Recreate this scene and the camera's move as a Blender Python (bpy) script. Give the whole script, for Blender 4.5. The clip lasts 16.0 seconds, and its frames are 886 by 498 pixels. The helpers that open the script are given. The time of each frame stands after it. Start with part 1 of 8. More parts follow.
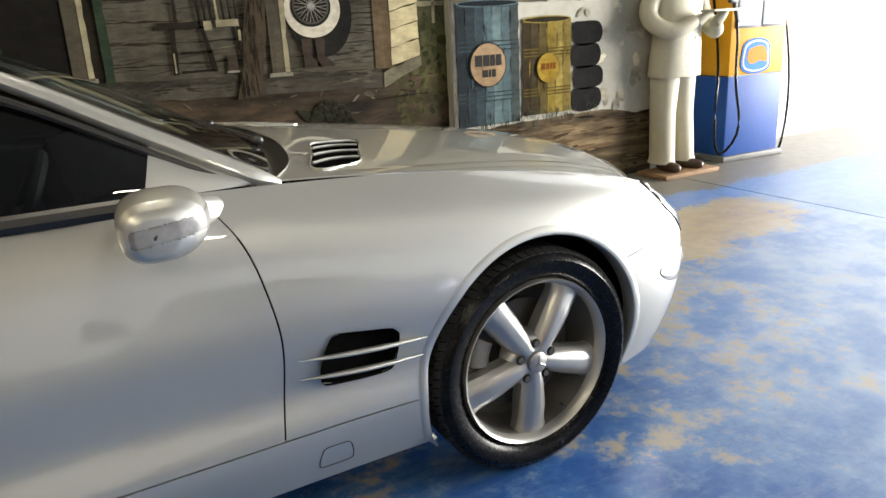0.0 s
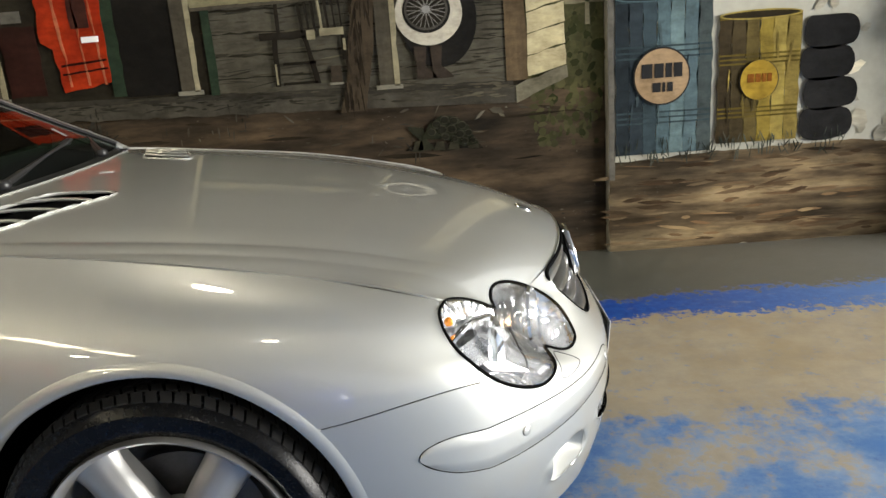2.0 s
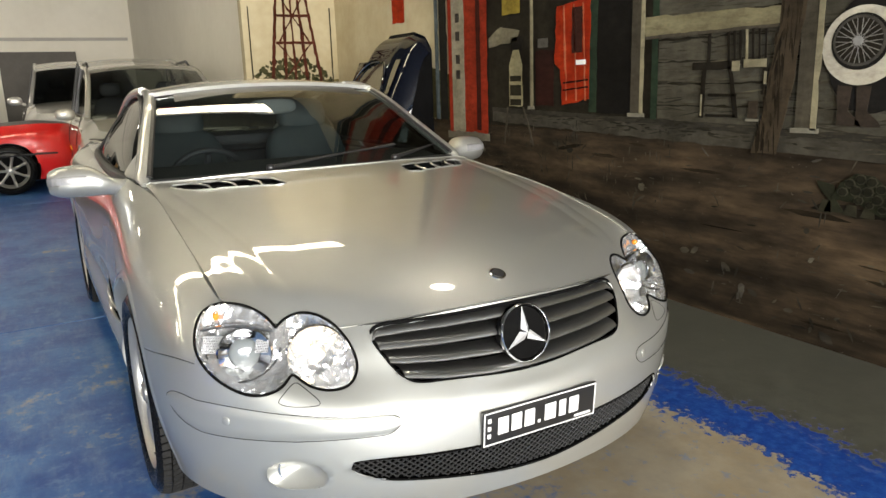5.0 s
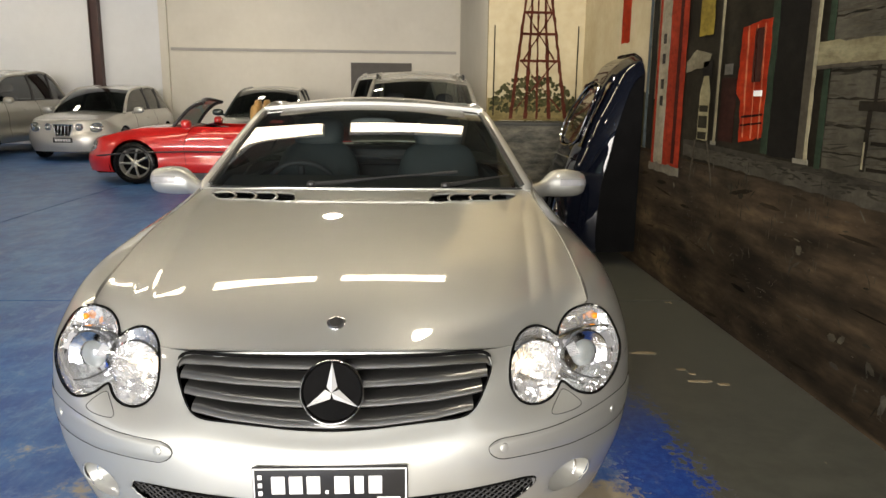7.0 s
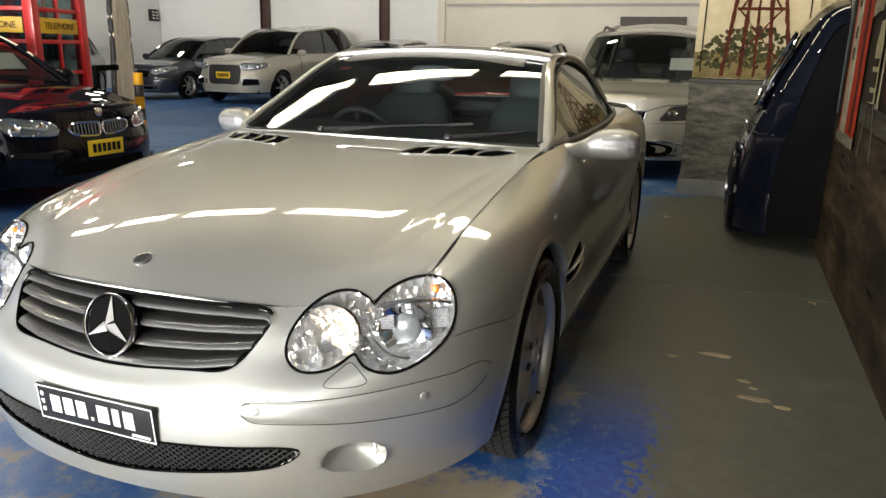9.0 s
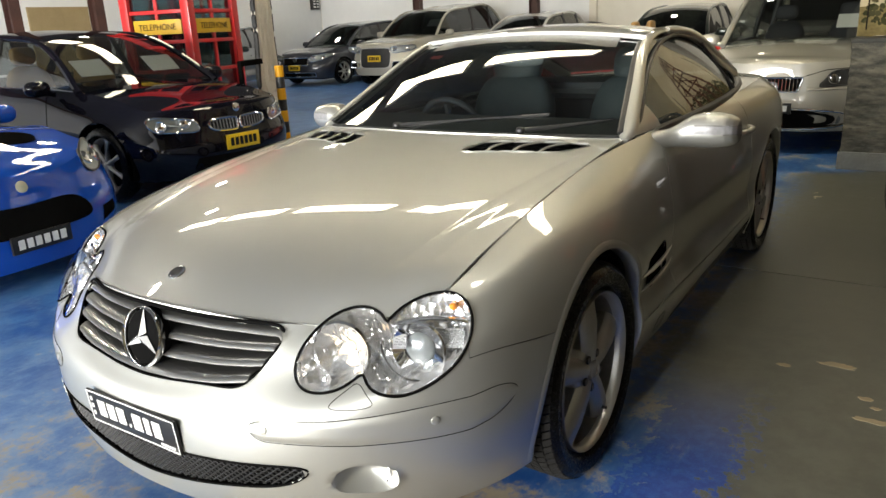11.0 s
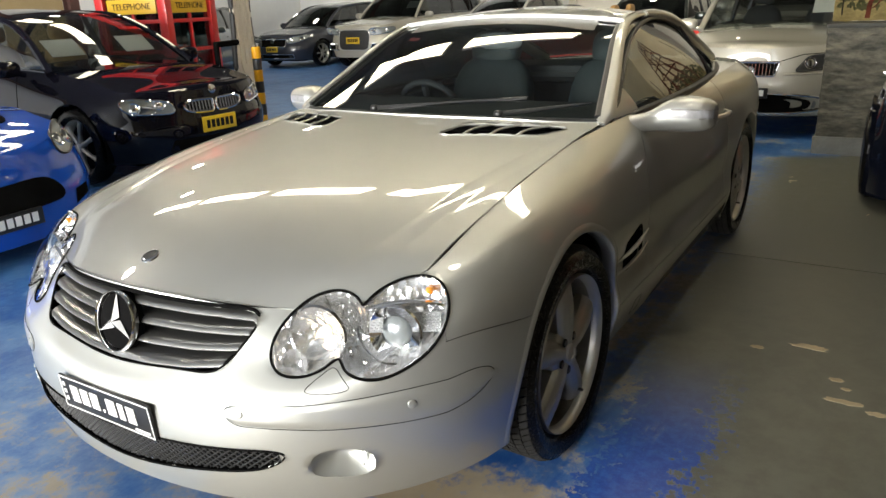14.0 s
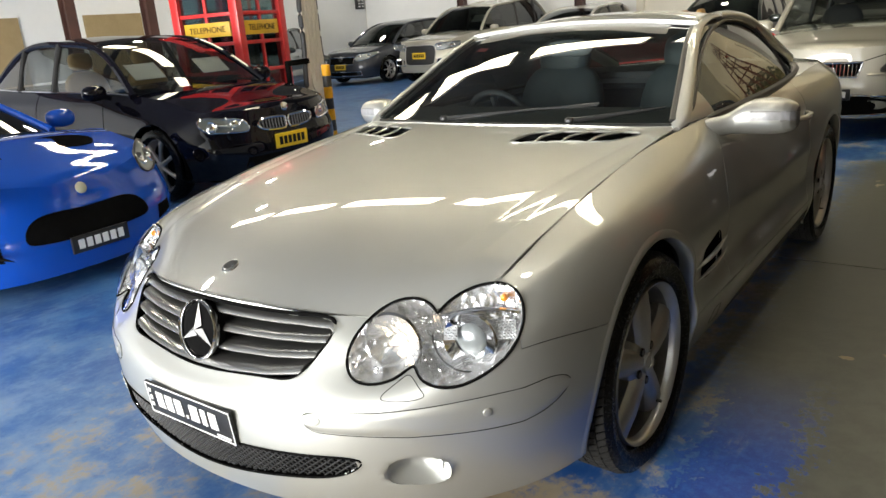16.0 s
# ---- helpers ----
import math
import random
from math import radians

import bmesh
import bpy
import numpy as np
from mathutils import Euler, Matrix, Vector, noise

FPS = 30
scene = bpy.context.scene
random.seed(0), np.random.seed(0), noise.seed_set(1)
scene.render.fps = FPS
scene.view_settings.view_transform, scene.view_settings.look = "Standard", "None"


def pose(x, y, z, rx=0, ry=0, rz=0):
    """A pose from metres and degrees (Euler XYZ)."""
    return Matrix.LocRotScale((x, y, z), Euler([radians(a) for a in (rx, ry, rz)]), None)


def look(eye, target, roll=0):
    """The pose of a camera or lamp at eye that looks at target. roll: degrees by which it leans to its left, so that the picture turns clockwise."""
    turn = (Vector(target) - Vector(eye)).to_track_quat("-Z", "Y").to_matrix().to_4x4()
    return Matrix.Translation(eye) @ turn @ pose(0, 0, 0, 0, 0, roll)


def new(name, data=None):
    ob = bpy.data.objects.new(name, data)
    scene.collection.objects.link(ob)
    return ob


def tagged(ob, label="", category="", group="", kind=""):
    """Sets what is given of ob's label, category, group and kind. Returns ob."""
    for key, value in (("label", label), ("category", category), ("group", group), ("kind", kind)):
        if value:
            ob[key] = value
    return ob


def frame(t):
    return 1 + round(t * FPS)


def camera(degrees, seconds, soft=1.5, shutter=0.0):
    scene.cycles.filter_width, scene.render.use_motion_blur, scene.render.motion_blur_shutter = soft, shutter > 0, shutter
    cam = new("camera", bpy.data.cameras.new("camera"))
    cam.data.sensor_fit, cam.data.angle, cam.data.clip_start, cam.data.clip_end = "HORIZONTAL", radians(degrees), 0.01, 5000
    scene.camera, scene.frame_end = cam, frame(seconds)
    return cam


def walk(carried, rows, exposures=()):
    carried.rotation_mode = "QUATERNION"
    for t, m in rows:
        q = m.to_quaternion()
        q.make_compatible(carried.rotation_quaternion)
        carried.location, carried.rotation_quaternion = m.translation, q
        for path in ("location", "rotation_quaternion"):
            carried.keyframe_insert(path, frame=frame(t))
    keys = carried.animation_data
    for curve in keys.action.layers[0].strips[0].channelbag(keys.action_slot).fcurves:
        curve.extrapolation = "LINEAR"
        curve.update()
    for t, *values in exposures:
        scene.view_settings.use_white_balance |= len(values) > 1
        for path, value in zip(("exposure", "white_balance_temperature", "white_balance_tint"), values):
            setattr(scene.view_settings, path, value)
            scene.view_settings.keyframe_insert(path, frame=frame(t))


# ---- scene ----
cam = camera(62.33, 16.0)
rows = [
    (0, pose(-1.152, -2.409, 1.279, 72.69, 2.81, -30.13)),
    (0.5, pose(-0.727, -2.348, 1.290, 71.73, 3.44, -24.96)),
    (1, pose(-0.278, -2.294, 1.278, 72.94, 4.49, -22.59)),
    (1.5, pose(0.146, -2.259, 1.291, 69.92, 4.65, -10.76)),
    (2, pose(0.578, -2.057, 1.238, 74.11, 4.08, -0.07)),
    (2.5, pose(0.951, -1.928, 1.235, 73.02, 3.37, 13.73)),
    (3, pose(1.242, -1.790, 1.260, 72.94, 0.32, 25.33)),
    (3.5, pose(1.596, -1.595, 1.271, 74.35, 2.83, 34.28)),
    (4, pose(1.958, -1.488, 1.278, 73.10, 1.54, 46.19)),
    (4.5, pose(2.208, -1.301, 1.243, 74.59, 3.08, 54.96)),
    (5, pose(2.435, -1.096, 1.297, 76.98, 1.79, 60.46)),
    (7.5, pose(2.600, 0.534, 1.336, 78.84, -0.29, 92.89)),
    (8, pose(2.494, 0.857, 1.318, 78.06, -0.49, 98.68)),
    (8.3, pose(2.459, 1.049, 1.334, 75.51, -0.76, 104.64)),
    (8.5, pose(2.414, 1.153, 1.281, 76.19, -0.23, 106.55)),
    (9, pose(2.209, 1.371, 1.302, 74.82, -1.21, 110.96)),
    (9.2, pose(2.147, 1.437, 1.316, 74.63, 0.12, 114.56)),
    (11.5, pose(1.920, 1.634, 1.365, 72.33, 2.74, 123.73)),
    (12, pose(1.921, 1.634, 1.363, 70.13, 2.68, 123.78)),
    (12.5, pose(1.924, 1.628, 1.357, 70.54, 3.07, 125.47)),
    (13, pose(1.930, 1.626, 1.351, 68.61, 3.35, 126.61)),
    (13.5, pose(1.926, 1.634, 1.358, 70.74, 2.14, 125.06)),
    (13.8, pose(1.913, 1.638, 1.365, 72.36, 2.08, 122.34)),
    (14, pose(1.916, 1.636, 1.362, 71.57, 2.17, 121.62)),
    (14.5, pose(1.919, 1.632, 1.368, 73.91, 4.94, 124.74)),
    (15, pose(1.922, 1.629, 1.363, 73.88, 4.98, 126.21)),
    (15.5, pose(1.924, 1.622, 1.352, 72.68, 4.71, 126.63)),
    (16, pose(1.924, 1.620, 1.347, 72.87, 4.28, 126.42)),
]
walk(cam, rows, exposures=[(0.0, 0.05, 7100, 11), (1.5, -0.07, 7000, 10), (2.5, -0.28, 7000, 9.5), (4.5, -0.38, 7100, 9.5), (5.0, -0.30, 7100, 10), (7.5, -0.37, 7300, 13), (8.5, -0.27, 7000, 11), (9.2, -0.22, 7000, 11), (11.5, -0.05, 7000, 9.5), (16.0, 0.02, 6900, 9.5)])

# ---- world and light ----
world = bpy.data.worlds.new("sky")
scene.world = world
world.use_nodes = True
wn = world.node_tree.nodes
sky = wn.new("ShaderNodeTexSky")
sky.sky_type, sky.sun_disc, sky.sun_elevation, sky.sun_rotation = "NISHITA", False, radians(40), radians(60)
world.node_tree.links.new(sky.outputs[0], wn["Background"].inputs[0])
wn["Background"].inputs[1].default_value = 0.10


def daylight(name, m, sx, sy, power, colour):
    data = bpy.data.lights.new(name, "AREA")
    data.shape, data.size, data.size_y, data.energy, data.color = "RECTANGLE", sx, sy, power, colour
    ob = new(name, data)
    ob.matrix_world = m
    return ob


# sky light through the open roller door at the east end
daylight("door_daylight", look((12.6, -3.65, 2.2), (0, -3.0, 1.2)), 10.4, 4.2, 5200, (0.975, 0.985, 1.0))
# ---- materials ----
def links_of(mat):
    mat.use_nodes = True
    return mat.node_tree.nodes, mat.node_tree.links


def noise_node(n, k, scale, detail=4.0, rough=0.6, coord="Object", stretch=(1, 1, 1)):
    tc, mp, tx = n.new("ShaderNodeTexCoord"), n.new("ShaderNodeMapping"), n.new("ShaderNodeTexNoise")
    mp.inputs["Scale"].default_value = stretch
    k.new(tc.outputs[coord], mp.inputs[0])
    k.new(mp.outputs[0], tx.inputs["Vector"])
    tx.inputs["Scale"].default_value, tx.inputs["Detail"].default_value, tx.inputs["Roughness"].default_value = scale, detail, rough
    return tx.outputs["Fac"]


def ramp_node(n, k, src, stops):
    r = n.new("ShaderNodeValToRGB")
    k.new(src, r.inputs[0])
    while len(r.color_ramp.elements) < len(stops):
        r.color_ramp.elements.new(0.5)
    for e, (p, c) in zip(r.color_ramp.elements, stops):
        e.position, e.color = p, (*c, 1) if len(c) == 3 else c
    return r.outputs[0]


def mix_node(n, k, fac, a, b, mode="MIX"):
    m = n.new("ShaderNodeMix")
    m.data_type, m.blend_type = "RGBA", mode
    for sock, v in ((m.inputs[0], fac), (m.inputs[6], a), (m.inputs[7], b)):
        if isinstance(v, bpy.types.NodeSocket):
            k.new(v, sock)
        elif isinstance(v, (int, float)):
            sock.default_value = v
        else:
            sock.default_value = (*v, 1)
    return m.outputs[2]


def math_node(n, k, op, a, b=0.0, clamp=False):
    m = n.new("ShaderNodeMath")
    m.operation, m.use_clamp = op, clamp
    for sock, v in zip(m.inputs, (a, b)):
        if isinstance(v, bpy.types.NodeSocket):
            k.new(v, sock)
        else:
            sock.default_value = v
    return m.outputs[0]


def bump_node(n, k, bsdf, height, strength, distance):
    b = n.new("ShaderNodeBump")
    b.inputs["Strength"].default_value, b.inputs["Distance"].default_value = strength, distance
    k.new(height, b.inputs["Height"])
    k.new(b.outputs[0], bsdf.inputs["Normal"])


def surface(name, a, b=None, scale=6.0, rough=0.5, metal=0.0, bump=0.0, bscale=60.0, coat=0.0, rough_var=0.1, spec=0.5, stretch=(1, 1, 1)):
    """A painted or raw surface: two tones in large and fine noise, uneven gloss, fine relief."""
    mat = bpy.data.materials.new(name)
    n, k = links_of(mat)
    s = n["Principled BSDF"]
    b = b or tuple(c * 0.8 for c in a)
    big = noise_node(n, k, scale, stretch=stretch)
    fine = noise_node(n, k, scale * 9, stretch=stretch)
    fac = math_node(n, k, "ADD", math_node(n, k, "MULTIPLY", big, 0.7), math_node(n, k, "MULTIPLY", fine, 0.3))
    k.new(ramp_node(n, k, fac, ((0.32, a), (0.68, b))), s.inputs["Base Color"])
    k.new(math_node(n, k, "ADD", math_node(n, k, "MULTIPLY", fine, rough_var), rough - rough_var / 2), s.inputs["Roughness"])
    s.inputs["Metallic"].default_value, s.inputs["Specular IOR Level"].default_value = metal, spec
    s.inputs["Coat Weight"].default_value, s.inputs["Coat Roughness"].default_value = coat, 0.03
    if bump:
        bump_node(n, k, s, noise_node(n, k, bscale, 6.0, stretch=stretch), bump, 0.01)
    return mat


def car_paint(name, colour, metal=0.7, rough=0.32, spec=0.5, coat=1.0, ior=1.65):
    """Metallic paint with fine flake under clear lacquer."""
    mat = bpy.data.materials.new(name)
    n, k = links_of(mat)
    s = n["Principled BSDF"]
    flake = noise_node(n, k, 900.0, 2.0)
    dust = noise_node(n, k, 5.0, 6.0)
    base = mix_node(n, k, math_node(n, k, "MULTIPLY", flake, 0.35), colour, tuple(min(1, c * 1.35 + .002) for c in colour))
    k.new(mix_node(n, k, math_node(n, k, "MULTIPLY", dust, 0.25), base, tuple(c * .8 + .001 for c in colour)), s.inputs["Base Color"])
    k.new(math_node(n, k, "ADD", math_node(n, k, "MULTIPLY", dust, 0.08), rough - 0.04), s.inputs["Roughness"])
    s.inputs["Metallic"].default_value, s.inputs["Coat IOR"].default_value = metal, ior
    s.inputs["Coat Weight"].default_value, s.inputs["Specular IOR Level"].default_value = coat, spec
    k.new(math_node(n, k, "MULTIPLY", dust, 0.03), s.inputs["Coat Roughness"])
    return mat


def glass(name, tint=(.75, .82, .80), amount=0.9):
    """A thin tinted pane: see-through, with the gloss of glass."""
    mat = bpy.data.materials.new(name)
    n, k = links_of(mat)
    n.remove(n["Principled BSDF"])
    t, g, f, m = (n.new("ShaderNode" + x) for x in ("BsdfTransparent", "BsdfGlossy", "LayerWeight", "MixShader"))
    t.inputs[0].default_value = (*tint, 1)
    g.inputs["Roughness"].default_value = 0.02
    f.inputs[0].default_value = 0.5
    gloss = math_node(n, k, "ADD", math_node(n, k, "MULTIPLY", math_node(n, k, "POWER", f.outputs[1], 4.0), .9), .07)
    k.new(gloss, m.inputs[0]), k.new(t.outputs[0], m.inputs[1]), k.new(g.outputs[0], m.inputs[2])
    k.new(m.outputs[0], n["Material Output"].inputs[0])
    return mat


def glow(name, colour, strength):
    mat = bpy.data.materials.new(name)
    n, k = links_of(mat)
    s = n["Principled BSDF"]
    s.inputs["Base Color"].default_value = (*colour, 1)
    s.inputs["Emission Color"].default_value, s.inputs["Emission Strength"].default_value = (*colour, 1), strength
    return mat


SILVER = car_paint("silver_lacquer", (.43, .435, .405), 0.74, 0.44)
CHROME = surface("chrome", (.82, .82, .83), (.75, .75, .76), rough=0.07, metal=1.0, rough_var=0.05)
ALLOY = surface("alloy", (.47, .465, .44), (.41, .405, .385), 8, 0.36, 0.75, coat=0.3)
RUBBER = surface("rubber", (.0025, .0025, .0028), (.0045, .0045, .0045), 14, 0.26, bump=0.05, bscale=160, rough_var=0.2, spec=.18)
TRIM = surface("black_trim", (.014, .014, .015), (.022, .022, .022), 10, 0.4)
# near-black without gloss: real black parts, and shade painted into gaps and openings
GAP = surface("black_and_cavity_shade", (.004, .004, .004), (.007, .007, .007), 6, 0.8, spec=.0)
IRON = surface("brake_iron", (.12, .115, .11), (.07, .065, .06), 20, 0.45, 0.6)
GLASS = glass("clear_glass", (.23, .28, .275))
TINTED = glass("dark_glass", (.11, .13, .125))
LENS = glass("lamp_lens", (.95, .96, .97))
REFLECTOR = surface("reflector", (.76, .76, .75), (.66, .66, .66), 12, 0.18, 0.78, bump=0.35, bscale=26)
def dotted_glass():
    mat = surface("dotted_lens", (.62, .63, .64), (.52, .53, .54), 9, 0.16, 0.55)
    n, k = links_of(mat)
    tc, vo = n.new("ShaderNodeTexCoord"), n.new("ShaderNodeTexVoronoi")
    vo.inputs["Scale"].default_value, vo.inputs["Randomness"].default_value = 190, .0
    k.new(tc.outputs["Object"], vo.inputs["Vector"])
    bump_node(n, k, n["Principled BSDF"], vo.outputs["Distance"], 1.0, .006)
    return mat


DOTTED = dotted_glass()


def faceted_mirror():
    mat = surface("faceted_mirror", (.82, .82, .81), (.72, .72, .72), 12, 0.15, 0.80)
    n, k = links_of(mat)
    tc, vo = n.new("ShaderNodeTexCoord"), n.new("ShaderNodeTexVoronoi")
    vo.inputs["Scale"].default_value = 38
    k.new(tc.outputs["Object"], vo.inputs["Vector"])
    bump_node(n, k, n["Principled BSDF"], vo.outputs["Distance"], .46, .012)
    return mat


FACETED = faceted_mirror()
AMBER = surface("amber_lens", (.85, .28, .02), (.7, .2, .01), 20, 0.15, coat=1.0)
LAMP_GLASS = surface("lamp_glass", (.26, .28, .28), (.20, .22, .22), 9, 0.16, 0.3, coat=.6)
MIRROR_LENS = surface("mirror_lens", (.26, .26, .265), (.16, .16, .163), 60, 0.30, 0.0, coat=.1)
LEATHER = surface("grey_leather", (.066, .082, .085), (.046, .058, .060), 9, 0.5, bump=0.2, bscale=220)
DASH = surface("dark_dash", (.025, .027, .03), (.035, .036, .04), 12, 0.6, bump=0.2, bscale=300)
WHITE_PLASTIC = surface("white_plastic", (.75, .75, .73), (.68, .68, .66), 10, 0.4)
PLATE_BLACK = surface("plate_black", (.012, .012, .013), (.018, .018, .018), 10, 0.3)
PLATE_YELLOW = surface("plate_yellow", (.75, .50, .02), (.68, .44, .02), 10, 0.35)
BAR_WHITE = surface("bar_white", (.82, .82, .80), (.75, .75, .74), 12, 0.4)
BAR_BLACK = surface("bar_black", (.010, .010, .010), (.016, .016, .016), 12, 0.6, spec=.1)
LIT_BULB = glow("lit_bulb", (1.0, .82, .58), 1.6)
LIT_FOG = glow("lit_fog_lamp", (1.0, .92, .76), 2.0)
SATIN = surface("satin_chrome", (.86, .86, .85), (.80, .80, .79), 8, 0.24, 0.55, coat=.6)
# darker than the rim's alloy, putting the shade behind the spokes into the colour
BARREL = surface("rim_barrel", (.22, .215, .20), (.15, .145, .135), 14, 0.45, 0.6)
TREAD = surface("tread_rubber", (.020, .0195, .0185), (.013, .013, .0125), 30, 0.7, bump=.1, bscale=200, spec=.2)
# ---- mesh tools ----
def put(name, verts, faces, material, parent=None, label="", smooth=True):
    """One mesh object from points and faces; under parent, placed by the parent's own axes."""
    me = bpy.data.meshes.new(name)
    me.from_pydata([tuple(map(float, v)) for v in verts], [], [tuple(int(i) for i in f) for f in faces])
    me.materials.append(material)
    if smooth:
        me.polygons.foreach_set("use_smooth", [True] * len(me.polygons))
        me.set_sharp_from_angle(angle=radians(38))
    me.validate()
    ob = new(name, me)
    if parent:
        ob.parent = parent
    if label:
        tagged(ob, label)
    return ob


def empty(name, m, label, category, group="", kind=""):
    ob = new(name)
    ob.matrix_world = m
    ob.empty_display_size = 0.1
    return tagged(ob, label, category, group, kind)


def merge(*parts):
    """Joins (points, faces) lists into one."""
    vs, fs, n = [], [], 0
    for v, f in parts:
        v = np.asarray(v, float).reshape(-1, 3)
        vs.append(v)
        fs += [tuple(i + n for i in q) for q in f]
        n += len(v)
    return np.concatenate(vs), fs


def moved(data, m):
    v, f = data
    a = np.array(m)
    return np.asarray(v, float) @ a[:3, :3].T + a[:3, 3], f


def mirrored(data):
    v, f = data
    return np.asarray(v, float) * (1, -1, 1), [tuple(reversed(q)) for q in f]


def grid_faces(r, c, loop=False):
    out = []
    for i in range(r - 1):
        for j in range(c if loop else c - 1):
            j2 = (j + 1) % c
            out.append((i * c + j, i * c + j2, (i + 1) * c + j2, (i + 1) * c + j))
    return out


def sheet(points, turn=False):
    r, c = points.shape[:2]
    f = grid_faces(r, c)
    return points.reshape(-1, 3), [tuple(reversed(q)) for q in f] if turn else f


def tidy(data):
    """Drops unused points."""
    v, f = data
    used = sorted({i for q in f for i in q})
    m = {a: b for b, a in enumerate(used)}
    return np.asarray(v)[used], [tuple(m[i] for i in q) for q in f]


def cut(data, flat, outline, side=None, tree=None):
    """Opens a hole along an outline: faces inside go, crossing ones are drawn back to its edge. flat: axes (2 x 3) of the outline's plane."""
    v, f = np.array(data[0], float), data[1]
    ax = np.asarray(flat, float)
    q = v @ ax.T
    w = inside(outline, q)
    if side is not None:
        w &= side(v)
    keep = [p for p in f if not all(w[i] for i in p)]
    rim = sorted({i for p in keep for i in p if w[i]})
    if rim:
        t = nearest_on(outline, q[rim])
        v[rim] += np.linalg.solve(ax @ ax.T, (t - q[rim]).T).T @ ax
        if tree:
            nv = Vector(np.cross(ax[0], ax[1])).normalized()
            for i in rim:
                hits = [h for h in (tree.ray_cast(Vector(v[i]) - nv * .06, nv)[0], tree.ray_cast(Vector(v[i]) + nv * .06, -nv)[0]) if h]
                if hits:
                    v[i] = min(hits, key=lambda h: (h - Vector(v[i])).length)
    return tidy((v, keep))


def normals_of(v, f):
    n = np.zeros_like(v)
    for p in f:
        e = np.cross(v[p[2]] - v[p[0]], v[p[-1]] - v[p[1]]) if len(p) == 4 else np.cross(v[p[1]] - v[p[0]], v[p[2]] - v[p[0]])
        for i in p:
            n[i] += e
    return n / np.maximum(np.linalg.norm(n, axis=1, keepdims=True), 1e-12)


def flanged(data, depth):
    """Turns the open edges of a panel inwards, so that it has a thickness."""
    v, f = np.asarray(data[0], float), list(data[1])
    n = normals_of(v, f)
    seen = {}
    for p in f:
        for a, b in zip(p, p[1:] + p[:1]):
            seen[(a, b)] = True
    edge = [(a, b) for a, b in seen if (b, a) not in seen]
    ids = sorted({i for e in edge for i in e})
    m = {a: len(v) + b for b, a in enumerate(ids)}
    v = np.concatenate((v, v[ids] - n[ids] * depth))
    f += [(b, a, m[a], m[b]) for a, b in edge]
    return v, f


def box_data(a, b, bevel=0.0):
    """A box from corner to corner, its edges bevelled."""
    bm = bmesh.new()
    bmesh.ops.create_cube(bm, size=1)
    for v in bm.verts:
        v.co = Vector([(a[i] + b[i]) / 2 + v.co[i] * (b[i] - a[i]) for i in range(3)])
    if bevel:
        bmesh.ops.bevel(bm, geom=bm.edges[:], offset=bevel, segments=2, affect="EDGES", profile=0.6)
    out = [tuple(v.co) for v in bm.verts], [tuple(v.index for v in p.verts) for p in bm.faces]
    bm.verts.index_update()
    out = [tuple(v.co) for v in bm.verts], [tuple(v.index for v in p.verts) for p in bm.faces]
    bm.free()
    return out


def tube(points, radius, sides=8, closed=False, flat=1.0, up=(0, 0, 1)):
    """A round bar along a line of points; radius may vary along it."""
    p = np.array(points, float)
    n = len(p)
    rad = np.broadcast_to(radius, (n,))
    t = np.roll(p, -1, 0) - np.roll(p, 1, 0) if closed else np.gradient(p, axis=0)
    t /= np.maximum(np.linalg.norm(t, axis=1, keepdims=True), 1e-9)
    a = np.cross(np.asarray(up, float), t)
    bad = np.linalg.norm(a, axis=1) < 1e-3
    a[bad] = np.cross((1, 0.2, 0), t[bad])
    a /= np.linalg.norm(a, axis=1, keepdims=True)
    b = np.cross(t, a)
    ang = np.linspace(0, 2 * math.pi, sides, endpoint=False)
    ring = p[:, None] + rad[:, None, None] * (np.cos(ang)[None, :, None] * a[:, None] + flat * np.sin(ang)[None, :, None] * b[:, None])
    v = ring.reshape(-1, 3)
    f = grid_faces(n, sides, True)
    if closed:
        f += [((n - 1) * sides + j, (n - 1) * sides + (j + 1) % sides, (j + 1) % sides, j) for j in range(sides)]
    else:
        f += [tuple(range(sides))[::-1], tuple((n - 1) * sides + j for j in range(sides))]
    return v, f


def lathe(profile, n=48, axis="y"):
    """Turns (radius, height) pairs about the axis."""
    pr = np.array(profile, float)
    ang = np.linspace(0, 2 * math.pi, n, endpoint=False)
    x = pr[:, :1] * np.cos(ang)
    z = pr[:, :1] * np.sin(ang)
    h = np.broadcast_to(pr[:, 1:2], x.shape)
    v = np.stack((x, h, z) if axis == "y" else (x, z, h), axis=2)
    f = grid_faces(len(pr), n, True)
    if axis != "y":
        f = [tuple(reversed(q)) for q in f]
    return v.reshape(-1, 3), f


def prism(outline, origin, ax_u, ax_v, depth):
    """A flat plate of the outline's shape in a plane; depth along u x v."""
    o = np.asarray(outline, float)
    u, w = np.asarray(ax_u, float), np.asarray(ax_v, float)
    nrm = np.cross(u, w)
    top = np.asarray(origin) + o[:, :1] * u + o[:, 1:] * w
    n = len(o)
    v = np.concatenate((top, top - nrm * depth))
    f = [tuple(range(n)), tuple(range(2 * n - 1, n - 1, -1))]
    f += [(i, i + n, (i + 1) % n + n, (i + 1) % n) for i in range(n)]
    return v, f


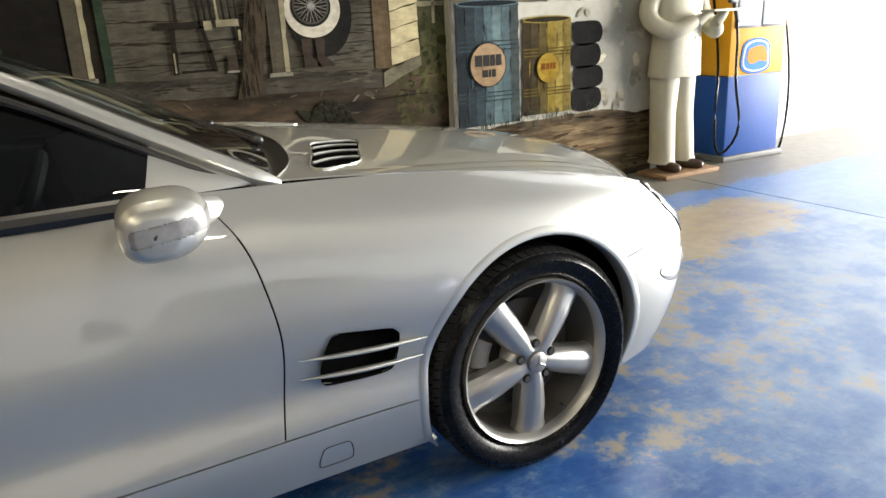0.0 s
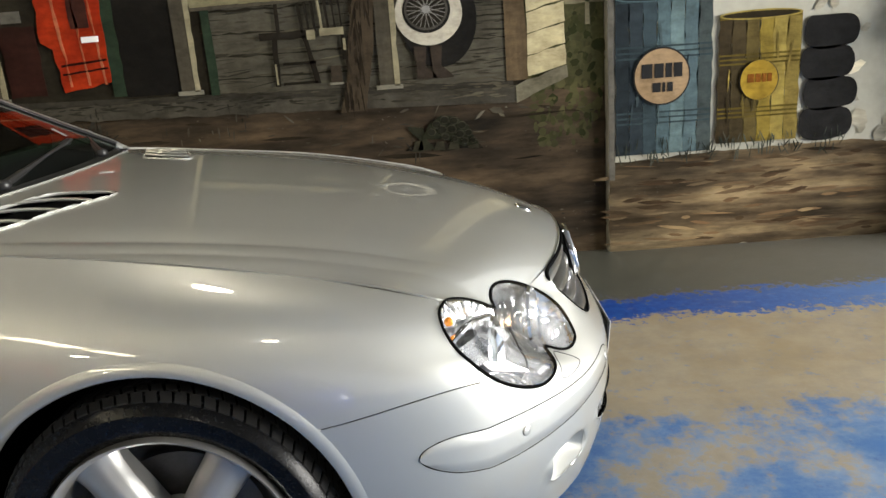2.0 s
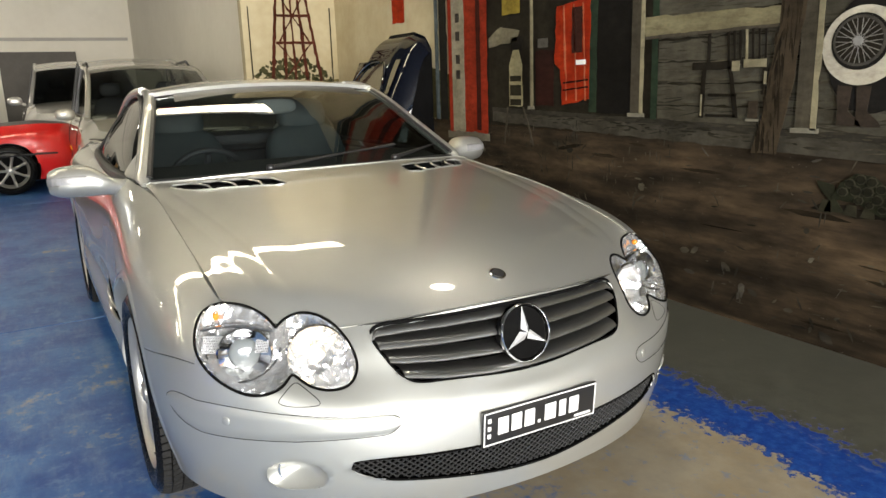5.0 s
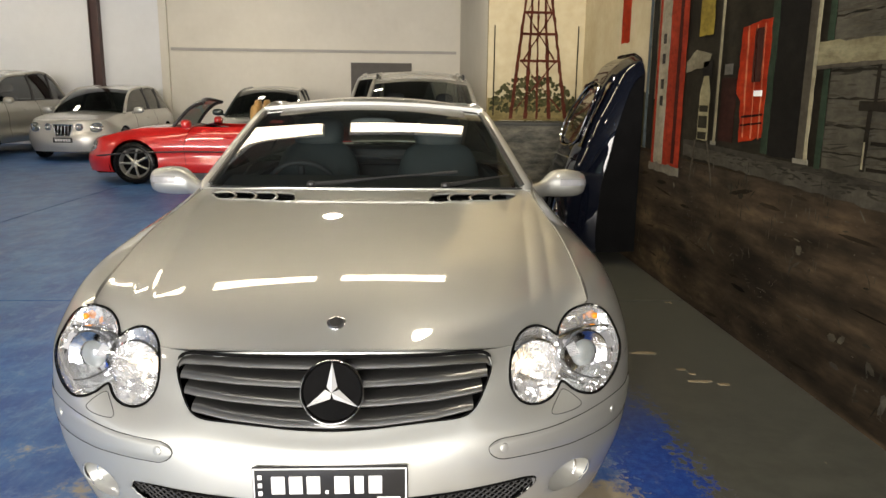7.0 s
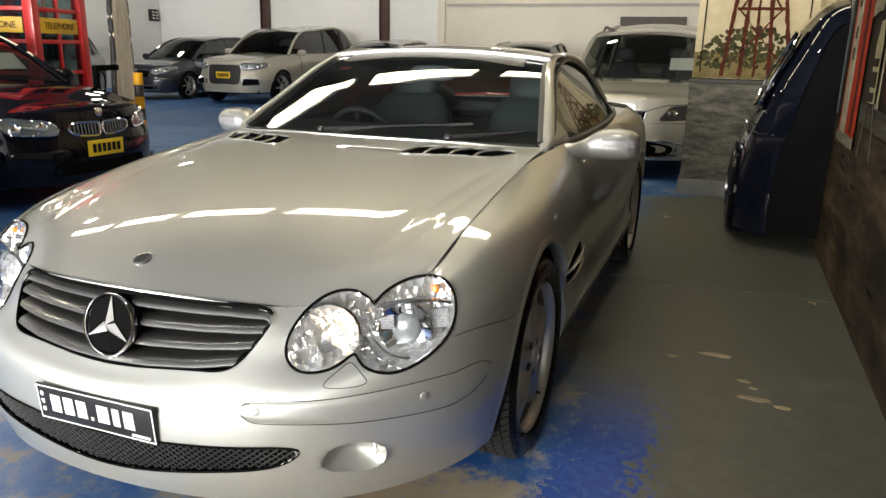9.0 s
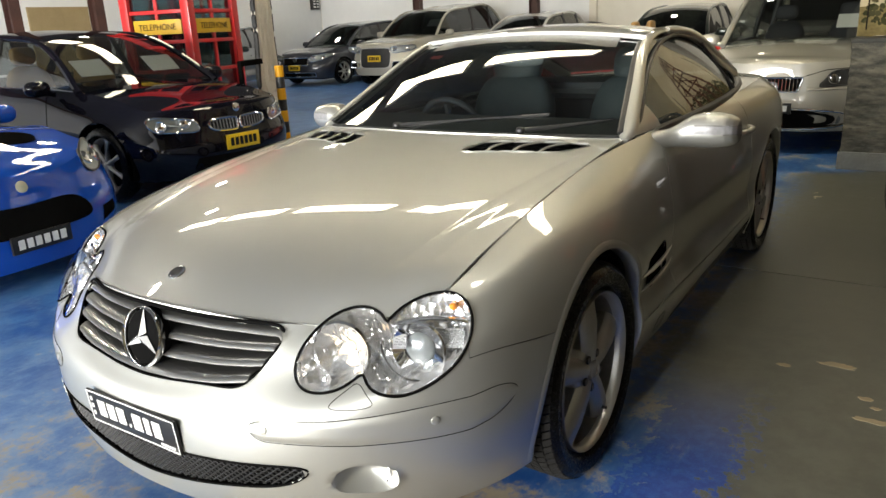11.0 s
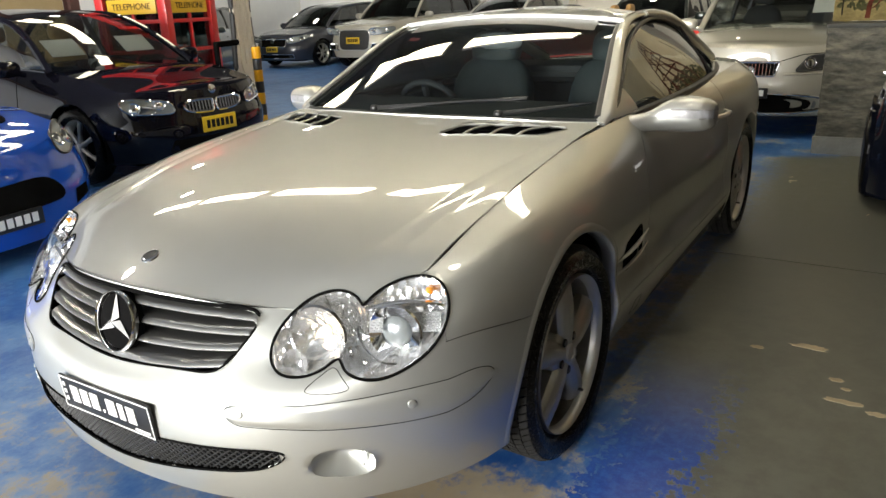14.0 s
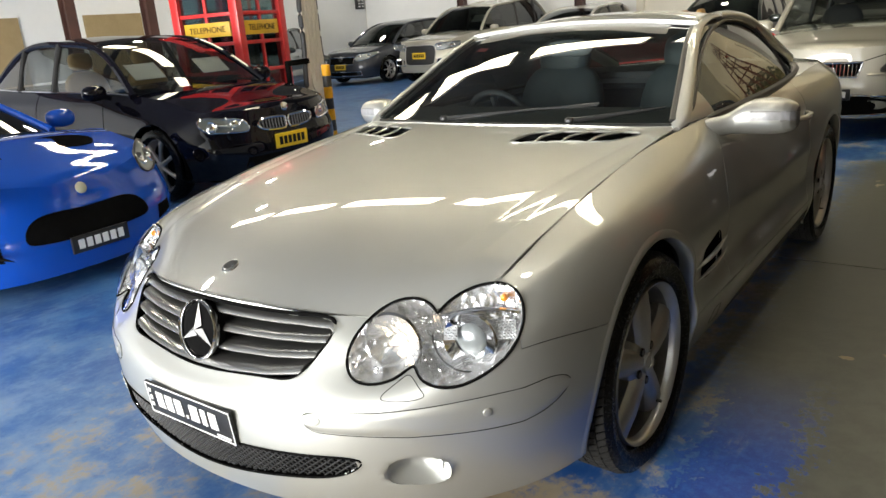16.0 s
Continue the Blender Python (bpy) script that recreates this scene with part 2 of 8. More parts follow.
def blob(centre, radii, power=2.4, n=20, m=12):
    """A rounded solid between an ellipsoid and a box."""
    a = np.linspace(0, 2 * math.pi, n, endpoint=False)
    b = np.linspace(-math.pi / 2, math.pi / 2, m)
    e = 2 / power
    sp = lambda x: np.sign(x) * np.abs(x) ** e
    x = sp(np.cos(b))[:, None] * sp(np.cos(a))
    y = sp(np.cos(b))[:, None] * sp(np.sin(a))
    z = np.broadcast_to(sp(np.sin(b))[:, None], x.shape)
    v = np.stack((x, y, z), 2).reshape(-1, 3) * radii + centre
    return v, grid_faces(m, n, True)


def drape(tree, uv, u, w, n, far=2.0):
    """Lays flat points on the surface of a tree, looking against n; returns points and normals."""
    depth, nor = [], []
    for a, b in uv:
        hit, nn, _, _ = tree.ray_cast(Vector(a * u + b * w) + Vector(n) * far, -Vector(n))
        if hit is None and len(uv) < 5:
            hit, nn, _, _ = tree.find_nearest(Vector(a * u + b * w) + Vector(n) * (0.9 * n[0]))
        depth.append(np.dot(hit, n) if hit else np.nan)
        nn = nn if hit else Vector(n)
        nor.append(nn if nn.dot(Vector(n)) > 0 else -nn)
    depth, k = np.array(depth), np.arange(len(depth))
    if len(depth) > 4:
        # a ray that slips through a seam takes its depth from its neighbours
        ok = np.isfinite(depth)
        depth = np.interp(k, k[ok], depth[ok]) if ok.any() else np.full(len(depth), .9 * n[0])
        near = np.array([np.median(depth[max(0, i - 4):i + 5]) for i in k])
        good = np.abs(depth - near) < .03
        depth = np.interp(k, k[good], depth[good])
    return np.outer(uv[:, 0], u) + np.outer(uv[:, 1], w) + np.outer(depth, n), np.array(nor)
# ---- smooth panel surfaces ----
def spline_weights(knots, at):
    """Rows of weights that give a natural cubic curve through values at the knots."""
    n = len(knots)
    h = np.diff(knots)
    a, b = np.eye(n), np.zeros((n, n))
    for i in range(1, n - 1):
        a[i, i - 1:i + 2] = h[i - 1], 2 * (h[i - 1] + h[i]), h[i]
        b[i, i - 1:i + 2] = 6 / h[i - 1], -6 / h[i - 1] - 6 / h[i], 6 / h[i]
    second = np.linalg.solve(a, b)
    k = np.clip(np.searchsorted(knots, at, side="right") - 1, 0, n - 2)
    t = (at - knots[k]) / h[k]
    s = 1 - t
    e = np.eye(n)
    hh = (h[k] ** 2 / 6)[:, None]
    return (s[:, None] * e[k] + t[:, None] * e[k + 1]
            + hh * ((s ** 3 - s)[:, None] * second[k] + (t ** 3 - t)[:, None] * second[k + 1]))


class Shell:
    """A smooth shell through a grid of control rows, mirrored over the centre line at both ends."""

    def __init__(self, rows):
        grid = np.array(rows, float)                      # rows x columns x 3
        flip = np.array((1, -1, 1.0))
        self.pad = 3
        left = grid[:, 1:4][:, ::-1] * flip
        right = grid[:, -4:-1][:, ::-1] * flip
        self.net = np.concatenate((left, grid, right), axis=1)
        d = np.linalg.norm(np.diff(self.net, axis=1), axis=2).mean(0)
        self.kc = np.concatenate(((0.0,), np.cumsum(d)))
        d = np.linalg.norm(np.diff(grid, axis=0), axis=2).mean(1)
        self.kr = np.concatenate(((0.0,), np.cumsum(d)))

    def at(self, c, r):
        """Points for column numbers c and row numbers r (fractions allowed): len(r) x len(c) x 3."""
        n = len(self.kc)
        kc = np.interp(np.asarray(c, float) + self.pad, np.arange(n), self.kc)
        kr = np.interp(np.asarray(r, float), np.arange(len(self.kr)), self.kr)
        wr, wc = spline_weights(self.kr, kr), spline_weights(self.kc, kc)
        return np.einsum("ai,ijk,bj->abk", wr, self.net, wc)


def steps(stops, size):
    """Numbers from stop to stop, `size` of them between each pair, every stop kept."""
    out = [np.linspace(a, b, size, endpoint=False) for a, b in zip(stops, stops[1:])]
    return np.concatenate(out + [np.array(stops[-1:])])


def curve_at(points, t):
    """A smooth curve through points, for t from 0 to 1 along it."""
    p = np.array(points, float)
    k = np.concatenate(((0.0,), np.cumsum(np.linalg.norm(np.diff(p, axis=0), axis=1))))
    return spline_weights(k, np.asarray(t, float) * k[-1]) @ p


def inside(poly, q):
    """Which of the points q lie inside the closed outline."""
    a, b = poly, np.roll(poly, -1, axis=0)
    res = np.zeros(len(q), bool)
    for p0, p1 in zip(a, b):
        if p0[1] == p1[1]:
            continue
        cross = (p0[1] > q[:, 1]) != (p1[1] > q[:, 1])
        res ^= cross & (q[:, 0] < (p1[0] - p0[0]) * (q[:, 1] - p0[1]) / (p1[1] - p0[1]) + p0[0])
    return res


def nearest_on(poly, q):
    """The nearest points of the closed outline."""
    a = poly
    d = np.roll(poly, -1, axis=0) - a
    t = np.clip(((q[:, None] - a) * d).sum(2) / np.maximum((d * d).sum(1), 1e-12), 0, 1)
    p = a + t[..., None] * d
    i = np.linalg.norm(p - q[:, None], axis=2).argmin(1)
    return p[np.arange(len(q)), i]


def rounded(points, n=80):
    """A closed smooth outline through a few corner points."""
    p = np.array(points, float)
    m = len(p)
    p = np.concatenate((p[-3:], p, p[:4]))
    k = np.concatenate(((0.0,), np.cumsum(np.sqrt(np.linalg.norm(np.diff(p, axis=0), axis=1)))))
    return spline_weights(k, np.linspace(k[3], k[3 + m], n, endpoint=False)) @ p
SL_ROWS = []


def sl_row(xs, ys, zs):
    SL_ROWS.append(np.stack((xs, ys, zs), axis=1))


# columns: tail centre, tail corner, rear wheel, door, front wheel, nose corner, nose centre; rows: sill to shoulder
sl_row((-3.50, -3.44, -3.22, -3.0, -2.56, -2.05, -1.45, -1.1, -.76, -.38, 0, .36, .575, .77, .895, .937, .95),
       (0, .45, .74, .82, .85, .85, .85, .85, .85, .85, .855, .83, .755, .60, .38, .19, 0),
       (.25, .25, .24, .21, .18, .17, .17, .17, .17, .17, .17, .185, .19, .195, .20, .20, .20))
sl_row((-3.545, -3.49, -3.27, -3.02, -2.56, -2.05, -1.45, -1.1, -.755, -.38, 0, .36, .605, .805, .925, .962, .972),
       (0, .46, .76, .85, .890, .899, .901, .900, .898, .894, .888, .865, .79, .61, .385, .19, 0),
       (.36, .36, .35, .33, .32, .325, .33, .333, .335, .33, .31, .31, .31, .31, .31, .31, .31))
sl_row((-3.575, -3.52, -3.30, -3.04, -2.56, -2.05, -1.45, -1.1, -.737, -.38, 0, .355, .615, .815, .93, .965, .975),
       (0, .47, .77, .865, .9, .885, .873, .869, .871, .881, .9, .885, .81, .62, .385, .19, 0),
       (.48, .48, .47, .46, .46, .45, .445, .443, .44, .44, .44, .44, .44, .445, .445, .445, .445))
sl_row((-3.58, -3.52, -3.31, -3.05, -2.56, -2.05, -1.45, -1.1, -.73, -.37, 0, .32, .605, .80, .905, .94, .948),
       (0, .47, .775, .87, .907, .895, .885, .88, .885, .9, .907, .888, .806, .61, .385, .19, 0),
       (.60, .60, .60, .60, .60, .59, .585, .58, .575, .57, .57, .57, .60, .53, .515, .505, .50))
sl_row((-3.57, -3.51, -3.30, -3.05, -2.56, -2.05, -1.45, -1.1, -.745, -.37, 0, .31, .585, .745, .86, .90, .912),
       (0, .46, .765, .865, .9, .885, .87, .865, .87, .885, .893, .872, .782, .60, .388, .19, 0),
       (.74, .74, .74, .73, .72, .71, .70, .695, .69, .685, .69, .675, .655, .58, .57, .56, .555))
sl_row((-3.54, -3.48, -3.27, -3.03, -2.56, -2.05, -1.45, -1.1, -.785, -.36, 0, .30, .56, .70, .82, .872, .888),
       (0, .44, .73, .83, .855, .845, .835, .83, .83, .83, .832, .815, .752, .605, .392, .19, 0),
       (.86, .86, .865, .865, .86, .85, .835, .83, .825, .815, .795, .765, .70, .63, .625, .63, .63))
sl_row((-3.46, -3.41, -3.22, -3.0, -2.56, -2.05, -1.45, -1.1, -.86, -.35, 0, .29, .534, .643, .779, .848, .868),
       (0, .42, .66, .73, .765, .775, .775, .768, .76, .715, .722, .72, .713, .601, .391, .19, 0),
       (.93, .935, .945, .95, .945, .93, .925, .925, .925, .89, .85, .80, .735, .675, .673, .692, .698))
sl_shell = Shell(SL_ROWS)
SL_HOOD = []


def hood_row(xs, ys, zs):
    SL_HOOD.append(np.stack((xs, np.broadcast_to(ys, (8,)), zs), axis=1))


# the left half of the bonnet, from the centre line outwards; each row runs from the cowl to the nose
hood_row((-.485, -.38, -.22, 0, .3, .58, .776, .868), 0, (.936, .929, .916, .896, .858, .808, .744, .698))
hood_row((-.49, -.385, -.225, 0, .3, .57, .760, .848), .2, (.936, .929, .915, .893, .853, .802, .737, .692))
hood_row((-.52, -.40, -.235, 0, .28, .53, .70, .779), .391, (.933, .923, .907, .881, .839, .789, .727, .673))
hood_row((-.585, -.44, -.255, 0, .22, .42, .56, .643), .601, (.922, .908, .891, .866, .830, .784, .737, .675))
hood_row((-.66, -.45, -.25, -.02, .17, .33, .45, .534), (.715, .714, .716, .720, .721, .719, .716, .713),
         (.915, .899, .878, .852, .822, .790, .762, .735))


def hood_fit():
    """Coefficients of one smooth height over x and y through the bonnet rows."""
    p = np.array(SL_HOOD).reshape(-1, 3)
    w = np.tile((.6, 1, 1, 1, 1, 1, .35, .15), 5)
    a = hood_terms(p[:, 0], p[:, 1])
    return np.linalg.lstsq(a * w[:, None], p[:, 2] * w, rcond=None)[0]


def hood_terms(x, y):
    return np.stack([x ** i * y ** (2 * j) for i in range(5) for j in range(3) if i + j < 5], -1)


def hood_crease(x, y):
    """Two pressed lines on each side of the bonnet that run from the vents to the lamps."""
    q = np.linspace(-.16, .16, 641)
    slope = np.interp(q, (-.16, -.10, -.002, .002, .062, .066, .10, .16), (0, 0, -.105, .165, -.140, .090, 0, 0))
    slope = np.convolve(np.pad(slope, 8, "edge"), np.ones(17) / 17, "valid")
    rise = np.cumsum(slope) * (q[1] - q[0])
    rise -= rise[-1] * np.clip((q + .1) / .2, 0, 1)
    return np.interp(np.abs(y) - (.601 - .11 * x), q, rise, 0, 0)


def ease(t):
    t = np.clip(t, 0, 1)
    return t * t * (3 - 2 * t)


def hood_at(u, v):
    """Bonnet points: u from cowl (0) to nose (1), v from the right edge (-1) to the left edge (1)."""
    half = np.array(SL_HOOD)
    full = np.concatenate((half[:0:-1] * (1, -1, 1), half))
    kv = np.concatenate((-half[:0:-1, 3, 1], half[:, 3, 1])) / half[-1, 3, 1]
    ku = np.concatenate(((0.0,), np.cumsum(np.linalg.norm(np.diff(full, axis=1), axis=2).mean(0))))
    p = np.einsum("ai,ijk,bj->abk", spline_weights(kv, np.asarray(v, float)), full, spline_weights(ku, np.asarray(u, float) * ku[-1]))
    x, y, uu, vv = p[..., 0], p[..., 1], np.asarray(u, float)[None], np.abs(np.asarray(v, float))[:, None]
    even = hood_terms(x, y) @ HOOD_FIT
    rim = np.maximum(np.maximum(ease((uu - .70) / .26), ease((vv - .90) / .10)), ease((.06 - uu) / .06))
    p[..., 2] = even + (p[..., 2] - even) * rim + hood_crease(x, y) * ease((x + .52) / .16) * ease((.66 - x) / .2)
    return p


HOOD_FIT = hood_fit()
# ---- the showroom ----
def floor_material():
    """Blue floor paint worn down to tan and grey concrete, with a bright blue bay line and a grey strip along the mural."""
    mat = bpy.data.materials.new("worn_floor_paint")
    n, k = links_of(mat)
    s = n["Principled BSDF"]
    tc, sep = n.new("ShaderNodeTexCoord"), n.new("ShaderNodeSeparateXYZ")
    k.new(tc.outputs["Object"], sep.inputs[0])
    x, y = sep.outputs[0], sep.outputs[1]
    big, mid, fine = noise_node(n, k, .55, 3, .5), noise_node(n, k, 2.6, 8, .68), noise_node(n, k, 26, 6, .7)
    scuff = noise_node(n, k, 5.0, 9, .75, stretch=(.35, 1.6, 1))

    def rng(v, a, b):
        m = n.new("ShaderNodeMapRange")
        m.interpolation_type = "SMOOTHSTEP"
        k.new(v, m.inputs[0])
        m.inputs[1].default_value, m.inputs[2].default_value = a, b
        return m.outputs[0]
    mul = lambda a, b: math_node(n, k, "MULTIPLY", a, b)
    add = lambda a, b: math_node(n, k, "ADD", a, b)
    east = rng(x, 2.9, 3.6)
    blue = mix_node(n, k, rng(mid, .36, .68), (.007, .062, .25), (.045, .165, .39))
    # paler blue towards the east door stands for daylight glare on the paint
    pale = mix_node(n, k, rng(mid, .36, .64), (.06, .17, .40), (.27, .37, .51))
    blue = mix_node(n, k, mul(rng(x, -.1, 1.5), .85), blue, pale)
    blue = mix_node(n, k, mul(rng(scuff, .46, .70), .40), blue, (.20, .29, .42))
    grain = noise_node(n, k, 9.0, 8, .7)
    blue = mix_node(n, k, mul(rng(grain, .48, .70), .50), blue, (.19, .31, .48))
    blue = mix_node(n, k, mul(rng(fine, .56, .72), .45), blue, (.010, .05, .24))
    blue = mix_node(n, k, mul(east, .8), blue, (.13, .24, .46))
    tan = mix_node(n, k, rng(mid, .35, .65), (.33, .26, .16), (.41, .355, .26))
    tan = mix_node(n, k, mul(rng(grain, .40, .70), .45), tan, (.25, .235, .20))
    tan = mix_node(n, k, mul(fine, .5), tan, (.30, .25, .18))
    tan = mix_node(n, k, mul(rng(noise_node(n, k, 14, 7, .72), .55, .66), .55), tan, (.13, .22, .38))
    # mask that paints door daylight into the grey and the bay line
    door_glare = rng(x, 1.2, 3.0)
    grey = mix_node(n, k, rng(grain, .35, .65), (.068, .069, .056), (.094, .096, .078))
    grey = mix_node(n, k, mul(door_glare, .7), grey, (.21, .20, .175))
    # how much paint is worn away: most in front of the car, least across the aisle
    wear = add(mul(rng(y, -3.2, .6), .24), mul(rng(x, -4.5, .6), .07))
    wear = add(wear, mul(mul(rng(y, -.1, .6), rng(x, .1, .6)), .36))
    wear = add(wear, mul(rng(x, 1.5, 2.7), -.20))
    wear = add(wear, mul(east, -.6))
    wear = add(wear, add(mul(mid, .80), mul(big, .25)))
    worn = rng(add(wear, mul(add(fine, mul(grain, 1.5)), .34)), 1.20, 1.36)
    col = mix_node(n, k, worn, blue, tan)
    # bay line and grey strip, with ragged edges
    yy = add(y, add(add(mul(add(mid, -.5), .28), mul(add(scuff, -.5), .22)), mul(add(fine, -.5), .55)))
    line = mul(rng(yy, .95, .985), math_node(n, k, "SUBTRACT", 1.0, rng(yy, 1.22, 1.27)))
    strong = mix_node(n, k, rng(fine, .35, .75), (.004, .042, .26), (.020, .105, .39))
    strong = mix_node(n, k, mul(door_glare, .55), strong, (.20, .34, .56))
    col = mix_node(n, k, mul(mul(line, rng(add(mid, mul(rng(x, -3.5, -.5), .5)), .62, .80)), rng(add(scuff, mul(grain, .6)), .52, .74)), col, strong)
    strip = mul(rng(yy, 1.22, 1.27), rng(x, -6.1, -5.6))
    aisle = mul(mul(rng(yy, .55, .95), rng(add(x, mul(yy, .6)), -4.6, -4.3)), math_node(n, k, "SUBTRACT", 1.0, rng(x, -.9, .1)))
    col = mix_node(n, k, math_node(n, k, "MAXIMUM", strip, aisle), col, grey)
    chips = mul(rng(noise_node(n, k, 3.4, 5, .6, stretch=(.6, 1.3, 1)), .70, .72), math_node(n, k, "MAXIMUM", strip, aisle))
    col = mix_node(n, k, chips, col, (.46, .38, .24))
    dirt = mul(rng(noise_node(n, k, 1.3, 8, .75), .52, .75), .22)
    k.new(mix_node(n, k, dirt, col, (.10, .095, .085)), s.inputs["Base Color"])
    k.new(add(mul(grain, .30), .24), s.inputs["Roughness"])
    s.inputs["Specular IOR Level"].default_value = .35
    bump_node(n, k, s, add(mul(worn, -.4), fine), .18, .004)
    return mat


FLOOR = floor_material()
PLASTER = surface("cream_plaster", (.74, .70, .60), (.67, .63, .53), .8, 0.75, bump=.15, bscale=40)
WHITEWALL = surface("white_wall_paint", (.80, .81, .80), (.74, .75, .74), .7, 0.7, bump=.12, bscale=40)
CEIL = surface("ceiling_sheet", (.13, .13, .125), (.10, .10, .095), .9, 0.8)
STEEL = surface("oxide_steel", (.075, .030, .022), (.045, .022, .018), 3, 0.55, bump=.2, bscale=30)
JOINT = surface("joint_dirt", (.035, .033, .03), (.06, .055, .045), 6, 0.9)


def slab(name, a, b, mat, label, category, parent=None):
    ob = put(name, *box_data(a, b), mat, parent, "", False)
    return ob if parent else tagged(ob, label, category, "", "structure")


floor = slab("floor", (-18, -16.2, -.12), (13, 3.2, -.012), JOINT, "worn blue painted concrete floor of a car showroom", "floor")
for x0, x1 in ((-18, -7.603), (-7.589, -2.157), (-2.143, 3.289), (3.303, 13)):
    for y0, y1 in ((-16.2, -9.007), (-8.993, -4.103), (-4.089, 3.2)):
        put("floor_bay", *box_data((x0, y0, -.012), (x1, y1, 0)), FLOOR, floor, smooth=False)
CHIP = surface("bare_screed", (.34, .27, .16), (.24, .20, .13), 18, .7, bump=.2)
for i, (cx, cy, lx, ly) in enumerate(((-1.015, 1.265, .03, .05), (-1.108, 1.455, .045, .13), (-.86, 1.565, .03, .05), (-.80, 1.60, .022, .035), (-.70, 1.60, .035, .12), (-.66, 1.70, .03, .06))):
    rnd = random.Random(40 + i)
    a = np.linspace(0, 2 * math.pi, 26, endpoint=False)
    wob = np.array([1 + rnd.gauss(0, .16) for _ in a])
    out = np.stack((cx + lx / 2 * wob * np.cos(a), cy + ly / 2 * wob * np.sin(a)), 1)
    put("paint_chip", *prism(out, (0, 0, .0016), (1, 0, 0), (0, 1, 0), .0012), CHIP, floor, smooth=False)
MURAL_BASE = surface("mural_dark_umber", (.018, .013, .008), (.040, .027, .015), 1.6, 0.75, spec=.06, stretch=(.5, 1, 2.2))
slab("wall_north", (-5.62, 2.06, 0), (1.452, 2.6, 5.2), MURAL_BASE, "dark mural wall along the parking bay", "wall")
slab("wall_north_2", (1.456, 2.0, 0), (3.35, 2.6, 5.2), surface("mural_stone_cream", (.40, .38, .30), (.28, .27, .21), 2.2, 0.6), "cream mural panel standing proud of the wall", "wall")
slab("wall_north_3", (3.354, 2.28, 0), (13, 2.6, 5.2), WHITEWALL, "bright white wall beside the pump", "wall")
slab("wall_north_4", (-17.8, 1.5, 0), (-5.64, 1.8, 5.2), PLASTER, "cream plaster wall behind the parked cars", "wall")
slab("wall_west", (-18, -16, 0), (-17.6, 1.5, 5.2), PLASTER, "cream plaster end wall", "wall")
slab("wall_west_2", (-17.598, -15.95, 0), (-17.56, -6.3, 5.2), WHITEWALL, "white painted end wall", "wall")
slab("wall_south", (-18, -16.3, 0), (13, -16, 5.2), WHITEWALL, "white painted far wall", "wall")
slab("wall_east", (12.8, -16, 0), (13.1, -9, 5.2), WHITEWALL, "white wall beside the roller door", "wall")
slab("wall_east_2", (12.8, 1.7, 0), (13.1, 2.6, 5.2), WHITEWALL, "white wall beside the roller door", "wall")
slab("wall_east_3", (12.8, -9, 4.4), (13.1, 1.7, 5.2), WHITEWALL, "white wall over the open roller door", "wall")
slab("ceiling", (-18, -16.3, 5.2), (13.1, 2.6, 5.35), CEIL, "grey sheet ceiling with light panels", "ceiling")
slab("trim_ledge", (-17.6, -6.1, 2.47), (-17.55, 1.4, 2.54), surface("ledge_grey", (.42, .40, .36), (.36, .34, .30), 3, .7), "thin ledge across the end wall", "trim")
slab("trim_pilaster", (-17.6, -6.35, 0), (-17.50, -6.15, 5.2), PLASTER, "shallow plaster pilaster", "trim")
for x, y in ((-17.45, -11.9), (-17.45, -7.95), (-5.65, -12.8), (-7.35, -12.8)):
    col = empty("steel_column", pose(x, y, 0), "dark oxide-red steel column against the wall", "column", "steel columns")
    put("web", *box_data((-.02, -.10, 0), (.02, .10, 5.2)), STEEL, col, smooth=False)
    for s in (-1, 1):
        put("flange", *box_data((-.10, s * .11 - .012, 0), (.10, s * .11 + .012, 5.2)), STEEL, col, smooth=False)
beam = empty("roof_beam", pose(0, -12.9, 4.0), "brown steel beam across the far bay", "beam")
put("web", *box_data((-17.4, -.02, -.2), (12.7, .02, .2)), STEEL, beam, smooth=False)
for s in (-.2, .2):
    put("flange", *box_data((-17.4, -.1, s - .015), (12.7, .1, s + .015)), STEEL, beam, smooth=False)

# ---- ceiling lights ----
PANEL = glow("light_panel", (1.0, .92, .70), 22)
BAY = glow("lamp_bulb", (1.0, .95, .82), 110)
FRAME_GREY = surface("frame_grey", (.5, .5, .5), (.45, .45, .45), 5, .5)


def light_panel(x, y, lx, ly):
    base = empty("ceiling_light", pose(x, y, 5.08), "long bright rectangular ceiling light panel", "light", "ceiling lights")
    put("diffuser", *box_data((-lx / 2, -ly / 2, 0), (lx / 2, ly / 2, .03), .008), PANEL, base)
    put("tray", *box_data((-lx / 2 - .03, -ly / 2 - .03, .03), (lx / 2 + .03, ly / 2 + .03, .10), .01), FRAME_GREY, base)


for x, lx in ((-4.4, .46),):
    for y in (-9.4, -7.0, -4.55, -2.1, .35):
        light_panel(x, y, lx, 1.95)


FILL_LAMP = glow("fill_lamp", (1.0, .95, .82), 80)


def high_bay(x, y, bulb=None):
    base = empty("high_bay_and_fill_lamp", pose(x, y, 4.75), "round hanging high-bay lamp, some added as unseen fill", "lamp", "high-bay lamps")
    put("reflector", *lathe([(.03, .34), (.10, .30), (.22, .04), (.23, .0), (.215, .0), (.09, .28)], 32, "z"), ALLOY, base)
    put("bulb", *lathe([(0, -.01), (.12, .0), (.20, .015), (.2, .03), (0, .04)], 32, "z"), bulb or BAY, base)
    put("hanger", *tube(((0, 0, .33), (0, 0, .46)), .012, 6), TRIM, base)


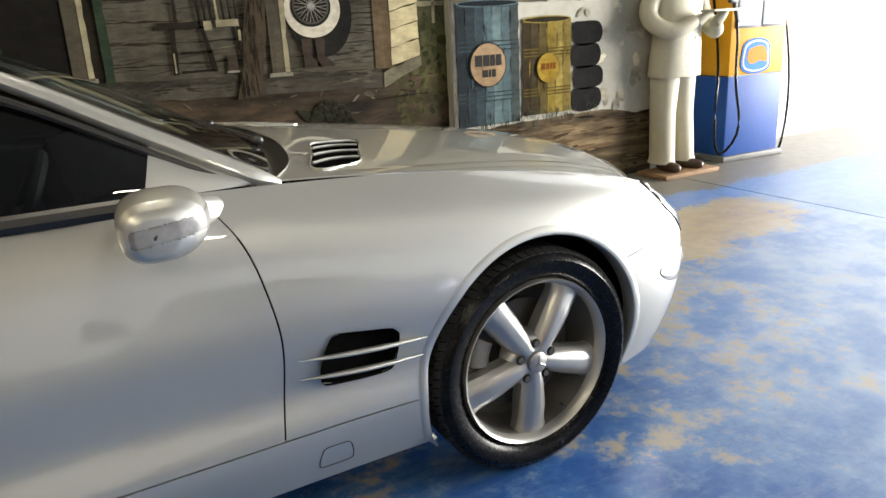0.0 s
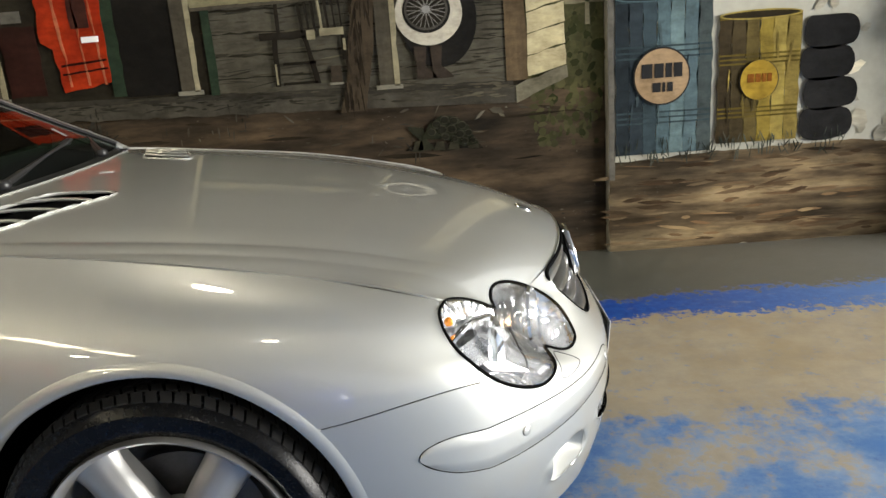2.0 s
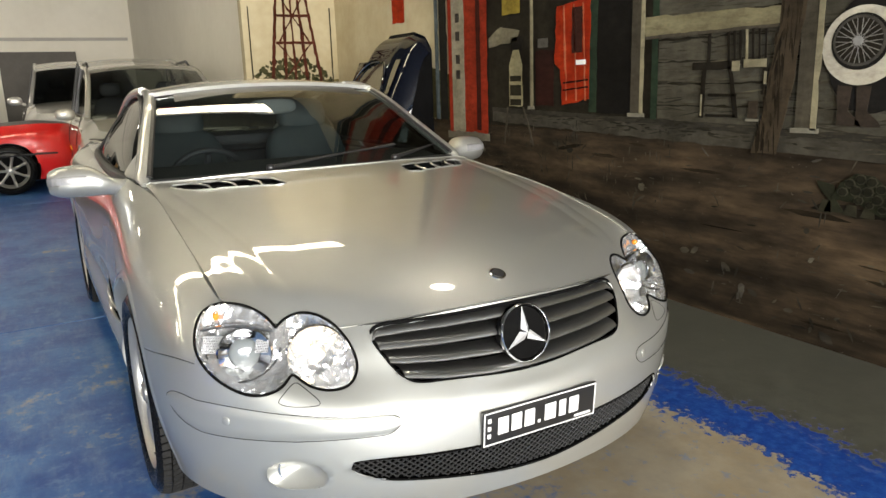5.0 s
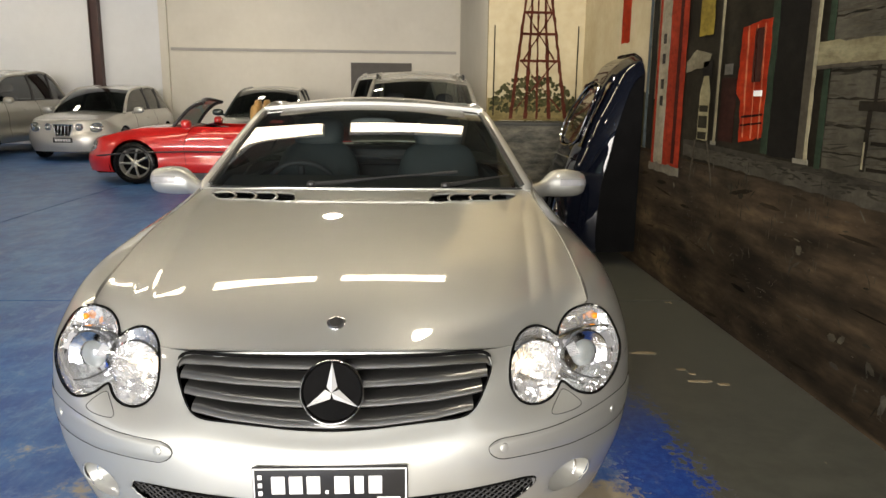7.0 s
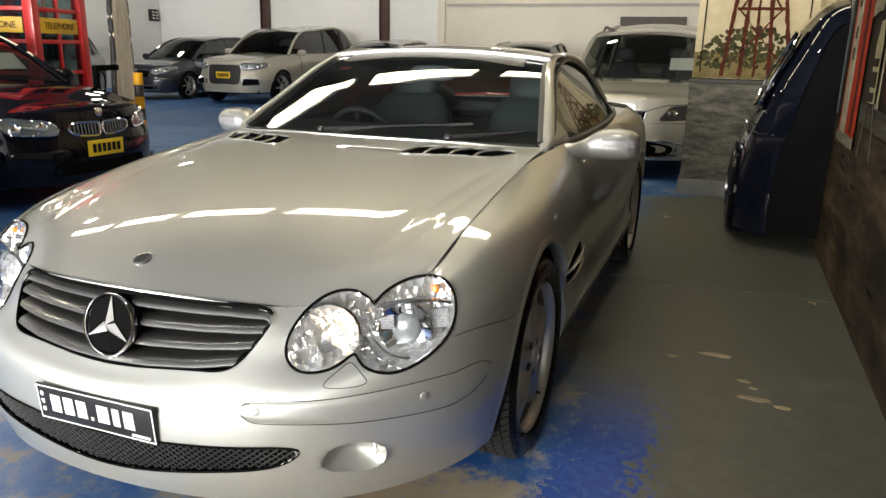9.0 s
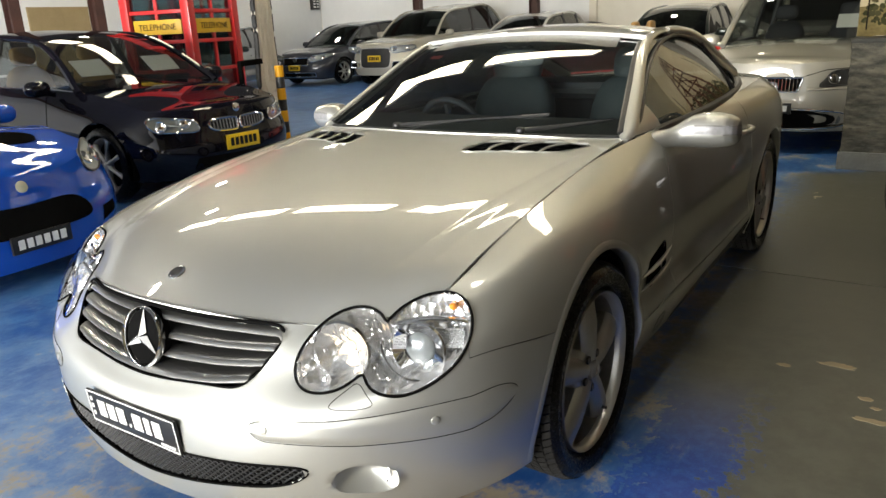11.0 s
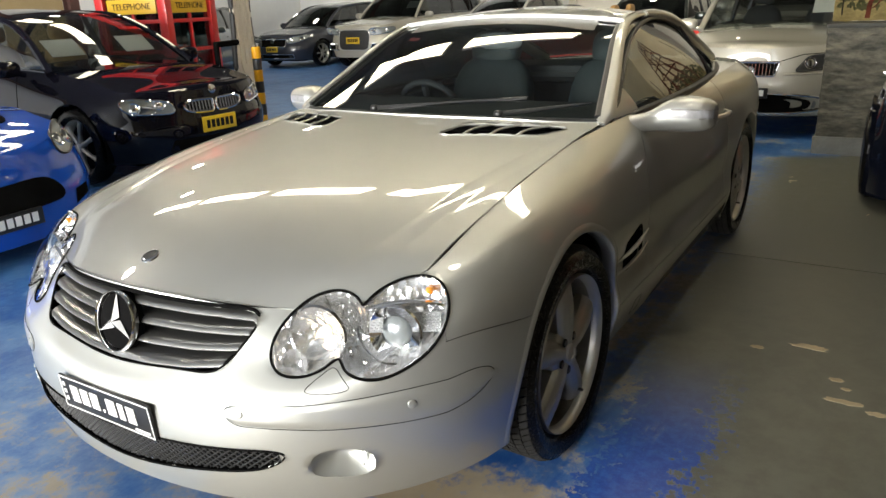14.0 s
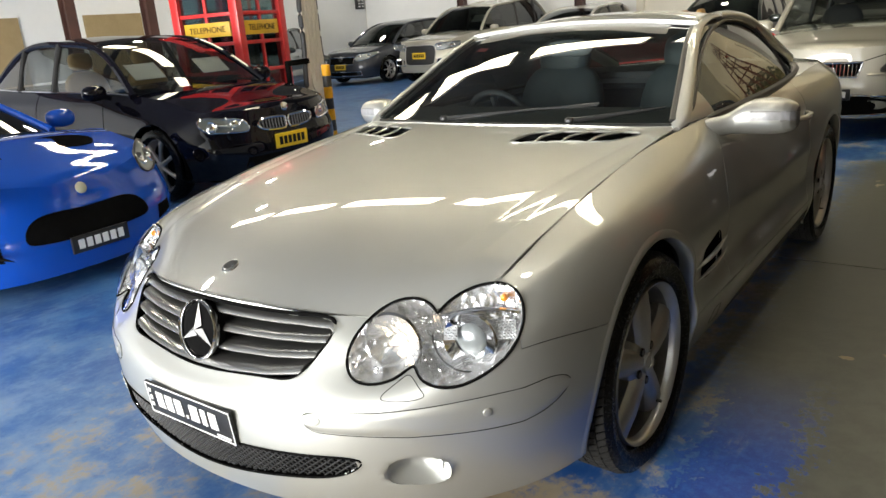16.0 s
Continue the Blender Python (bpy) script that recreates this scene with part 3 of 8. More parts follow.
# the last five are unseen fill lamps added to brighten the far walls
for x, y in ((-5.4, -9.9), (-11.7, -6.4), (-10.0, -1.3), (.4, -5.6), (-11.7, -11.6), (-15.2, -3.8), (-15.2, -9.2), (-14.2, -13.9), (-9.3, -14.2)):
    high_bay(x, y)
# unseen fill lamp added to brighten the car's flank, mural and floor strip
high_bay(-.6, 1.25, FILL_LAMP)

# ---- the mural: flat painted shapes ----
mural = empty("wall_mural", pose(0, 2.06, .018), "painted wall mural of an old timber filling station porch", "mural")
PAINTS = {}
DULL = .49  # the mural paints are dull and deep in tone


def paint(key, a, b=None, scale=5.0, stretch=(1, 1, 1), soft=False):
    """Dull wall paint, brushed on unevenly."""
    if key not in PAINTS:
        mat = surface("mural_" + key, tuple(c * DULL for c in a), tuple(c * DULL for c in (b or tuple(c * .62 for c in a))), scale, .75, bump=.10, bscale=70, stretch=stretch, spec=.06)
        n, k = links_of(mat)
        PAINTS[key] = mat
        if soft:
            return mat
        base_in = n["Principled BSDF"].inputs["Base Color"]
        cloud = ramp_node(n, k, noise_node(n, k, 2.3, 8, .68), ((.32, (.58, .56, .53)), (.50, (.97, .96, .94)), (.68, (1.26, 1.25, 1.21))))
        brush = ramp_node(n, k, noise_node(n, k, 17, 5, .7, stretch=(.7, 1, 1.5)), ((.34, (.76, .75, .73)), (.50, (1, 1, 1)), (.66, (1.20, 1.19, 1.16))))
        k.new(mix_node(n, k, 1.0, mix_node(n, k, 1.0, base_in.links[0].from_socket, cloud, "MULTIPLY"), brush, "MULTIPLY"), base_in)
    return PAINTS[key]


def ground_paint(name, tones, flat_=2.0):
    """Painted bare earth: dark umber in low bands, lit clods, pale flecks."""
    mat = bpy.data.materials.new("mural_" + name)
    n, k = links_of(mat)
    s = n["Principled BSDF"]
    band = noise_node(n, k, 2.4, 8, .55, stretch=(.42, 1, flat_ * 1.25))
    patch_ = noise_node(n, k, .9, 5, .55, stretch=(.8, 1, 1.5))
    clod = noise_node(n, k, 9, 8, .66, stretch=(.5, 1, 1.9))
    speck = noise_node(n, k, 60, 3, .6)
    col = ramp_node(n, k, band, tuple(zip((.34, .48, .58, .70), tones)))
    col = mix_node(n, k, 1.0, col, ramp_node(n, k, patch_, ((.36, (.42, .42, .42)), (.52, (.95, .94, .92)), (.66, (1.7, 1.62, 1.5)))), "MULTIPLY")
    col = mix_node(n, k, 1.0, col, ramp_node(n, k, clod, ((.34, (.62, .62, .62)), (.50, (1, 1, 1)), (.66, (1.3, 1.29, 1.25)))), "MULTIPLY")
    pale = math_node(n, k, "MULTIPLY", ramp_node(n, k, speck, ((.66, (0, 0, 0)), (.72, (1, 1, 1)))), ramp_node(n, k, noise_node(n, k, 2.6, 6, .7), ((.50, (0, 0, 0)), (.64, (.7, .7, .7)))))
    k.new(mix_node(n, k, pale, col, (.16, .15, .125)), s.inputs["Base Color"])
    s.inputs["Roughness"].default_value, s.inputs["Specular IOR Level"].default_value = .7, .08
    bump_node(n, k, s, clod, .2, .004)
    return mat


UX, UZ = np.array((1.0, 0, 0)), np.array((0, 0, 1.0))


def flat_shape(name, outline, layer, mat, parent=None, label="", plane=None):
    """A painted shape on the wall; higher layers lie over lower ones."""
    o = np.array(outline, float)
    area = (o[:, 0] * np.roll(o[:, 1], -1) - o[:, 1] * np.roll(o[:, 0], -1)).sum()
    if area < 0:
        o = o[::-1]
    y0 = -.0025 * layer
    if len(o) < 20 and name != "bar":
        # hand-painted edges: short runs that waver a little
        rnd, pts = random.Random(name + str(len(mural.children)) + str(round(o[0, 0] * 100))), []
        for a_, b_ in zip(o, np.roll(o, -1, 0)):
            length = np.linalg.norm(b_ - a_)
            m_ = int(min(40, max(1, min(length, 2.2) // .05)))
            wav = min(.0035, length * .04, .07 * (o.max(0) - o.min(0)).min())
            side_ = np.array((a_[1] - b_[1], b_[0] - a_[0])) / max(length, 1e-6)
            for i_ in range(m_):
                pts.append(a_ + (b_ - a_) * i_ / m_ * (min(1, 2.2 / length) if i_ else 1) + side_ * (rnd.gauss(0, wav) if i_ else 0))
        o = np.array(pts)
    return put(name, *prism(o, (0, y0, 0), UX, UZ, -.0022), mat, parent or mural, label, False)


def quad(x0, x1, z0, z1, x2=None, x3=None):
    """A four-sided shape; x2, x3: its left and right at the top, where it leans."""
    return ((x0, z0), (x1, z0), (x1 if x3 is None else x3, z1), (x0 if x2 is None else x2, z1))


def ring_of(cx, cz, rx, rz, n=40):
    a = np.linspace(0, 2 * math.pi, n, endpoint=False)
    return np.stack((cx + rx * np.cos(a), cz + rz * np.sin(a)), 1)


def stroke_material(key, colours, rough=.75, low=.22, high=1.8):
    mat = bpy.data.materials.new("mural_" + key)
    n, k = links_of(mat)
    s = n["Principled BSDF"]
    geo = n.new("ShaderNodeNewGeometry")
    tone = ramp_node(n, k, geo.outputs["Random Per Island"], [(i / max(1, len(colours) - 1), tuple(v * DULL for v in c)) for i, c in enumerate(colours)])
    cloud = ramp_node(n, k, noise_node(n, k, 1.5, 7, .65, stretch=(.55, 1, 1.9)), ((.36, (low, low, low)), (.52, (.80, .77, .72)), (.66, (high, high * .95, high * .83))))
    k.new(mix_node(n, k, 1.0, tone, cloud, "MULTIPLY"), s.inputs["Base Color"])
    s.inputs["Roughness"].default_value, s.inputs["Specular IOR Level"].default_value = rough, .06
    return mat


def strokes(name, count, xr, zr, lx, lz, mat, layer, parent=None, seed=0, tilt=0.0, keep=None):
    """Many brush strokes as small irregular flat flecks in one mesh."""
    r = random.Random(seed)
    vs, fs = [], []
    for _ in range(count):
        x, z = r.uniform(*xr), r.uniform(*zr)
        if keep and not keep(x, z):
            continue
        a, b, t = r.uniform(*lx) / 2, r.uniform(*lz) / 2, r.gauss(0, tilt) if tilt else r.gauss(0, .08)
        n = len(vs)
        y = -.0025 * layer - r.random() * .0015
        pts = ((-a, r.uniform(-.2, .2) * b), (-a * .4, -b), (a * .5, -b * .8), (a, r.uniform(-.3, .3) * b), (a * .4, b), (-a * .5, b * .8))
        for px_, pz_ in pts:
            vs.append((x + px_ * math.cos(t) - pz_ * math.sin(t), y, z + px_ * math.sin(t) + pz_ * math.cos(t)))
        fs.append(tuple(range(n, n + 6)))
    return tagged(put(name, vs, fs, mat, parent or mural, "", False), kind="stuff")


DIRT = stroke_material("dirt_strokes", ((.030, .023, .016), (.055, .042, .028), (.040, .031, .021), (.085, .064, .042), (.048, .036, .025), (.026, .020, .015)))
PALE = stroke_material("pale_scuffs", ((.07, .064, .05), (.15, .14, .11), (.05, .045, .036), (.20, .19, .16)))
WOODS = stroke_material("board_strokes", ((.055, .050, .038), (.12, .11, .085), (.085, .078, .058), (.17, .16, .12)))
LEAVES = stroke_material("grass_strokes", ((.045, .055, .022), (.10, .105, .045), (.15, .145, .07), (.055, .058, .028)), low=.6, high=1.2)

# sky and yard at the far end, dark porch wall, ground
flat_shape("painted_sky", quad(-5.62, -2.95, .95, 5.2), 1, paint("sky_ochre", (.68, .56, .33), (.92, .80, .53), 1.5, soft=True))
flat_shape("painted_porch_wall", quad(-3.02, 1.02, .93, 5.2), 2, paint("porch_dark", (.022, .019, .013), (.045, .038, .026), 3))
flat_shape("painted_ground", quad(-5.62, 1.45, -.018, .92), 1, ground_paint("earth", ((.011, .0088, .0065), (.032, .0235, .0155), (.062, .044, .027), (.105, .075, .045))))
flat_shape("painted_yard", quad(1.02, 1.45, .922, 5.2), 1, paint("yard_green", (.075, .080, .035), (.16, .15, .07), 5))
strokes("ground_brushwork", 50, (-5.5, 1.44), (.01, .90), (.06, .42), (.006, .030), DIRT, 2, seed=3)
strokes("ground_sparkle", 300, (-5.0, 1.4), (.03, .88), (.01, .07), (.004, .010), PALE, 3, seed=4, keep=lambda x, z: (x + z * 5) % 1.7 < 1.1)
strokes("splash", 240, (-2.6, -.45), (.55, 1.02), (.003, .012), (.015, .07), PALE, 6, seed=8, keep=lambda x, z: abs((x * 1.3) % .5 - .2) < .13)
strokes("wall_scuffing", 420, (-4.6, .6), (.08, .92), (.003, .014), (.02, .09), PALE, 5, seed=18, tilt=.7, keep=lambda x, z: ((x * .9 + .3 * math.sin(z * 9)) % .55) < .24)
strokes("yard_foliage", 420, (1.05, 1.44), (.62, 2.0), (.01, .06), (.02, .07), LEAVES, 2, seed=5, tilt=.5)
strokes("wall_staining", 240, (-4.2, 1.0), (.03, .92), (.02, .10), (.01, .045), PALE, 4, seed=28, tilt=.9, keep=lambda x, z: math.sin(x * 3.1 + 2 * math.sin(z * 7)) + math.sin(z * 11 + x * 5.3) > .75)
# clapboards behind the chair and beside the tyre
for i in range(10):
    z = .985 + i * .118
    flat_shape("painted_board", quad(-.66, .98, z, z + .110), 3, paint("board_grey", (.095, .088, .066), (.155, .145, .11), 4, (.4, 1, 3)))
strokes("board_grain", 420, (-.65, .96), (.99, 2.1), (.05, .22), (.004, .012), WOODS, 4, seed=6)
# stoop
flat_shape("painted_stoop", ((-2.35, .955), (.97, .865), (.97, .955), (-2.35, 1.045)), 5, paint("stoop_edge", (.070, .064, .050), (.125, .115, .090), 5))
flat_shape("painted_stoop_top", ((-2.35, 1.03), (.95, .950), (.95, .985), (-2.35, 1.062)), 6, paint("stoop_top", (.045, .040, .032), (.075, .068, .054), 5))
strokes("stoop_grain", 380, (-2.3, .95), (.90, 1.02), (.02, .12), (.004, .014), WOODS, 7, seed=7, keep=lambda x, z: abs(z - (.983 - (x + .7) * .027)) < .04)
# corner boards at the end of the porch
flat_shape("painted_corner_post", quad(.915, 1.03, .985, 5.2), 6, paint("post_brown", (.20, .145, .085), (.12, .085, .048), 4, (3, 1, .4)))
for i in range(14):
    z = 1.0 + i * .112
    flat_shape("painted_siding", ((1.034, z), (1.236 + .004, z + .05), (1.236, z + .155), (1.034, z + .105)), 6, paint("siding_cream", (.84, .75, .47), (.68, .58, .34), 4, (.5, 1, 2)))
flat_shape("painted_plinth", ((.965, .862), (1.25, .985), (1.245, 1.045), (1.03, .985), (.965, .955)), 7, paint("plinth_cream", (.33, .31, .22), (.20, .18, .12), 5))
flat_shape("painted_fence_post", quad(1.35, 1.375, 1.25, 5.2), 3, paint("fence_cream", (.42, .38, .25), (.30, .26, .16)))
flat_shape("painted_rail", quad(1.24, 1.45, 1.36, 1.39), 3, PAINTS["fence_cream"])
# posts, beam, leaning trunk
POST = paint("post_cream", (.48, .44, .30), (.36, .32, .20), 5, (3, 1, .5))
SHADE = paint("post_shade", (.13, .115, .085), (.085, .075, .055), 5, (3, 1, .5))
for x0, x1, z0, lean in ((-.86, -.755, 1.045, .015), (.225, .335, 1.0, .012), (-1.86, -1.815, 1.07, .0)):
    flat_shape("painted_post_shade", quad(x0, x1 - .028, z0, 5.2, x0 + lean, x1 - .028 + lean), 9, SHADE)
    flat_shape("painted_post", quad(x1 - .030, x1, z0, 5.2, x1 - .030 + lean, x1 + lean), 10, POST)
    flat_shape("painted_post_foot", quad(x0 - .02, x1 + .015, z0 - .015, z0 + .008), 10, paint("foot_cream", (.40, .38, .30)))
flat_shape("painted_beam", ((-.75, 1.478), (.12, 1.485), (.12, 1.565), (-.75, 1.585)), 10, paint("beam_cream", (.36, .33, .20), (.24, .21, .12), 6, (.4, 1, 3)))
flat_shape("painted_beam_edge", ((-.75, 1.462), (.12, 1.472), (.12, 1.487), (-.75, 1.480)), 11, SHADE)
flat_shape("painted_trunk", ((-.005, .875), (.140, .878), (.205, 1.20), (.285, 1.9), (.30, 5.2), (.16, 5.2), (.115, 1.45), (.055, 1.1)), 11, paint("trunk_brown", (.060, .045, .030), (.105, .080, .052), 6, (3, 1, .5)))
strokes("bark_grain", 160, (.02, .25), (.9, 1.9), (.005, .02), (.05, .2), DIRT, 12, seed=9, keep=lambda x, z: abs(x - (.072 + (z - .88) * .15)) < .055)
# doorway
flat_shape("painted_door_frame", quad(-1.235, -1.165, 1.05, 5.2), 7, paint("frame_green", (.028, .050, .030), (.045, .072, .045), 6))
flat_shape("painted_door_frame", quad(-.70, -.655, 1.02, 5.2), 7, PAINTS["frame_green"])
flat_shape("painted_door", quad(-1.165, -.862, 1.045, 5.2), 6, paint("door_black", (.012, .011, .010), (.020, .018, .015)))
# red cooler
RED = paint("cooler_red", (.55, .050, .012), (.42, .030, .010), 5)
flat_shape("painted_cooler", ((-1.50, 1.09), (-1.235, 1.13), (-1.225, 1.74), (-1.56, 1.72), (-1.58, 1.36), (-1.52, 1.32)), 8, RED)
for x in (-1.46, -1.36, -1.27):
    flat_shape("painted_cooler_edge", quad(x, x + .012, 1.12, 1.72, x - .03, x - .02), 9, paint("cooler_edge", (.70, .24, .12), (.5, .1, .04)))
for z in (1.245, 1.20):
    flat_shape("painted_cooler_line", ((-1.49, z - .02), (-1.24, z), (-1.24, z + .012), (-1.49, z - .008)), 9, paint("cooler_dark", (.05, .012, .008)))
flat_shape("bar", quad(-1.355, -1.262, 1.345, 1.375), 10, BAR_WHITE)
flat_shape("painted_cooler_panel", quad(-1.40, -1.30, 1.42, 1.70), 9, paint("cooler_shadow", (.10, .035, .025)))
flat_shape("painted_shop_dark", quad(-1.80, -1.60, 1.08, 1.45), 5, paint("shop_maroon", (.050, .016, .012), (.032, .014, .010)))
flat_shape("bar", quad(-1.77, -1.66, 1.47, 1.53), 7, paint("grey_letter", (.22, .21, .18)))
# stand sign with an oil bottle
flat_shape("painted_bottle", ((-2.11, 1.075), (-1.945, 1.075), (-1.945, 1.36), (-1.99, 1.47), (-2.06, 1.47), (-2.11, 1.36)), 9, paint("bottle_cream", (.52, .48, .30), (.40, .36, .20)))
for z0, z1 in ((1.08, 1.125), (1.15, 1.225), (1.25, 1.29)):
    flat_shape("bar", quad(-2.095, -1.96, z0, z1), 10, paint("bottle_bar", (.045, .040, .025)))
for x0, x1 in ((-2.14, -2.19), (-1.95, -1.83)):
    flat_shape("painted_stand_leg", quad(x1, x1 + .02, .80, 1.07, x0, x0 + .02), 9, SHADE)
flat_shape("painted_table", ((-2.38, 1.50), (-2.02, 1.53), (-1.98, 1.60), (-2.22, 1.64), (-2.38, 1.57)), 8, paint("table_cream", (.30, .27, .19), (.22, .20, .13)))
flat_shape("painted_box", quad(-2.20, -1.98, 1.72, 2.1), 8, paint("box_yellow", (.45, .34, .06), (.34, .25, .05)))
flat_shape("painted_lamp_base", quad(-2.09, -1.95, 1.46, 1.56), 8, paint("lamp_dark", (.025, .022, .018)))
# red painted pump
flat_shape("painted_pump", quad(-2.99, -2.41, .84, 5.2), 8, paint("pump_red", (.46, .055, .022), (.34, .035, .016), 5, (3, 1, .5)))
flat_shape("painted_pump_face", quad(-2.93, -2.74, .86, 5.2), 9, paint("pump_cream", (.46, .42, .32), (.36, .32, .22), 5))
for z in (1.28, 1.40, 1.58, 1.72):
    flat_shape("bar", quad(-2.865, -2.805, z, z + .07), 10, paint("pump_bar", (.07, .06, .05)))
flat_shape("painted_pump_shade", quad(-2.56, -2.50, .88, 5.2), 9, paint("pump_dark", (.09, .022, .014)))
flat_shape("painted_pump_foot", quad(-3.02, -2.38, .80, .86), 10, paint("pump_foot", (.30, .28, .22)))
flat_shape("painted_blue_post", quad(-3.22, -3.16, .95, 5.2), 8, paint("blue_post", (.16, .20, .21), (.10, .13, .14), 6))
flat_shape("painted_dark_post", quad(-3.14, -3.02, .95, 5.2), 8, paint("dark_post", (.03, .028, .022)))
flat_shape("painted_red_box", quad(-4.05, -3.80, 1.80, 2.3), 3, RED)
flat_shape("painted_hill", ((-5.62, .95), (-2.95, .95), (-3.0, 1.32), (-3.6, 1.45), (-4.3, 1.30), (-5.0, 1.20), (-5.62, 1.22)), 2, paint("hill_green", (.09, .085, .035), (.14, .12, .05), 6))
# chair with slats, mug
CHAIR = paint("chair_black", (.020, .017, .013), (.034, .028, .02))
for sh in (quad(-.40, -.12, 1.285, 1.325), quad(-.345, -.315, 1.04, 1.29, -.335, -.305), quad(-.305, -.285, 1.32, 1.47), quad(-.125, -.095, 1.045, 1.30, -.175, -.145),
           quad(.035, .055, 1.16, 1.32), quad(-.29, -.11, 1.15, 1.165), quad(-.30, -.11, 1.045, 1.06)):
    flat_shape("painted_chair", sh, 9, CHAIR)
for i in range(7):
    x = -.175 + i * .036
    flat_shape("painted_chair_slat", quad(x, x + .014, 1.31, 1.475, x - .01, x + .004), 9, CHAIR if i != 3 else POST)
flat_shape("painted_chair_arm", quad(-.145, -.10, 1.275, 1.325), 10, POST)
flat_shape("painted_chair_arm", quad(-.075, .055, 1.290, 1.330), 10, POST)
flat_shape("painted_chair_glint", quad(-.335, -.325, 1.05, 1.16), 10, POST)
flat_shape("painted_chair_glint", quad(.045, .06, 1.21, 1.27), 10, POST)
flat_shape("painted_mug", quad(-.035, .022, 1.045, 1.13), 10, paint("mug_brown", (.055, .042, .03), (.09, .07, .05)))
flat_shape("painted_mug_foot", quad(-.045, .03, 1.03, 1.042), 11, paint("foot_cream", (.40, .38, .30)))
# wire wheel with a white-walled tyre, boots
flat_shape("painted_tyre", ring_of(.565, 1.335, .205, .255), 8, paint("tyre_black", (.016, .015, .014), (.026, .024, .022)))
flat_shape("painted_white_wall", ring_of(.515, 1.365, .180, .165), 9, paint("whitewall", (.86, .81, .68), (.72, .67, .54)))
flat_shape("painted_wheel_gap", ring_of(.505, 1.382, .128, .118), 10, PAINTS["tyre_black"])
flat_shape("painted_wheel_rim", ring_of(.503, 1.385, .116, .106), 11, paint("rim_grey", (.16, .15, .13), (.07, .065, .055)))
flat_shape("painted_wheel_dark", ring_of(.503, 1.385, .104, .094), 12, CHAIR)
wires = []
for i in range(26):
    a, b = 2 * math.pi * i / 26, 2 * math.pi * i / 26 + (.35 if i % 2 else -.35)
    p, q = np.array((.503 + .02 * math.cos(b), 1.385 + .02 * math.sin(b))), np.array((.503 + .103 * math.cos(a), 1.385 + .093 * math.sin(a)))
    d = (q - p) / np.linalg.norm(q - p) * .0016
    o = np.array((p[0] - d[1], p[1] + d[0])), np.array((p[0] + d[1], p[1] - d[0])), np.array((q[0] + d[1], q[1] - d[0])), np.array((q[0] - d[1], q[1] + d[0]))
    wires.append(prism(np.array(o), (0, -.0325, 0), UX, UZ, -.001))
put("painted_spokes", *merge(*wires), paint("wire_silver", (.42, .41, .38), (.28, .27, .25)), mural, smooth=False)
flat_shape("painted_hub", ring_of(.503, 1.385, .022, .020), 14, paint("hub_white", (.55, .55, .53)))
for x in (.46, .545):
    flat_shape("painted_boot", ((x - .03, 1.03), (x + .085, 1.025), (x + .07, 1.05), (x + .02, 1.09), (x + .03, 1.195), (x - .035, 1.20), (x - .028, 1.10)), 11, paint("boot_brown", (.075, .058, .045), (.045, .034, .026), 12))
# tortoise
flat_shape("painted_tortoise_shade", ((.33, .64), (.77, .625), (.74, .66), (.40, .68)), 4, CHAIR)
flat_shape("painted_tortoise_shell", ((.43, .70), (.47, .775), (.54, .822), (.62, .815), (.69, .76), (.745, .655), (.66, .645), (.56, .69)), 6, paint("shell_dark", (.030, .034, .020), (.05, .054, .032), 9))
for x, z, r in ((.485, .735, .026), (.515, .775, .027), (.562, .797, .028), (.612, .790, .028), (.655, .762, .027), (.545, .745, .030), (.597, .745, .030), (.560, .705, .024), (.642, .715, .028), (.690, .720, .024), (.610, .690, .022), (.668, .675, .022), (.712, .676, .020)):
    flat_shape("painted_scute_edge", ring_of(x, z, r, r * .86, 7), 7, paint("scute_pale", (.105, .100, .068), (.060, .058, .040), 20))
    flat_shape("painted_scute", ring_of(x, z, r * .80, r * .66, 7), 8, paint("scute_dark", (.040, .040, .026), (.022, .022, .015), 20))
for lx_, ln_ in ((.40, .06), (.52, .05), (.60, .05), (.71, .05)):
    flat_shape("painted_tortoise_leg", ((lx_ - .03, .632), (lx_ + .035, .628), (lx_ + .03, .628 + ln_), (lx_ - .01, .632 + ln_)), 5, paint("leg_olive", (.085, .080, .052), (.045, .043, .028), 20))
flat_shape("painted_tortoise_head", ((.355, .775), (.44, .76), (.45, .70), (.50, .64), (.40, .635), (.42, .69), (.365, .745)), 5, paint("skin_olive", (.05, .052, .032), (.03, .032, .02), 14))
# the panel with the drums
drums = empty("drum_mural", pose(0, 2.0, .018), "painted mural panel of two oil drums and stacked tyres", "mural")


def dshape(name, o, layer, mat):
    return flat_shape(name, o, layer, mat, drums)


dshape("painted_bank", ((1.458, -.018), (3.34, -.018), (3.34, .46), (2.8, .54), (2.0, .52), (1.458, .50)), 1, ground_paint("bank", ((.020, .014, .008), (.060, .044, .026), (.115, .087, .050), (.20, .155, .092)), 3.2))
STRATA = stroke_material("strata_strokes", ((.055, .036, .02), (.30, .205, .115), (.18, .11, .06), (.36, .27, .16), (.09, .055, .03), (.23, .15, .085)))
strokes("strata_brushwork", 150, (1.47, 3.3), (.02, .50), (.04, .26), (.006, .026), STRATA, 2, drums, 11)
strokes("drum_grass", 110, (1.5, 2.75), (.49, .60), (.004, .010), (.03, .09), stroke_material("sage_strokes", ((.10, .13, .11), (.20, .23, .19), (.06, .075, .05), (.27, .28, .22))), 7, drums, 12, tilt=.35)
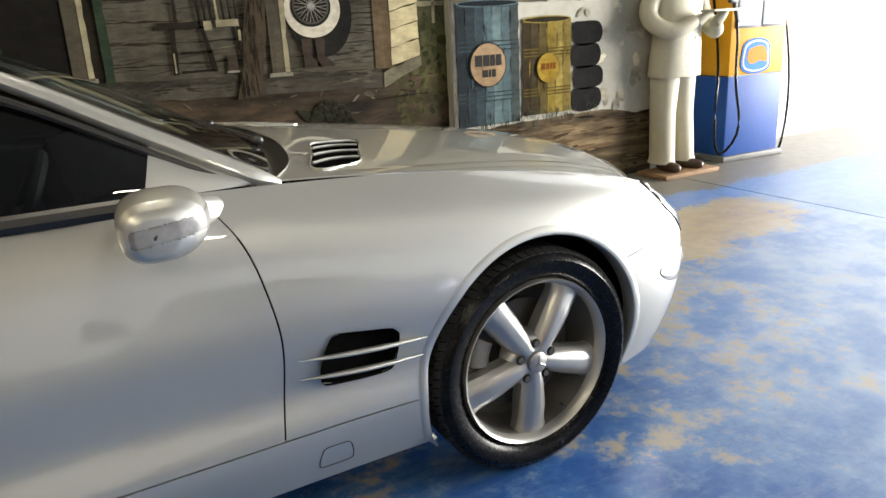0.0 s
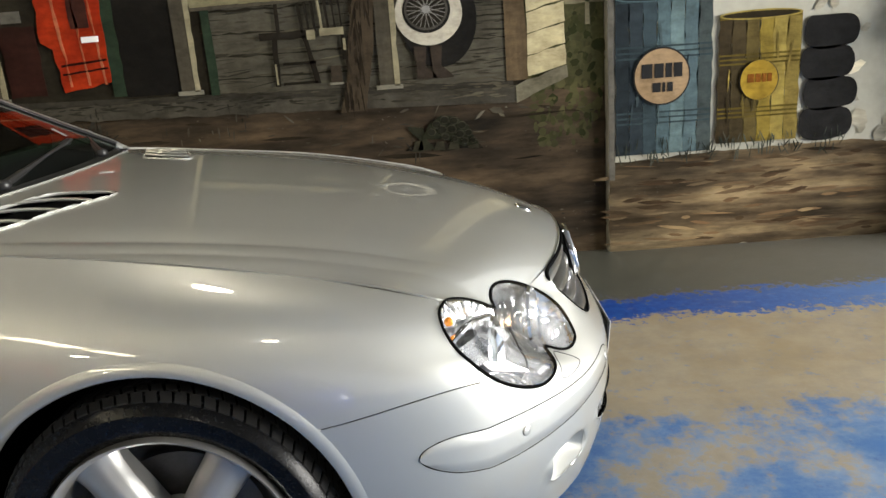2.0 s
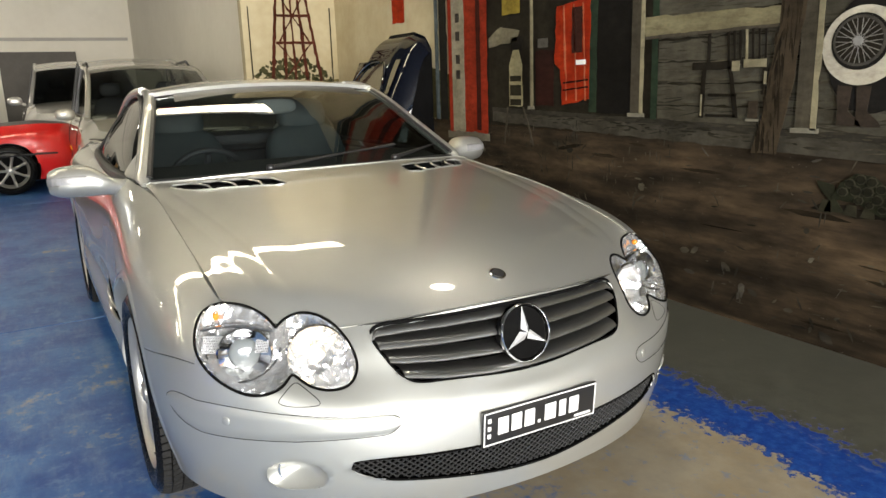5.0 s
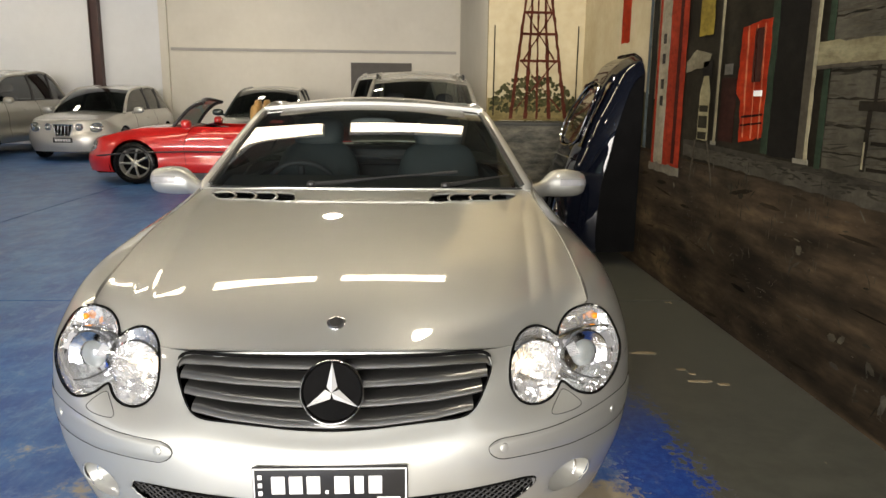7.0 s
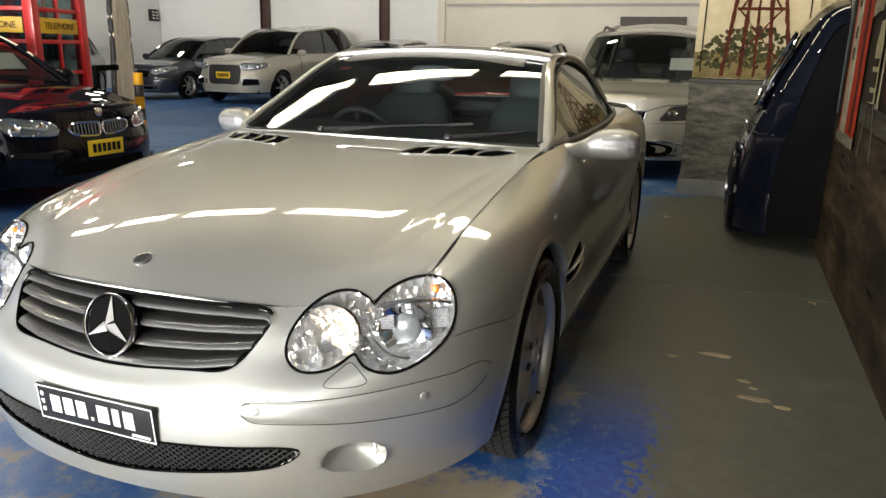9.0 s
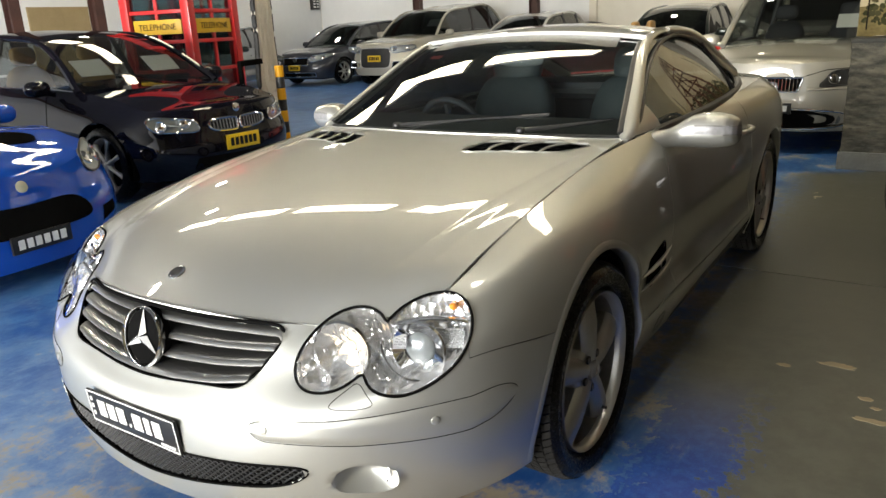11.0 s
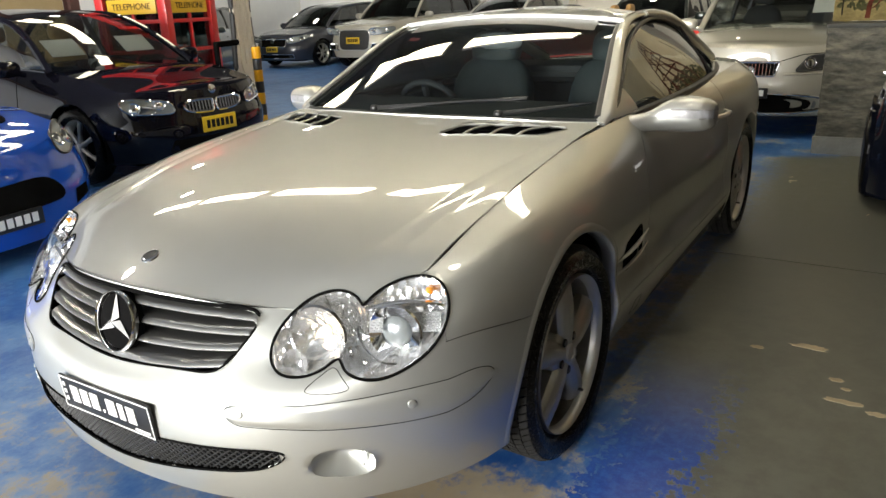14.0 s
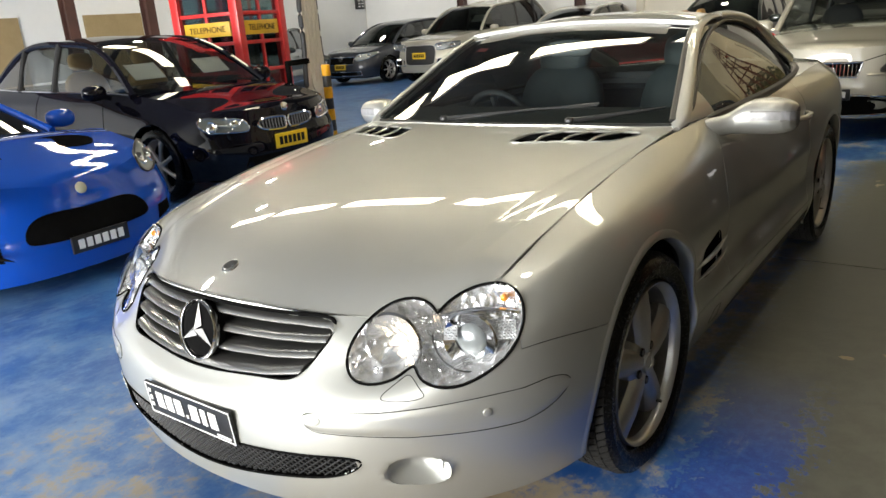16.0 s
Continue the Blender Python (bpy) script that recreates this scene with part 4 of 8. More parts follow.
dshape("painted_edge", quad(1.458, 1.49, .40, 5.2), 3, paint("edge_grey", (.24, .23, .20), (.14, .13, .11), 9))
dshape("painted_back_green", quad(1.49, 3.34, 1.36, 5.2), 2, paint("back_olive", (.16, .155, .105), (.24, .22, .15), 3))
strokes("wall_mottle", 45, (2.55, 3.3), (.55, 1.9), (.03, .14), (.03, .12), stroke_material("mottle_strokes", ((1.0, .95, .77), (.95, .90, .73), (.88, .84, .68), (1.05, 1.0, .81))), 3, drums, 13, tilt=.8)


def drum(x0, x1, z0, z1, tones, badge, br):
    n = len(tones)
    for i, c in enumerate(tones):
        a, b = x0 + (x1 - x0) * i / n, x0 + (x1 - x0) * (i + 1) / n
        dshape("painted_drum_band", quad(a, b, z0, z1), 4, paint("drum_%d_%d" % (round(x0 * 100), i), c, tuple(v * .72 for v in c), 6, (2, 1, .7)))
    for z in (z0 + (z1 - z0) * f for f in (.20, .235, .27, .62, .655, .69, .97)):
        dshape("painted_hoop", quad(x0, x1, z, z + .010), 5, paint("hoop_%d" % round(x0 * 100), tuple(v * .45 for v in tones[len(tones) // 2])))
    strokes("drum_weathering", 8, (x0 + .02, x1 - .02), (z0 + .16, z1 - .16), (.006, .02), (.08, .24), stroke_material("streak_%d" % round(x0 * 100), tuple(tuple(v * f for v in tones[j]) for j, f in ((0, 1.2), (-2, 1.0), (1, .7), (2, .6)))), 6, drums, 14 + round(x0 * 10))
    mid_, half_ = (x0 + x1) / 2, (x1 - x0) / 2
    dshape("painted_drum_rim", ring_of(mid_, z1, half_, .026), 6, paint("rim_%d" % round(x0 * 100), tuple(v * 1.1 for v in tones[-2])))
    dshape("painted_drum_top", ring_of(mid_, z1, half_ * .93, .017), 7, paint("top_%d" % round(x0 * 100), tuple(v * .5 for v in tones[1])))
    dshape("painted_badge_edge", ring_of(*badge, br * 1.06, br * 1.06), 8, BAR_BLACK)
    return badge


drum(1.495, 2.012, .535, 1.36, ((.035, .048, .058), (.050, .070, .085), (.075, .115, .135), (.16, .25, .28), (.24, .36, .38), (.17, .26, .29), (.10, .13, .13)), (1.741, .952), .145)
dshape("painted_badge", ring_of(1.741, .952, .145, .145), 9, paint("badge_peach", (.60, .42, .25), (.50, .34, .19), 4))
for x0, x1, z0, z1 in ((1.632, 1.69, .945, 1.02), (1.70, 1.75, .945, 1.02), (1.76, 1.795, .945, 1.02), (1.805, 1.85, .945, 1.02), (1.69, 1.735, .87, .92), (1.745, 1.76, .87, .92), (1.77, 1.80, .87, .92)):
    dshape("bar", quad(x0, x1, z0, z1), 10, BAR_BLACK)
drum(2.045, 2.482, .565, 1.235, ((.075, .055, .028), (.11, .082, .038), (.22, .165, .055), (.52, .38, .075), (.60, .46, .12), (.40, .30, .08)), (2.263, .896), .100)
dshape("painted_badge", ring_of(2.263, .896, .100, .105), 9, paint("badge_gold", (.66, .44, .06), (.56, .36, .05), 5))
for x0, x1 in ((2.20, 2.235), (2.243, 2.27), (2.278, 2.30), (2.306, 2.33)):
    dshape("bar", quad(x0, x1, .885, .93), 10, paint("bar_rust", (.40, .14, .02)))
for i in range(4):
    z = .56 + i * .162
    off = (0, .015, -.01, .004)[i]
    dshape("painted_stacked_tyre", rounded(((2.515 + off, z + .01), (2.51 + off, z + .15), (2.56, z + .162), (2.72, z + .162), (2.765 + off, z + .14), (2.785 + off, z + .08), (2.765 + off, z + .02), (2.72, z)), 30), 5, paint("stack_black", (.018, .018, .018), (.032, .031, .03), 8))
dshape("painted_fence", quad(1.62, 1.70, 1.37, 5.2), 3, paint("edge_grey", (.42, .42, .38)))

# ---- return wall with the derrick, stone base ----
slab("wall_return", (-5.62, 1.02, 1.10), (-5.50, 2.058, 5.2), paint("sky_ochre", (.68, .56, .33)), "short mural wall with a painted derrick", "wall")
derrick = empty("derrick_mural", pose(-5.50, 0, 0, 0, 0, 90), "painted rust-red oil derrick against a yellow sky", "mural")


def rshape(name, o, layer, mat):
    """Shapes on the return wall: first number is the way along y."""
    return flat_shape(name, o, layer, mat, derrick)


rshape("painted_field", quad(1.022, 2.055, 1.10, 1.34), 1, paint("field_straw", (.36, .29, .13), (.24, .19, .08), 5))
strokes("bush_foliage", 420, (1.05, 1.98), (1.20, 1.60), (.02, .07), (.02, .06), LEAVES, 2, derrick, 21, .8, keep=lambda x, z: ((x - 1.52) / .46) ** 2 + ((z - 1.25) / .32) ** 2 < 1)
RUST = paint("derrick_rust", (.16, .045, .026), (.10, .028, .018), 8)
for x0, x1, t0, t1 in ((1.26, 1.30, 1.44, 1.46), (1.86, 1.90, 1.62, 1.64), (1.42, 1.46, 1.48, 1.50), (1.68, 1.72, 1.58, 1.60), (1.55, 1.575, 1.53, 1.545)):
    rshape("painted_derrick_leg", quad(x0, x1, 1.12, 2.75, t0, t1), 4, RUST)
for z, a, b in ((1.72, 1.36, 1.78), (2.0, 1.39, 1.74), (2.22, 1.41, 1.70), (2.45, 1.43, 1.67)):
    rshape("painted_derrick_bar", quad(a, b, z, z + .028), 5, RUST)
for z0, z1, a, b in ((1.2, 1.72, 1.30, 1.74), (1.2, 1.72, 1.82, 1.38), (1.72, 2.22, 1.38, 1.68), (1.72, 2.22, 1.74, 1.42), (2.22, 2.7, 1.42, 1.60), (2.22, 2.7, 1.68, 1.47)):
    rshape("painted_derrick_brace", quad(a, a + .018, z0, z1, b, b + .018), 4, RUST)
for x in (1.08, 1.98):
    rshape("painted_pole", quad(x, x + .012, 1.15, 2.1), 4, CHAIR)
base = empty("stone_base", pose(-5.2, 1.02, 0), "low grey stone-faced block under the mural", "block")
from mathutils import noise as mnoise


def rough_face(o_, du, dv, nu, nv, out, seed):
    """A hewn face: a fine grid pushed in and out, with long level cracks."""
    pts = []
    for b_ in np.linspace(0, 1, nv):
        for a_ in np.linspace(0, 1, nu):
            p_ = np.array(o_) + np.array(du) * a_ + np.array(dv) * b_
            q_ = Vector((p_[0] * 3 + p_[1] * 3 + seed, seed * 2.0, p_[2] * 9))
            w_ = mnoise.fractal(q_, 1.0, 2.0, 5) * .010 + mnoise.fractal(Vector((p_[0] * 14 + p_[1] * 14, seed, p_[2] * 30)), 1.0, 2.0, 3) * .006
            crack = mnoise.noise(Vector((p_[0] * 4 + p_[1] * 4 + 5, seed, p_[2] * 16)))
            w_ -= .014 * max(0, crack - .28) * 4
            pts.append(p_ + np.array(out) * w_)
    return np.array(pts), grid_faces(nv, nu)


STONE_MAT = bpy.data.materials.new("hewn_stone")
n_, k_ = links_of(STONE_MAT)
s_ = n_["Principled BSDF"]
c_ = ramp_node(n_, k_, noise_node(n_, k_, 5.5, 9, .7, stretch=(.6, .6, 1.7)), ((.32, (.030, .030, .026)), (.46, (.085, .083, .068)), (.58, (.145, .135, .105)), (.70, (.20, .185, .14))))
c_ = mix_node(n_, k_, ramp_node(n_, k_, noise_node(n_, k_, 11, 6, .7, stretch=(.45, .45, 2.2)), ((.62, (0, 0, 0)), (.68, (.8, .8, .8)))), c_, (.018, .018, .016))
k_.new(c_, s_.inputs["Base Color"])
s_.inputs["Roughness"].default_value, s_.inputs["Specular IOR Level"].default_value = .8, .2
bump_node(n_, k_, s_, noise_node(n_, k_, 24, 8, .7), .5, .01)
put("core", *box_data((-.42, .03, 0), (-.03, 1.03, 1.06)), STONE_MAT, base, smooth=False)
put("stone_front", *rough_face((0, 0, .15), (0, 1.03, 0), (0, 0, .93), 110, 110, (1, 0, 0), 1.0), STONE_MAT, base, "rough grey-brown hewn stone face")
put("stone_side", *rough_face((-.42, 0, .15), (.42, 0, 0), (0, 0, .93), 60, 110, (0, -1, 0), 1.0), STONE_MAT, base, "rough grey-brown hewn stone face")
put("cap", *box_data((-.43, -.012, 1.055), (.012, 1.03, 1.092), .010), surface("cap_dark", (.055, .055, .048), (.035, .035, .030), 7, .8, bump=.3), base)
put("plinth", *box_data((-.43, -.02, 0), (.02, 1.03, .155), .012), surface("plinth_grey", (.16, .165, .155), (.105, .108, .10), 5, .8, bump=.3), base)
slab("door_1", (-17.6, -1.40, 0), (-17.54, .21, 2.22), surface("dark_shutter", (.085, .075, .06), (.06, .052, .042), 3, .6), "dark grey door in the cream end wall", "door")
SAND = surface("door_sand", (.36, .27, .14), (.30, .22, .11), 3, .6)
for i, x in enumerate((-5.4, -8.4, -11.6)):
    slab("door_%d" % (i + 2), (x - .75, -16, 0), (x + .75, -15.95, 2.16), SAND, "sand-coloured door in the white far wall", "door")
# ---- the silver roadster ----
from mathutils.bvhtree import BVHTree


def arch(x, z, r, n=64):
    a = np.linspace(0, 2 * math.pi, n, endpoint=False)
    return np.stack((x + r * np.cos(a), z + r * np.sin(a)), axis=1)


XZ = np.array(((1, 0, 0), (0, 0, 1.0)))
ARCHES = (arch(0, .325, .374), arch(-2.56, .325, .374))
roadster = empty("roadster", pose(0, 0, .018), "silver two-seat hardtop roadster with metallic paint, parked on worn blue floor", "car")


def patch(cs, rs, size=9, drop=None, holes=(), depth=0.012):
    """A body panel between stops of columns and rows of the shell, with wheel arches and holes cut."""
    c, r = steps(cs, size), steps(rs, size)
    v, f = sheet(sl_shell.at(c, r))
    if drop:
        nc = len(c)
        f = [q for q in f if not drop(c[q[0] % nc] + 1e-6, r[q[0] // nc] + 1e-6)]
    data = tidy((v, [tuple(reversed(q)) for q in f]))
    for a in ARCHES:
        data = cut(data, XZ, a)
    for axes, outline in holes:
        data = cut(data, axes, outline)
    return flanged(data, depth)


# axes of the plane in which the lamps, the grille and the side vents are drawn
LN = np.array((.8, .45, .4)) / np.linalg.norm((.8, .45, .4))
LU = np.cross((0, 0, 1), LN) / np.linalg.norm(np.cross((0, 0, 1), LN))
LW = np.cross(LN, LU)
LAMP = rounded(((.207, .270), (.196, .283), (.156, .306), (.087, .293), (.022, .234), (-.007, .167), (.009, .12), (.06, .106),
                (.118, .123), (.150, .145), (.158, .143), (.172, .120), (.220, .099), (.274, .105), (.340, .140), (.393, .197),
                (.412, .265), (.396, .318), (.354, .338), (.295, .331), (.243, .304), (.215, .278)), 120)
YZ = np.array(((0, 1, 0), (0, 0, 1.0)))
GRILLE = rounded(((-.388, .664), (-.30, .675), (0, .686), (.30, .675), (.388, .664), (.402, .645), (.385, .600), (.345, .549), (.25, .535),
                  (0, .520), (-.25, .535), (-.345, .549), (-.385, .600), (-.402, .645)), 120)
INTAKE = rounded(((-.515, .358), (-.40, .368), (0, .352), (.40, .368), (.515, .358), (.48, .325), (.33, .295), (0, .258), (-.33, .295), (-.48, .325)), 100)
FOG = rounded(((.575, .352), (.645, .366), (.685, .335), (.668, .288), (.61, .283), (.56, .303)), 50)
VENT = rounded(((-.615, .560), (-.58, .566), (-.46, .548), (-.437, .530), (-.452, .45), (-.475, .432), (-.62, .438), (-.645, .452)), 60)
lamp_axes = np.stack((LU, LW))

EPS = .006
hood_grid = hood_at(np.concatenate((np.linspace(0, .7, 60, endpoint=False), np.linspace(.7, .998, 60))), np.linspace(-1, 1, 261))
VENT_TOP = rounded(((-.252, .268), (-.33, .268), (-.400, .290), (-.455, .43), (-.520, .610), (-.505, .640), (-.44, .615), (-.372, .575), (-.31, .43)), 80)
XY = np.array(((1, 0, 0), (0, 1, 0.0)))
hood_data = sheet(hood_grid)
hood_skin = BVHTree.FromPolygons([tuple(p) for p in hood_data[0]], [tuple(map(int, q)) for q in hood_data[1]])
hood_data = cut(hood_data, lamp_axes, LAMP, lambda v: (v[:, 0] > .3) & (v[:, 1] > .25), hood_skin)
hood_data = cut(hood_data, lamp_axes * (1, -1, 1), LAMP, lambda v: (v[:, 0] > .3) & (v[:, 1] < -.25), hood_skin)
hood_data = cut(hood_data, XY, VENT_TOP)
hood_data = cut(hood_data, XY, VENT_TOP * (1, -1))
hood_data = cut(hood_data, YZ, GRILLE, lambda v: v[:, 0] > .6)
put("hood", *flanged((hood_data[0], [tuple(reversed(q)) for q in hood_data[1]]), .004), SILVER, roadster, "long silver bonnet with two slatted vents")

fender = patch((8 + EPS, 9, 10, 11, 12), (1.02, 2, 3.01, 4, 5, 5.993), 16, lambda c, r: c > 10.2 and r < 3.01,
               ((lamp_axes, LAMP), (XZ, VENT)), .003)
bumper = patch((10.3, 11, 12 + EPS, 13, 14, 15, 16), (0, 1, 2, 2.99, 4, 5, 5.993), 16, lambda c, r: c < 12 + EPS and r >= 2.99,
               ((lamp_axes, LAMP), (YZ, GRILLE), (YZ, INTAKE), (YZ, FOG)), .003)
door = patch((5 + EPS, 6, 7, 8 - EPS), (1.02, 2, 3, 4, 5, 5.993), 10)
sill = patch((4.2, 5, 6, 7, 8, 9.8), (0, .5, .985), 10)
quarter = patch((2, 3, 4, 5 - EPS), (1.02, 2, 3, 4, 5, 5.993), 10, depth=.003)
tail = patch((0, 1, 2), (0, 1, 2, 3, 4, 5, 5.99), 8)
lower_tail = patch((2, 3, 3.8), (0, .5, .985), 6)
for name, data in (("front_fender", fender), ("door", door), ("sill", sill), ("rear_quarter", quarter)):
    for d in (data, mirrored(data)):
        put(name, *d, SILVER, roadster)
put("front_bumper", *merge(bumper, mirrored(bumper)), SILVER, roadster, "silver front bumper skin with lower intake")
put("rear_bumper", *merge(tail, mirrored(tail), lower_tail, mirrored(lower_tail)), SILVER, roadster)

edge = sl_shell.at(steps((8.05, 9, 10, 11, 12), 14), (5.985,))[0]
for s in (1, -1):
    gutter = np.stack((edge * (1, s, 1) - (0, 0, .002), edge * (1, s, 1) + (0, -s * .004, -.009), edge * (1, s, 1) + (0, -s * .045, -.014)))
    put("fender_gutter", *sheet(gutter, s > 0), SILVER, roadster)

# near-black shell painting the shade behind the gaps, with open arches and lamps
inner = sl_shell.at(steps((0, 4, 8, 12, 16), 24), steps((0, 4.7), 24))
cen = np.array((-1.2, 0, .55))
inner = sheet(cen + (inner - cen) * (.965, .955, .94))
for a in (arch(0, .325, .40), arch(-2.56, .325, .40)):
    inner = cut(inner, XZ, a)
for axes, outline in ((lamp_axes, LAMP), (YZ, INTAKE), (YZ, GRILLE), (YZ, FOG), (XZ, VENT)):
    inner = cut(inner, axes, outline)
put("gap_shade_shell", *merge(inner, mirrored(inner)), GAP, roadster)
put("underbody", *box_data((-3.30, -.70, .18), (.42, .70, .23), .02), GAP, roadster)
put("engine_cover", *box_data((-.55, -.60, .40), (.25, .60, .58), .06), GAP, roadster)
# near-black sheet under the bonnet that paints its edge gap dark
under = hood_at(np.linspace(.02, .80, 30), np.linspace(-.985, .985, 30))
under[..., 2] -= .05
put("hood_gap_shade", *sheet(under), GAP, roadster)

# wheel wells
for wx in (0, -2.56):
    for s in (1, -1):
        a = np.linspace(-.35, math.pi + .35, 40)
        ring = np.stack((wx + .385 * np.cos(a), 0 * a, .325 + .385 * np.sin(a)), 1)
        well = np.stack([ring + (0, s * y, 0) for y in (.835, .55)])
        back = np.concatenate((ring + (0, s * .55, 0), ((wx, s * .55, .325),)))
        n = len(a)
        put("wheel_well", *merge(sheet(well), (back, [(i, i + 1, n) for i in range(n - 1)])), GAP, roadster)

# rolled lips round the wheel arches
side_skin = sheet(sl_shell.at(steps((0, 4, 8, 12, 13.5), 40), np.linspace(0, 6, 60)))
side_tree = BVHTree.FromPolygons([tuple(p) for p in side_skin[0]], [tuple(map(int, q)) for q in side_skin[1]])
for wx in (0, -2.56):
    lip = []
    for a in np.linspace(radians(-26), radians(206), 140):
        ca, sa, row = math.cos(a), math.sin(a), []
        base_y = None
        for r_, o_ in ((.398, -.0012), (.392, .0012), (.384, .0024), (.376, .0028), (.370, .0018), (.3665, -.003), (.366, -.045)):
            if r_ > .375 or base_y is None:
                hit = side_tree.ray_cast(Vector((wx + r_ * ca, 2, .325 + r_ * sa)), Vector((0, -1, 0)))[0]
                base_y = hit.y if hit else base_y
            row.append((wx + r_ * ca, base_y, .325 + r_ * sa, o_))
        if all(q[1] is not None for q in row):
            lip.append([(x_, y_ + o_, z_) for x_, y_, z_, o_ in row])
    lip = np.array(lip)
    for s in (1, -1):
        put("arch_lip", *sheet(lip * (1, s, 1), s < 0), SILVER, roadster)

# small cover in the sill behind the front wheel
for s in (1, -1):
    jc = []
    for a_, b_ in rounded(((-.664, .216), (-.625, .214), (-.585, .216), (-.580, .222), (-.582, .250), (-.590, .272), (-.598, .277), (-.63, .278), (-.655, .277), (-.662, .270), (-.668, .250), (-.670, .222)), 60):
        hit = side_tree.ray_cast(Vector((a_, 2, b_)), Vector((0, -1, 0)))[0]
        jc.append((a_, hit.y if hit else .87, b_))
    put("jack_cover_gap", *tube(np.array(jc) * (1, s, 1), .0016, 5, True), TRIM, roadster)

# deck behind the cabin
edge = sl_shell.at(np.linspace(0, 5.4, 40), (6,))[0]
deck = np.stack([edge * (1, t, 1) + (0, 0, .03 * (1 - t * t)) for t in np.linspace(1, -1, 25)])
put("boot_lid", *sheet(deck, True), SILVER, roadster)

# ---- cabin ----
T = np.linspace(0, 1, 60)
BELT = ((-.66, .722, .918), (-1.0, .755, .925), (-1.6, .762, .93), (-2.2, .735, .94), (-2.65, .665, .952), (-3.0, .56, .955))
RAIL = ((-.64, .712, .915), (-.97, .632, 1.09), (-1.30, .565, 1.238), (-1.62, .548, 1.268), (-2.05, .545, 1.235), (-2.5, .55, 1.115), (-2.98, .555, .965))
rail = curve_at(RAIL, T)
belt = curve_at(BELT, T)


def bridge(a, b, n, bulge):
    """A sheet from line a to line b, raised in the middle by bulge."""
    t = np.linspace(0, 1, n)
    return np.stack([a * (1 - s) + b * s + np.asarray(bulge) * (4 * s * (1 - s)) for s in t])


# roof, screens: from rail to rail over the centre line
def across(lo, hi, n, rise, push, m=33):
    c = curve_at(RAIL, np.linspace(lo, hi, n))
    t = np.linspace(1, -1, m)
    q = (1 - t * t)[:, None]
    lift = np.interp(np.linspace(0, 1, n), np.linspace(0, 1, len(rise)), rise)[:, None]
    fore = np.interp(np.linspace(0, 1, n), np.linspace(0, 1, len(push)), push)[:, None]
    base = c[None] * np.stack((np.ones(m), t, np.ones(m)), 1)[:, None]
    return base + np.concatenate((q[:, None] * fore[None], np.zeros((m, n, 1)), q[:, None] * lift[None]), axis=2)


K = np.linalg.norm(np.diff(np.array(RAIL), axis=0), axis=1)
K = np.concatenate(((0,), np.cumsum(K))) / K.sum()
screen = across(.012, K[2] - .012, 30, (.010, .034, .034), (.125, .06, .0))
put("windscreen", *sheet(screen, True), GLASS, roadster, "raked windscreen glass with bright ceiling reflections").visible_shadow = False
band = across(K[2] - .045, K[2] + .004, 8, (.032, .034, .034), (.004, .0, .0))
band[..., 2] += .003
put("screen_band", *sheet(band[3:-3], True), TRIM, roadster)
roof = across(K[2] + .002, K[4] + .05, 40, (.034, .048, .055, .055), (.0, .0, 0, -.05))
put("roof", *flanged(sheet(roof, True), .02), SILVER, roadster, "silver folding hardtop roof")
lining = roof.copy()
lining[..., 2] -= .03
put("headlining", *sheet(lining), surface("headlining", (.16, .16, .15), (.12, .12, .11), 10, 0.9), roadster)
rear = across(K[4] + .055, .985, 24, (.055, .05, .02), (-.05, -.08, -.10))
put("rear_window", *sheet(rear, True), TINTED, roadster)
